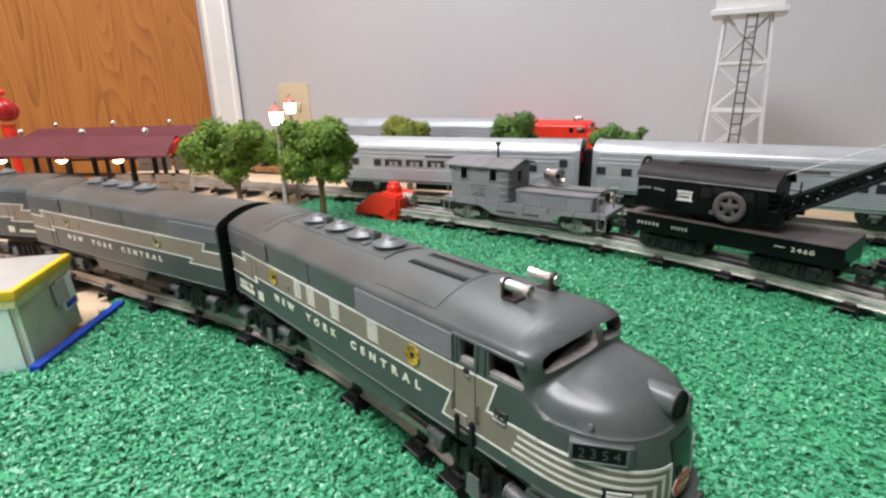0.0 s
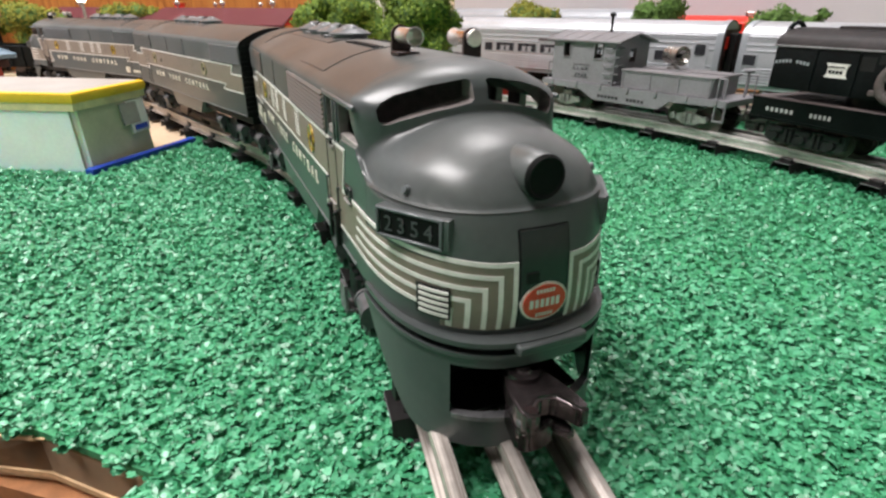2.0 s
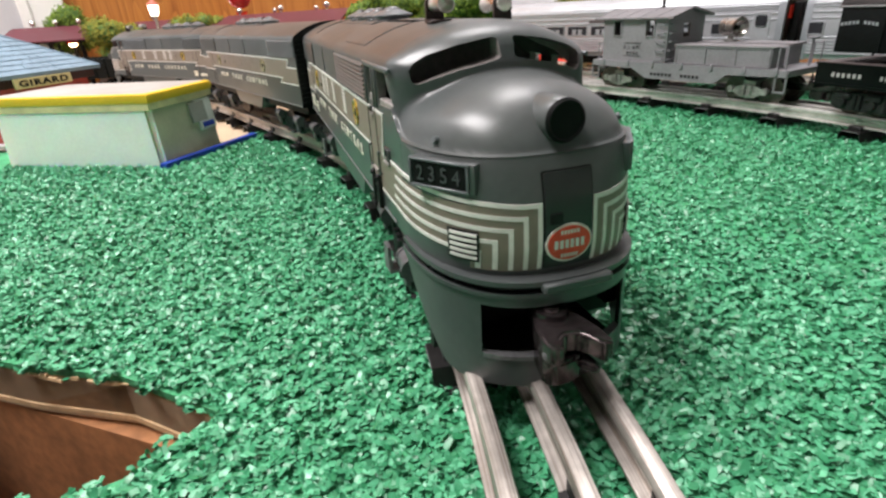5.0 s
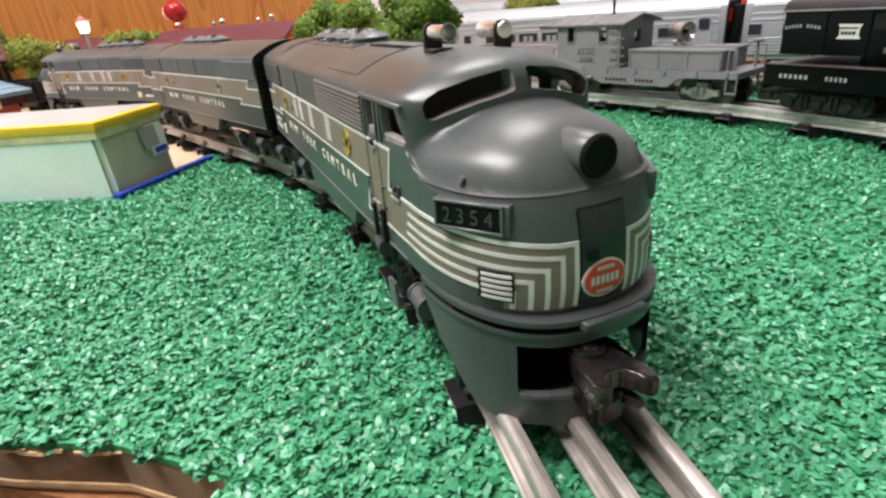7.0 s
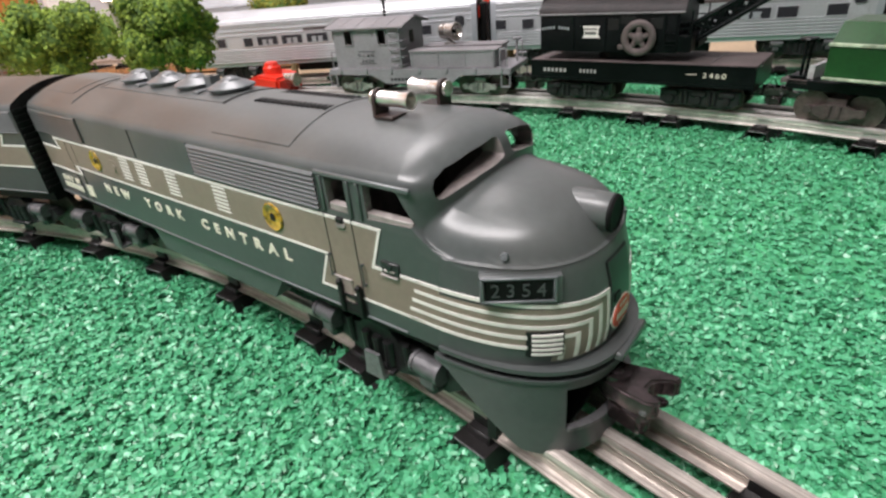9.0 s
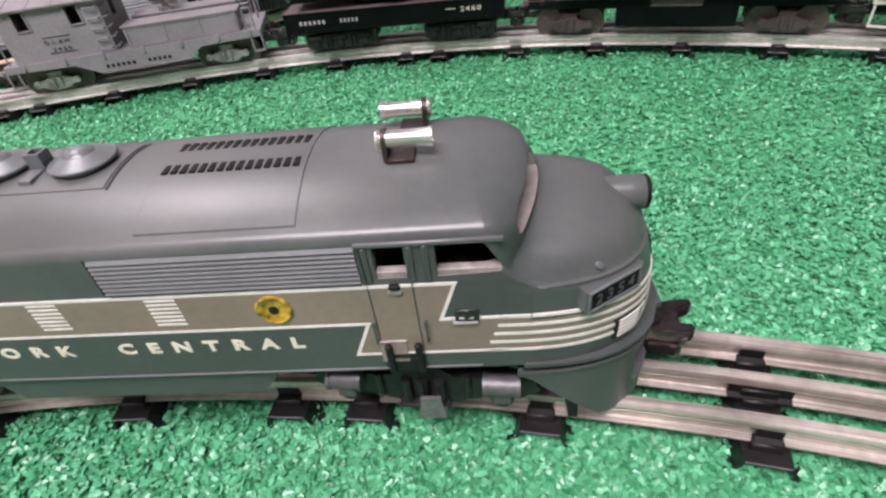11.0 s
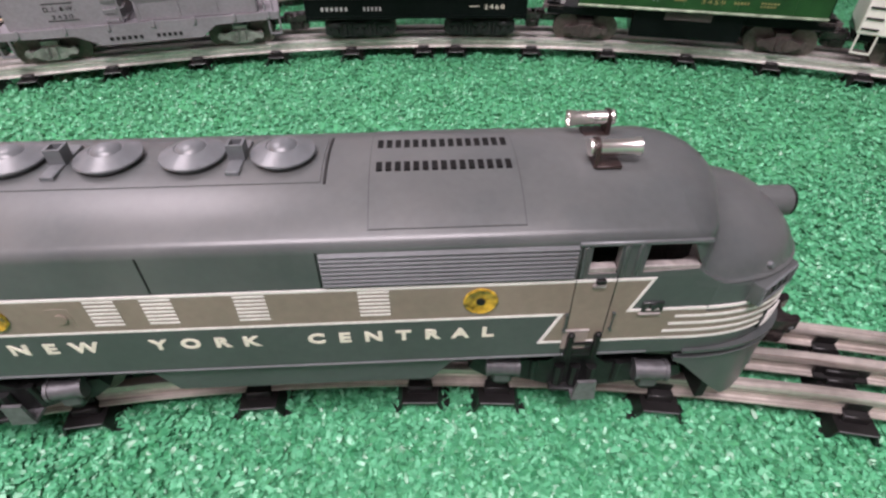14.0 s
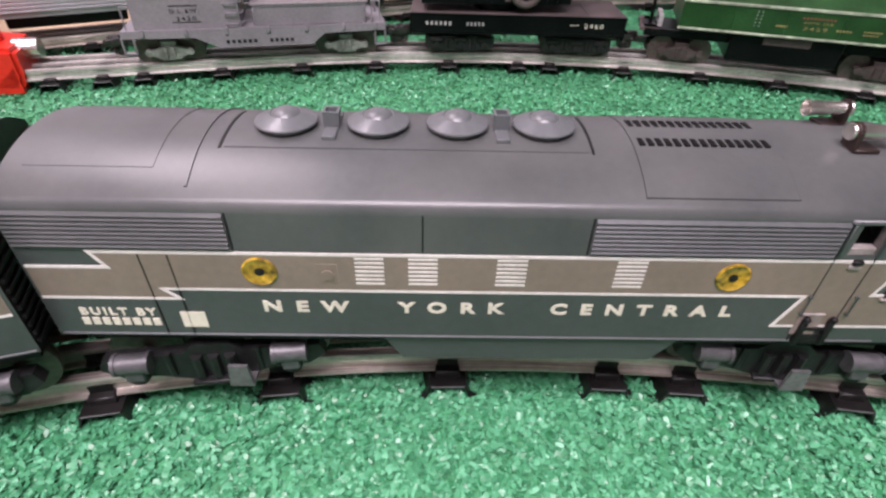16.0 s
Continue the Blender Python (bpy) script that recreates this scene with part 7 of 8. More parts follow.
# ---- trees ----
def clump_tree(m, label, trunk_h, blobs, leaf, seed, flake=0.0046, per=850, trunk_r=0.006):
    """A trunk with a crown of many foam flakes grouped in uneven clumps."""
    rng = np.random.default_rng(seed)
    t = thing("model_tree", m, label, "model tree")
    if trunk_h > 0:
        bm = bmesh.new()
        rod(bm, (0, 0, -0.003), (0.001, 0.001, trunk_h * 0.6), trunk_r, trunk_r * 0.75, n=10)
        rod(bm, (0.001, 0.001, trunk_h * 0.58), (0.002, 0, trunk_h + 0.02), trunk_r * 0.75, trunk_r * 0.5, n=10)
        for (x, y, z, r) in blobs[:4]:
            rod(bm, (0.001, 0, trunk_h * 0.8), (x * 0.7, y * 0.7, z - r * 0.2), trunk_r * 0.4, trunk_r * 0.15, n=6)
        part("trunk", bm, TRUNK, t, "brown plastic trunk")
    vs, n_all = [], 0
    for bx, by, bz, br in blobs:
        n = int(per * (br / 0.03) ** 2)
        d = rng.normal(size=(n, 3))
        d /= np.linalg.norm(d, axis=1)[:, None]
        ph = rng.uniform(0, 6.28, 6)
        lump = 1 + 0.16 * np.sin(5 * d[:, 0] + ph[0]) * np.sin(6 * d[:, 1] + ph[1]) + 0.12 * np.sin(11 * d[:, 2] + ph[2]) * np.sin(9 * d[:, 0] + ph[3])
        rad = br * lump * rng.uniform(0.80, 1.06, n)
        c = np.array([bx, by, bz]) + d * rad[:, None] * np.array([1, 1, 0.88])
        u = np.cross(d, rng.normal(size=(n, 3)))
        u /= np.linalg.norm(u, axis=1)[:, None]
        w = np.cross(d, u) + 0.5 * d * rng.normal(size=(n, 1))
        u = u + 0.5 * d * rng.normal(size=(n, 1))
        s = (flake * rng.uniform(0.5, 1.2, n))[:, None]
        top = c + d * s * rng.uniform(0.2, 0.7, (n, 1))
        q = np.stack([c - u * s * 0.5, c + w * s * 0.5, c + u * s * 0.5, c - w * s * 0.5, top], 1)
        vs.append(q.reshape(-1, 3))
        n_all += n
    v = np.concatenate(vs)
    k = np.arange(n_all) * 5
    faces = np.stack([np.stack([k + a, k + (a + 1) % 4, k + 4], 1) for a in range(4)], 1).reshape(-1)
    me = bpy.data.meshes.new("crown")
    me.vertices.add(len(v))
    me.vertices.foreach_set("co", v.astype(np.float32).ravel())
    me.loops.add(len(faces))
    me.loops.foreach_set("vertex_index", faces.astype(np.int32))
    me.polygons.add(len(faces) // 3)
    me.polygons.foreach_set("loop_start", np.arange(0, len(faces), 3, dtype=np.int32))
    me.update(calc_edges=True)
    me.materials.append(leaf)
    crown = new("crown", me)
    crown.parent = t
    # Solid dark core: its colour supplies the shade in gaps between flakes.
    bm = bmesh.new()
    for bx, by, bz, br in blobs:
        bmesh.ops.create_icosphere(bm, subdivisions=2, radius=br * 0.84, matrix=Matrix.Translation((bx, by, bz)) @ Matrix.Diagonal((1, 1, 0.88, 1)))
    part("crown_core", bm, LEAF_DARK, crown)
    return t


def crown_blobs(seed, rx, rz, zc, count, size):
    rng = random.Random(seed)
    out = [(0, 0, zc, rx * 0.72)]
    for i in range(count):
        a = 2 * math.pi * i / count + rng.uniform(-0.3, 0.3)
        h = rng.uniform(-0.75, 0.8)
        k = rx * 0.68 * math.sqrt(max(0.15, 1 - h * h))
        out.append((k * math.cos(a), k * math.sin(a), zc + h * rz * 0.75, size * rng.uniform(0.75, 1.15)))
    return out


def lobes(table, ahead, seed):
    """Crown lobes given across and up, spread at random in depth along the bearing ahead."""
    rng = random.Random(seed)
    out = []
    for across, up, r in table:
        d = rng.uniform(-0.35, 0.35) * r
        out.append((across * math.sin(ahead) + d * math.cos(ahead), -across * math.cos(ahead) + d * math.sin(ahead), up, r))
        for k in range(3):
            a = rng.uniform(0, 6.28)
            out.append((across * math.sin(ahead) + r * 0.62 * math.cos(a), -across * math.cos(ahead) + r * 0.62 * math.sin(a), up + r * rng.uniform(-0.5, 0.6), r * rng.uniform(0.42, 0.58)))
    return out


clump_tree(pose(-0.445, 0.209, 0), "bushy green foam tree with a lobed crown on a brown trunk", 0.050, lobes([(0.000, 0.100, 0.032), (-0.021, 0.120, 0.024), (0.018, 0.124, 0.026), (-0.024, 0.084, 0.026), (0.020, 0.082, 0.028), (-0.002, 0.124, 0.020), (-0.030, 0.100, 0.020), (0.030, 0.104, 0.022)], radians(151), 2), LEAF_GREEN, 11)
clump_tree(pose(-0.582, 0.143, 0), "wide green foam tree with a lobed crown on a brown trunk", 0.046, lobes([(-0.040, 0.092, 0.030), (-0.024, 0.126, 0.024), (-0.002, 0.074, 0.027), (0.006, 0.108, 0.032), (0.046, 0.100, 0.028), (-0.046, 0.108, 0.022), (0.028, 0.124, 0.020)], radians(159), 5), LEAF_GREEN, 12)
clump_tree(pose(-0.640, 0.245, 0), "low green foam tree behind the lamp", 0.040, crown_blobs(6, 0.038, 0.034, 0.096, 6, 0.022), LEAF_GREEN, 13)
clump_tree(pose(-0.564, 0.4645, 0.0), "olive foam bush between the tracks and the wall", 0.060, crown_blobs(7, 0.036, 0.036, 0.104, 7, 0.021), LEAF_OLIVE, 14)
clump_tree(pose(-0.391, 0.571, 0.0), "green foam bush between the tracks and the wall", 0.060, crown_blobs(8, 0.040, 0.034, 0.104, 6, 0.024), LEAF_DARK, 15)
clump_tree(pose(-0.206, 0.572, 0.0), "low green foam bush with a sprig at one side", 0.060, [(-0.018, -0.006, 0.104, 0.016), (0.0, 0, 0.109, 0.018), (0.018, 0.006, 0.105, 0.014), (0.034, 0.010, 0.105, 0.010), (0.042, 0.013, 0.116, 0.007)], LEAF_DARK, 16)

clump_tree(pose(-0.950, -0.310, 0.0), "bright olive foam bush by the rear unit", 0.040, crown_blobs(21, 0.042, 0.042, 0.092, 8, 0.026), LEAF_OLIVE, 21)
clump_tree(pose(-0.900, -0.160, 0.0), "low olive foam bush before the station", 0.070, [(-0.004, 0.034, 0.108, 0.015), (0, 0.012, 0.112, 0.017), (0, -0.012, 0.110, 0.018), (0, -0.034, 0.108, 0.016)], LEAF_OLIVE, 22)
clump_tree(pose(-1.040, -0.4043, 0.0), "green foam tree behind the dark platform roof", 0.060, crown_blobs(23, 0.036, 0.040, 0.112, 8, 0.024), LEAF_GREEN, 23)


# ---- lamps, tower, station, box ----
def street_lamp(m, h, label):
    t = thing("street_lamp", m, label, "model lamp", group="model street lamps")
    part("post", lathe(bmesh.new(), [(0.0075, 0.0), (0.0075, 0.004), (0.0045, 0.010), (0.0032, 0.03), (0.0026, h - 0.03), (0.0048, h - 0.027), (0.0048, h - 0.024)], 14), LAMP_POST, t, "grey metal post")
    globe = part("globe", lathe(bmesh.new(), [(0.0050, h - 0.025), (0.0074, h - 0.0235), (0.0092, h - 0.012), (0.0098, h - 0.007)], 6), BULB, t, "lit milky six-sided lantern", smooth=False)
    for i in range(6):
        a = 2 * math.pi * i / 6
        part("lantern_bar", rod(bmesh.new(), (0.0076 * math.cos(a), 0.0076 * math.sin(a), h - 0.0235), (0.0100 * math.cos(a), 0.0100 * math.sin(a), h - 0.007), 0.0004, n=5), CAP_PINK, globe)
    part("cap", lathe(bmesh.new(), [(0.0108, h - 0.0075), (0.0110, h - 0.006), (0.0088, h - 0.0035), (0.0050, h - 0.0015), (0.0038, h + 0.001), (0.0014, h + 0.0025), (0.0010, h + 0.007)], 18), CAP_PINK, t, "rosy metal cap with a finial")
    return t


street_lamp(pose(-0.500, 0.180, 0), 0.163, "lit model street lamp with a grey post")
street_lamp(pose(-0.640, 0.272, 0), 0.170, "lit model street lamp behind the trees")
street_lamp(pose(-0.930, -0.2336, 0), 0.1530, "lit model street lamp beyond the rear unit")


def water_tower():
    t = thing("floodlight_tower", pose(-0.086, 0.712, 0, 0, 0, 20) @ Matrix.Diagonal((0.84, 0.95, 1.0, 1)), "white metal lattice tower with a black ladder", "model tower")
    h = 0.275
    for sx in (-1, 1):
        for sy in (-1, 1):
            part("leg", rod(bmesh.new(), (sx * 0.050, sy * 0.038, 0), (sx * 0.034, sy * 0.026, h), 0.0034, n=4), WHITE_TOWER, t)
    for i in range(4):
        z0, z1 = 0.075 + i * 0.066, 0.075 + (i + 1) * 0.066
        w = lambda z: 0.050 - 0.016 * z / h
        for sy in (-1, 1):
            bm = rod(bmesh.new(), (-w(z0), sy * w(z0) * 0.76, z0), (w(z0), sy * w(z0) * 0.76, z0), 0.0026, n=6)
            part("girt", bm, WHITE_TOWER, t)
            if z1 < h + 0.01:
                bm = rod(bmesh.new(), (-w(z0), sy * w(z0) * 0.76, z0), (w(z1), sy * w(z1) * 0.76, z1), 0.0015, n=5)
                rod(bm, (w(z0), sy * w(z0) * 0.76, z0), (-w(z1), sy * w(z1) * 0.76, z1), 0.0015, n=5)
                part("brace", bm, WHITE_TOWER, t)
        for sx in (-1, 1):
            part("girt", rod(bmesh.new(), (sx * w(z0), -w(z0) * 0.76, z0), (sx * w(z0), w(z0) * 0.76, z0), 0.0020, n=6), WHITE_TOWER, t)
    part("platform", box(bmesh.new(), -0.056, 0.056, -0.042, 0.042, h - 0.004, h + 0.004, 0.001), WHITE_TOWER, t)
    part("platform_rim", box(bmesh.new(), -0.050, 0.050, -0.036, 0.036, h + 0.004, h + 0.020, 0.001), WHITE_TOWER, t)
    bm = bmesh.new()
    for s in (-1, 1):
        rod(bm, (0.002 + s * 0.0075, -0.050, 0), (0.006 + s * 0.0075, -0.034, h), 0.0011, n=6)
    for i in range(19):
        z = 0.008 + i * 0.0145
        k = z / h
        rod(bm, (0.002 + 0.004 * k - 0.0075, -0.050 + 0.016 * k, z), (0.002 + 0.004 * k + 0.0075, -0.050 + 0.016 * k, z), 0.0008, n=5)
    part("ladder", bm, BLACK, t, "black wire ladder")
    bm = bmesh.new()
    for d in (0.0, 0.004):
        rod(bm, (-0.058 - d, -0.03, 0.0), (-0.034 - d * 0.3, -0.026, h), 0.0006, n=5)
    part("wire", bm, LAMP_POST, t, "thin grey wires")
    for x in (-0.03, 0.03):
        part("lamp_head", lathe(bmesh.new(), [(0.004, 0), (0.012, 0.010), (0.014, 0.022), (0.010, 0.024)], 16, Matrix.Translation((x, 0, h + 0.022))), WHITE_TOWER, t)
    return t


water_tower()


def platform_station(m, label, half, lit, count=3):
    """An open station platform: a low gabled roof on posts with hanging lamps and round finials."""
    t = thing("station_platform", m, label, "model station")
    part("base", box(bmesh.new(), -half, half, -0.042, 0.042, 0.0, 0.010, 0.001), PLATE, t, "cream platform base")
    for s in (-1, 1):
        bm = loft(bmesh.new(), [[(x, 0, 0.1200), (x + d, s * 0.060, 0.0965), (x + d, s * 0.060, 0.0940), (x, 0, 0.1170)] for x, d in ((-half + 0.02, -0.02), (half - 0.02, 0.02))])
        part("roof_slope", bm, MAROON, t, "maroon plastic roof", smooth=False)
    part("roof_end", prism(bmesh.new(), [(-0.057, 0.0955), (0.057, 0.0955), (0.0, 0.1170)], half - 0.016, half - 0.013, "x"), RED_PAINT, t, smooth=False)
    part("roof_end", prism(bmesh.new(), [(-0.057, 0.0955), (0.057, 0.0955), (0.0, 0.1170)], -half + 0.013, -half + 0.016, "x"), DARK_MAROON, t, smooth=False)
    n = count
    for i in range(n):
        x = -half + 0.042 + (2 * half - 0.124) * i / (n - 1)
        for y in (-0.026, 0.026):
            bm = rod(bmesh.new(), (x, y, 0.008), (x, y, 0.1050), 0.0042, n=8)
            part("post", bm, BLACK, t, "dark post")
            bm = bmesh.new()
            for d in (-1, 1):
                rod(bm, (x, y, 0.0900), (x + d * 0.028, y, 0.0985), 0.0018, n=6)
            part("knee_brace", bm, BLACK, t)
        for y, z in ((0.0, 0.1185),):
            f = part("roof_finial", rod(bmesh.new(), (x + 0.012, y, z - 0.001), (x + 0.012, y, z + 0.005), 0.0014, n=8), CHROME, t)
            part("finial_ball", ball(bmesh.new(), (x + 0.012, y, z + 0.0085), 0.0050, 14), CHROME, f, "bright round ball")
    for x in lit:
        lamp = part("hanging_lamp", lathe(bmesh.new(), [(0.003, 0.1000), (0.0045, 0.0965), (0.0110, 0.0900), (0.0112, 0.0890)], 18, Matrix.Translation((x, -0.040, 0))), RED_PAINT, t, "red lamp shade")
        part("bulb", ball(bmesh.new(), (x, -0.040, 0.0880), 0.0072, 14, 0.75), BULB_HOT, lamp, "lit warm bulb")
    for i in range(4):
        x = half - 0.155 + i * 0.036
        b = part("notice_board", box(bmesh.new(), x, x + 0.029, 0.0215, 0.0240, 0.0280, 0.0560, 0.0005), WHITE_TOWER, t, "white notice board")
        part("notice_marking", box(bmesh.new(), x + 0.006, x + 0.023, 0.0208, 0.0216, 0.0410, 0.0435), mat("pink_print", (0.62, 0.30, 0.28), 0.6), b, smooth=False)
    part("bench_rail", box(bmesh.new(), -half + 0.03, half - 0.03, 0.0240, 0.0270, 0.0520, 0.0570), DARK_MAROON, t)
    return t


platform_station(pose(-0.7915, -0.006, 0.0, 0, 0, 40.2), "maroon-roofed station platform with lit hanging lamps", 0.172, (-0.125, -0.018, 0.078))
platform_station(pose(-1.000, 0.080, 0.0, 0, 0, 52), "second maroon-roofed station platform before the door", 0.170, ())
platform_station(pose(-1.020, -0.2428, 0.0, 0, 0, 90), "short maroon-roofed station platform behind the street lamp", 0.0614, (), 2)
platform_station(pose(-1.000, -0.4104, 0.0, 0, 0, 90), "dark maroon-roofed station platform beyond the rear unit", 0.1004, (0.020,), 3)

# red signal head in front of the door
sig = thing("red_water_bag", pose(-1.130, -0.0814, -0.0125), "glossy red rounded bowl on a short red stem", "red ornament")
part("stem", lathe(bmesh.new(), [(0.016, 0.0), (0.016, 0.004), (0.008, 0.02), (0.007, 0.110), (0.012, 0.125), (0.010, 0.135), (0.014, 0.142)], 20), RED_PAINT, sig)
part("bowl", ball(bmesh.new(), (0, 0, 0.170), 0.0225, 28, 1.0), RED_DEEP, sig, "glossy deep red ball")
part("bowl_flange", lathe(bmesh.new(), [(0.0215, -0.0016), (0.0245, -0.0012), (0.0245, 0.0012), (0.0215, 0.0016)], 28, Matrix.Translation((0, 0, 0.170)) @ Matrix.Rotation(radians(62), 4, "Y")), RED_DEEP, sig, "raised rim round the ball")
part("knob", lathe(bmesh.new(), [(0.006, 0.196), (0.006, 0.201), (0.009, 0.203), (0.004, 0.208)], 14), RED_PAINT, sig)

# ---- plastic tub ----
def plastic_tub():
    a, b, c = Vector((-0.2185, -0.1550, 0)), Vector((-0.2955, -0.1110, 0)), Vector((-0.3020, -0.3000, 0))
    u, w = (b - a), (c - a)
    t = thing("plastic_tub", Matrix.Translation(a), "milky plastic tub with a yellow rim and blue tape", "plastic box")
    h = 0.0585

    def quad(z, k):
        cen = (u + w) / 2
        pts = [Vector((0, 0, 0)), u, u + w, w]
        return [cen + (p - cen) * k + Vector((0, 0, z)) for p in pts]

    bm = loft(bmesh.new(), [[tuple(p) for p in quad(z, k)] for z, k in ((0.0, 0.985), (0.006, 0.98), (h - 0.010, 0.955), (h - 0.0095, 0.970), (h - 0.003, 0.970))], caps=True)
    bmesh.ops.bevel(bm, geom=[e for e in bm.edges if abs(e.verts[0].co.z - e.verts[1].co.z) > 0.004], offset=0.004, segments=3, affect="EDGES")
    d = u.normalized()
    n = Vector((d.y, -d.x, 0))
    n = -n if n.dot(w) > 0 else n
    # The short side's shade comes from its own darker material.
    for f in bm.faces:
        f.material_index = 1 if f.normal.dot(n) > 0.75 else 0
    part("tub_body", bm, (BOX_PLASTIC, BOX_SHADED_SIDE), t)
    bm = loft(bmesh.new(), [[tuple(p) for p in quad(z, k)] for z, k in ((h - 0.0055, 0.985), (h - 0.001, 1.0), (h + 0.0014, 0.99), (h + 0.0024, 0.955))], caps=False)
    part("yellow_rim", bm, BOX_YELLOW, t, "yellow rim tape")
    bm = loft(bmesh.new(), [[tuple(p) for p in quad(z, k)] for z, k in ((h - 0.003, 0.940), (h + 0.0018, 0.945), (h + 0.0028, 0.90))], caps=True)
    part("tub_top", bm, BOX_TOP, t, "dusty off-white top")
    bm = loft(bmesh.new(), [[tuple(p) for p in quad(z, k)] for z, k in ((h - 0.0112, 0.974), (h - 0.0056, 0.978))], caps=False)
    part("stained_lip", bm, BOX_LIP, t, "yellow-stained lip under the rim")
    bm = bmesh.new()
    end = Vector((-0.3080, -0.0825, 0)) - a
    side = Vector((end.y, -end.x, 0)).normalized()
    side = -side if side.dot(n) < 0 else side
    base = [d * -0.004 - side * 0.002, end - side * 0.002, end + side * 0.0045, d * -0.004 + side * 0.0055]
    loft(bm, [[(p.x, p.y, 0.0) for p in base], [(p.x, p.y, 0.0045) for p in base]])
    part("blue_tape", bm, BOX_BLUE, t, "blue tape along the foot", smooth=False)
    # handle slot on the short side
    bm = bmesh.new()
    lo, hi = quad(0.019, 0.975), quad(0.046, 0.945)
    p = [lo[0].lerp(lo[1], 0.68), lo[0].lerp(lo[1], 0.95), hi[0].lerp(hi[1], 0.97), hi[0].lerp(hi[1], 0.68)]
    loft(bm, [[tuple(q + n * 0.002) for q in p], [tuple(q - n * 0.001) for q in p]])
    slot = part("label_slot", bm, TRIM, t, "white framed slot", smooth=False)
    p3 = [p[0].lerp(p[1], a).lerp(p[3].lerp(p[2], a), b) for a, b in ((-0.35, 0.30), (0.55, 0.30), (0.55, 0.95), (-0.35, 0.95))]
    part("slot_opening", loft(bmesh.new(), [[tuple(q + n * 0.0023) for q in p3], [tuple(q + n * 0.0005) for q in p3]]), BOX_TOP, slot, "opening with the pale board behind it", smooth=False)
    p2 = [p[0].lerp(p[1], a).lerp(p[3].lerp(p[2], a), b) for a, b in ((0.15, 0.08), (0.85, 0.08), (0.85, 0.24), (0.15, 0.24))]
    bm = loft(bmesh.new(), [[tuple(q + n * 0.0026) for q in p2], [tuple(q + n * 0.001) for q in p2]])
    part("blue_mark", bm, BOX_BLUE, slot, smooth=False)
    return t


plastic_tub()


def small_station():
    """The brick depot with a shingled slate-blue pyramid roof and a name board, partly behind the tub."""
    t = thing("toy_depot", pose(-0.4283, -0.2782, 0, 0, 0, 147.7), "red brick toy depot with a slate-blue shingled roof", "model building")
    w, dp, ov = 0.0647, 0.165, 0.011
    body = part("depot_wall", box(bmesh.new(), -w + ov, w - ov, ov, dp - ov, 0.004, 0.0680, 0.0008), BRICK_RED, t, "red brick walls")
    part("depot_base", box(bmesh.new(), -w + 0.004, w - 0.004, 0.004, dp - 0.004, 0.0, 0.0060, 0.0008), LAMP_POST, t, "grey plastic base")
    base = [(-w, 0, 0.0690), (w, 0, 0.0690), (w, dp, 0.0690), (-w, dp, 0.0690)]
    mid = [(x, y, 0.0722) for x, y, _ in base]
    top = [(-0.002, 0.062, 0.1120), (0.002, 0.062, 0.1120), (0.002, dp - 0.062, 0.1120), (-0.002, dp - 0.062, 0.1120)]
    roof = part("hip_roof", loft(bmesh.new(), [base, mid, top]), ROOF_BLUE, t, "slate-blue shingled roof", smooth=False)
    # shingle courses on the gable-side slope
    rng = random.Random(31)
    for row in range(9):
        k0, k1 = row / 9, (row + 1.25) / 9
        half0, half1 = w * (1 - k0), w * max(0.03, 1 - k1)
        n = max(1, int(half0 * 2 / 0.0105))
        for i in range(n):
            a0, a1 = -1 + 2 * (i + 0.03) / n, -1 + 2 * (i + 0.97) / n
            lift = 0.0005 + rng.uniform(0, 0.0003)
            q = [(half0 * a0, 0.062 * k0, 0.0722 + 0.0398 * k0), (half0 * a1, 0.062 * k0, 0.0722 + 0.0398 * k0), (half1 * a1, 0.062 * k1, 0.0722 + 0.0398 * k1), (half1 * a0, 0.062 * k1, 0.0722 + 0.0398 * k1)]
            if k1 > 1:
                continue
            bm = loft(bmesh.new(), [[(x, y - 0.0004, z - 0.0004) for x, y, z in q], [(q[0][0], q[0][1] - lift, q[0][2] + lift), (q[1][0], q[1][1] - lift, q[1][2] + lift), (q[2][0], q[2][1], q[2][2]), (q[3][0], q[3][1], q[3][2])]])
            part("shingle", bm, ROOF_BLUE, roof, smooth=False)
    for s in (-1, 1):
        part("hip_cap", rod(bmesh.new(), (s * w, 0, 0.0722), (s * 0.002, 0.062, 0.1122), 0.0014, n=6), ROOF_BLUE, roof)
    # Dark strips set in to paint the shade below the eaves.
    for y0 in (0.0115, 0.1535):
        part("eave_shade", box(bmesh.new(), -w + 0.004, w - 0.004, y0 - 0.004, y0 - 0.001, 0.0600, 0.0690), DARK_MAROON, t, smooth=False)
    sign = part("name_board", box(bmesh.new(), -0.0455, 0.0215, -0.0012, 0.0008, 0.0588, 0.0688, 0.0003), SIGN_GOLD, t, "cream name board with dark lettering")
    bm = fit_width(letters("GIRARD", 0.008, 0.0001, 1.15, bold=0.04), -0.0410, 0.0170, 0.0606, 0.0670)
    bmesh.ops.translate(bm, verts=bm.verts, vec=(0, -0.0014, 0))
    part("lettering", bm, BLACK, sign, "dark lettering", smooth=False)
    for j in range(15):
        for i in range(9):
            x0 = -w + ov + 0.0002 + (i - 0.5 * (j % 2)) * 0.0118
            x1 = min(x0 + 0.0112, w - ov - 0.0002)
            x0 = max(x0, -w + ov + 0.0002)
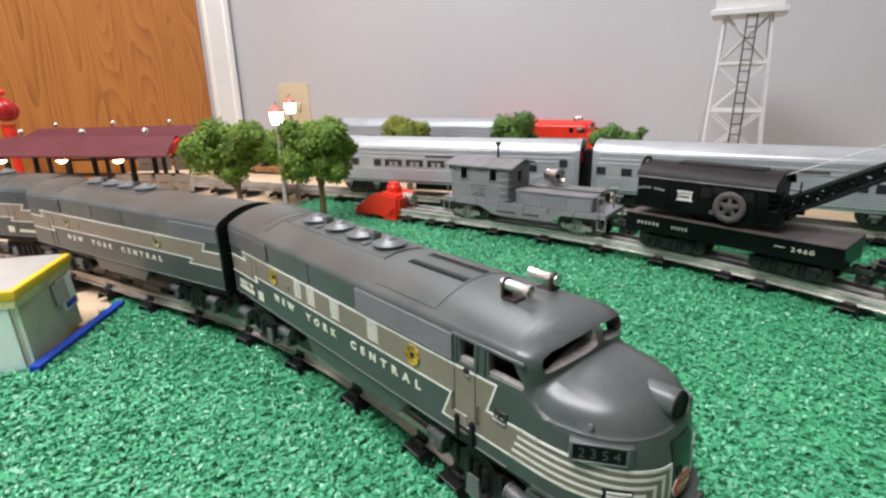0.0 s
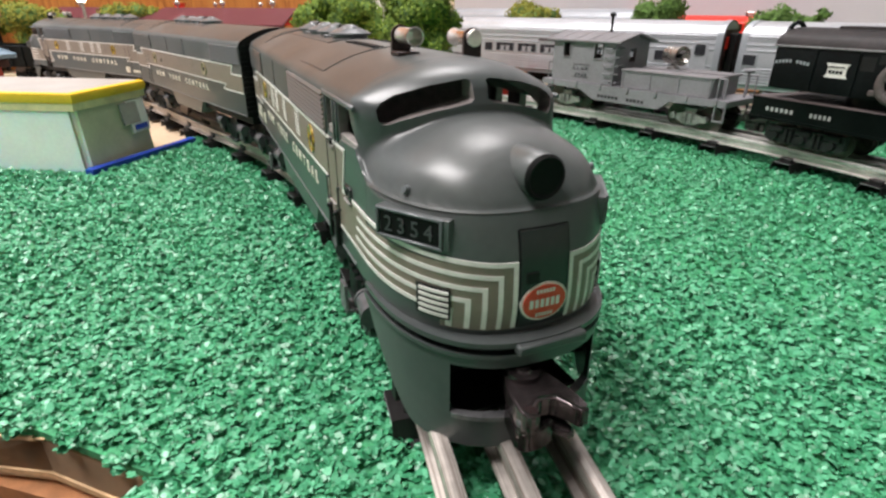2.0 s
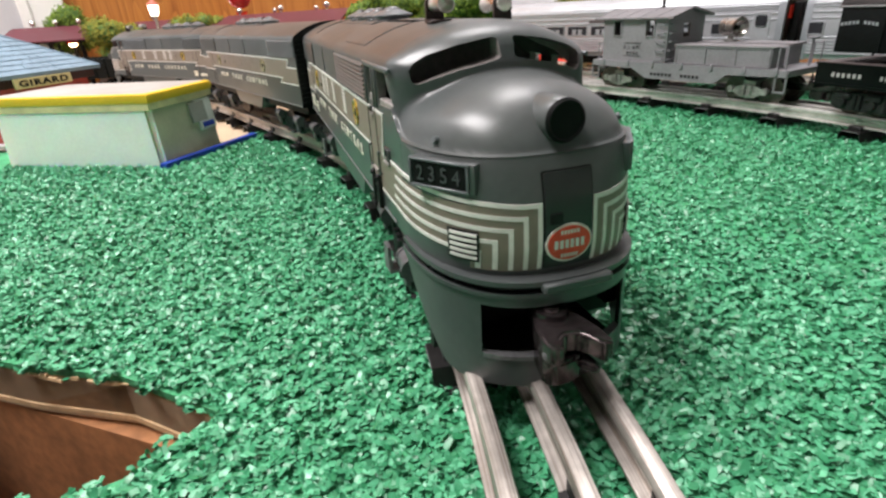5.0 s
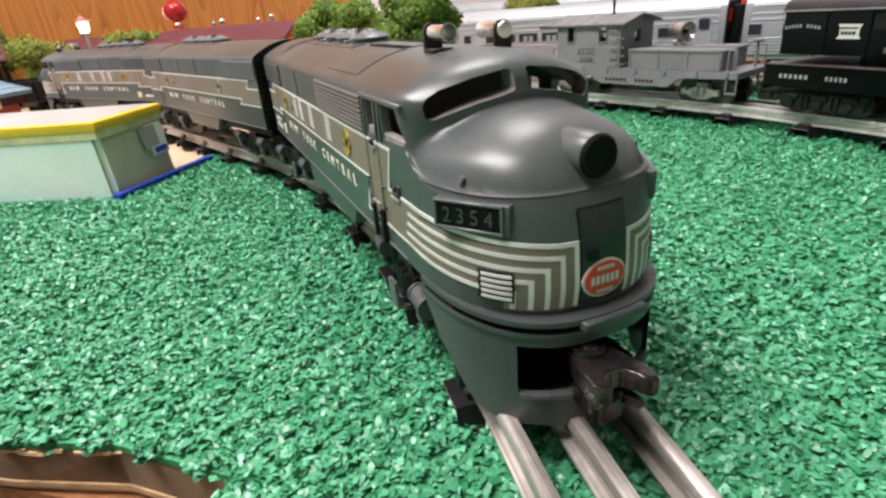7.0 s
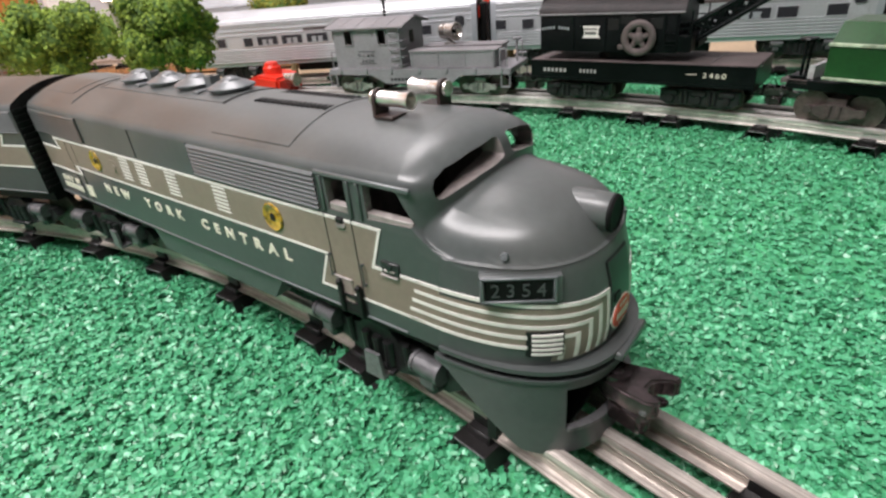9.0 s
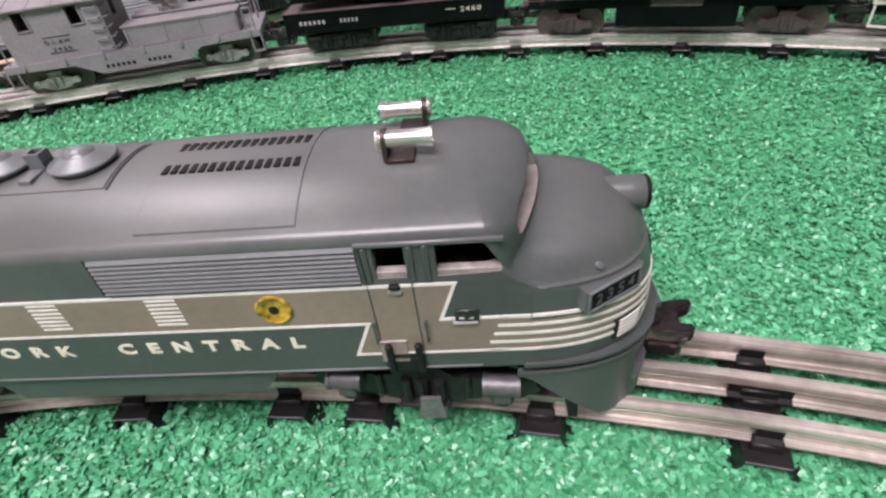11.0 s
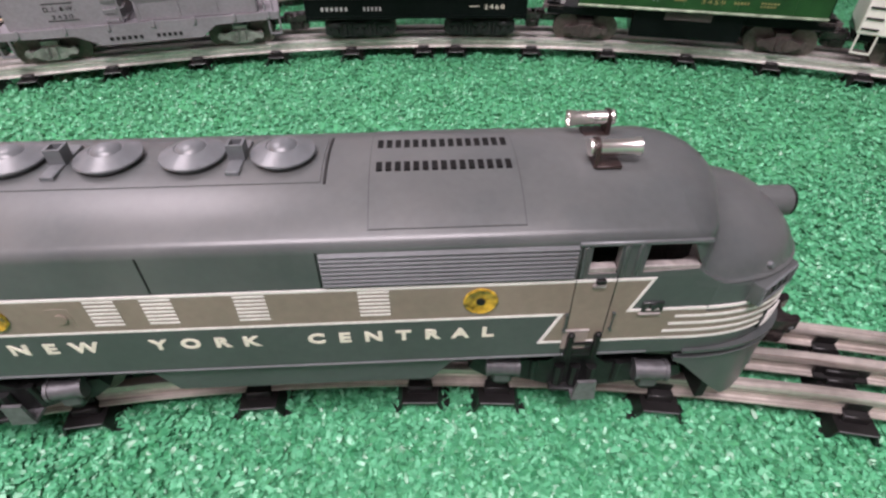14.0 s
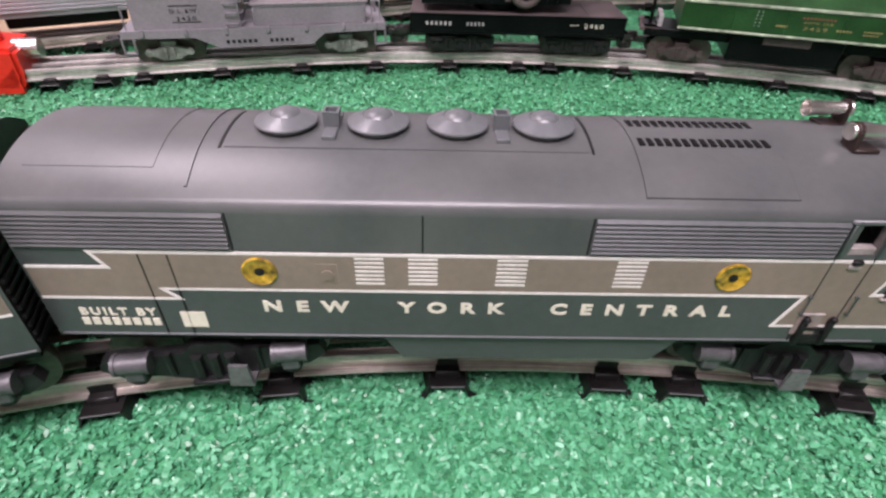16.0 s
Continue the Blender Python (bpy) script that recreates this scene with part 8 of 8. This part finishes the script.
            if x1 - x0 > 0.002:
                part("brick", box(bmesh.new(), x0, x1, ov - 0.0006, ov + 0.0002, 0.0072 + j * 0.0038, 0.0104 + j * 0.0038), BRICK_RED, body, smooth=False)
    for x in (-0.026, 0.026):
        win = part("window", box(bmesh.new(), x - 0.010, x + 0.010, ov - 0.0014, ov + 0.0006, 0.020, 0.046, 0.0004), TRIM, t, "white-framed window")
        part("pane", box(bmesh.new(), x - 0.008, x + 0.008, ov - 0.0018, ov, 0.022, 0.044), WINDOW_DARK, win, smooth=False)
    for y in (0.045, 0.12):
        for s in (-1, 1):
            xx = s * (w - ov)
            win = part("window", box(bmesh.new(), xx - 0.0012, xx + 0.0012, y - 0.012, y + 0.012, 0.020, 0.046, 0.0004), TRIM, t, "white-framed window")
            part("pane", box(bmesh.new(), xx - 0.0016, xx + 0.0016, y - 0.010, y + 0.010, 0.022, 0.044), WINDOW_DARK, win, smooth=False)
    part("chimney", box(bmesh.new(), -0.006, 0.006, 0.088, 0.102, 0.100, 0.145, 0.001), DARK_MAROON, t, "thin brown chimney")
    return t


small_station()


def gondola_car():
    c = thing("gondola_car", pose(-0.800, -0.345, 0, 0, 0, 62), "black toy gondola car on a far track", "rail car")
    bm = box(bmesh.new(), -0.095, 0.095, -0.030, 0.030, 0.0380, 0.0420, 0.0005)
    part("floor_pan", bm, BLACK_CAR, c)
    for s in (-1, 1):
        part("car_side", box(bmesh.new(), -0.095, 0.095, s * 0.0295 - 0.0010, s * 0.0295 + 0.0010, 0.0400, 0.0680, 0.0004), BLACK_CAR, c)
        for i in range(10):
            x = -0.090 + i * 0.020
            part("side_rib", box(bmesh.new(), x - 0.0012, x + 0.0012, s * 0.0312 - 0.0009, s * 0.0312 + 0.0009, 0.0400, 0.0672, 0.0003), BLACK_CAR, c)
        part("car_end", box(bmesh.new(), s * 0.0945 - 0.0010, s * 0.0945 + 0.0010, -0.029, 0.029, 0.0400, 0.0680, 0.0004), BLACK_CAR, c)
    freight_truck(c, -0.065, BLACK_CAR)
    freight_truck(c, 0.065, BLACK_CAR)
    return c


gondola_car()

# out-of-view ceiling panels that hold the lamps, the added fill included
for px, py, wide, long, watts in PANELS:
    f = thing("ceiling_light", pose(px, py, CEIL), "out-of-view white-framed flat ceiling light panel", "ceiling light")
    for x0, x1, y0, y1 in ((-wide / 2, wide / 2, -long / 2, -long / 2 + 0.03), (-wide / 2, wide / 2, long / 2 - 0.03, long / 2),
                           (-wide / 2, -wide / 2 + 0.03, -long / 2 + 0.03, long / 2 - 0.03), (wide / 2 - 0.03, wide / 2, -long / 2 + 0.03, long / 2 - 0.03)):
        part("frame", box(bmesh.new(), x0, x1, y0, y1, -0.016, 0.0, 0.002), WALL, f, smooth=False)
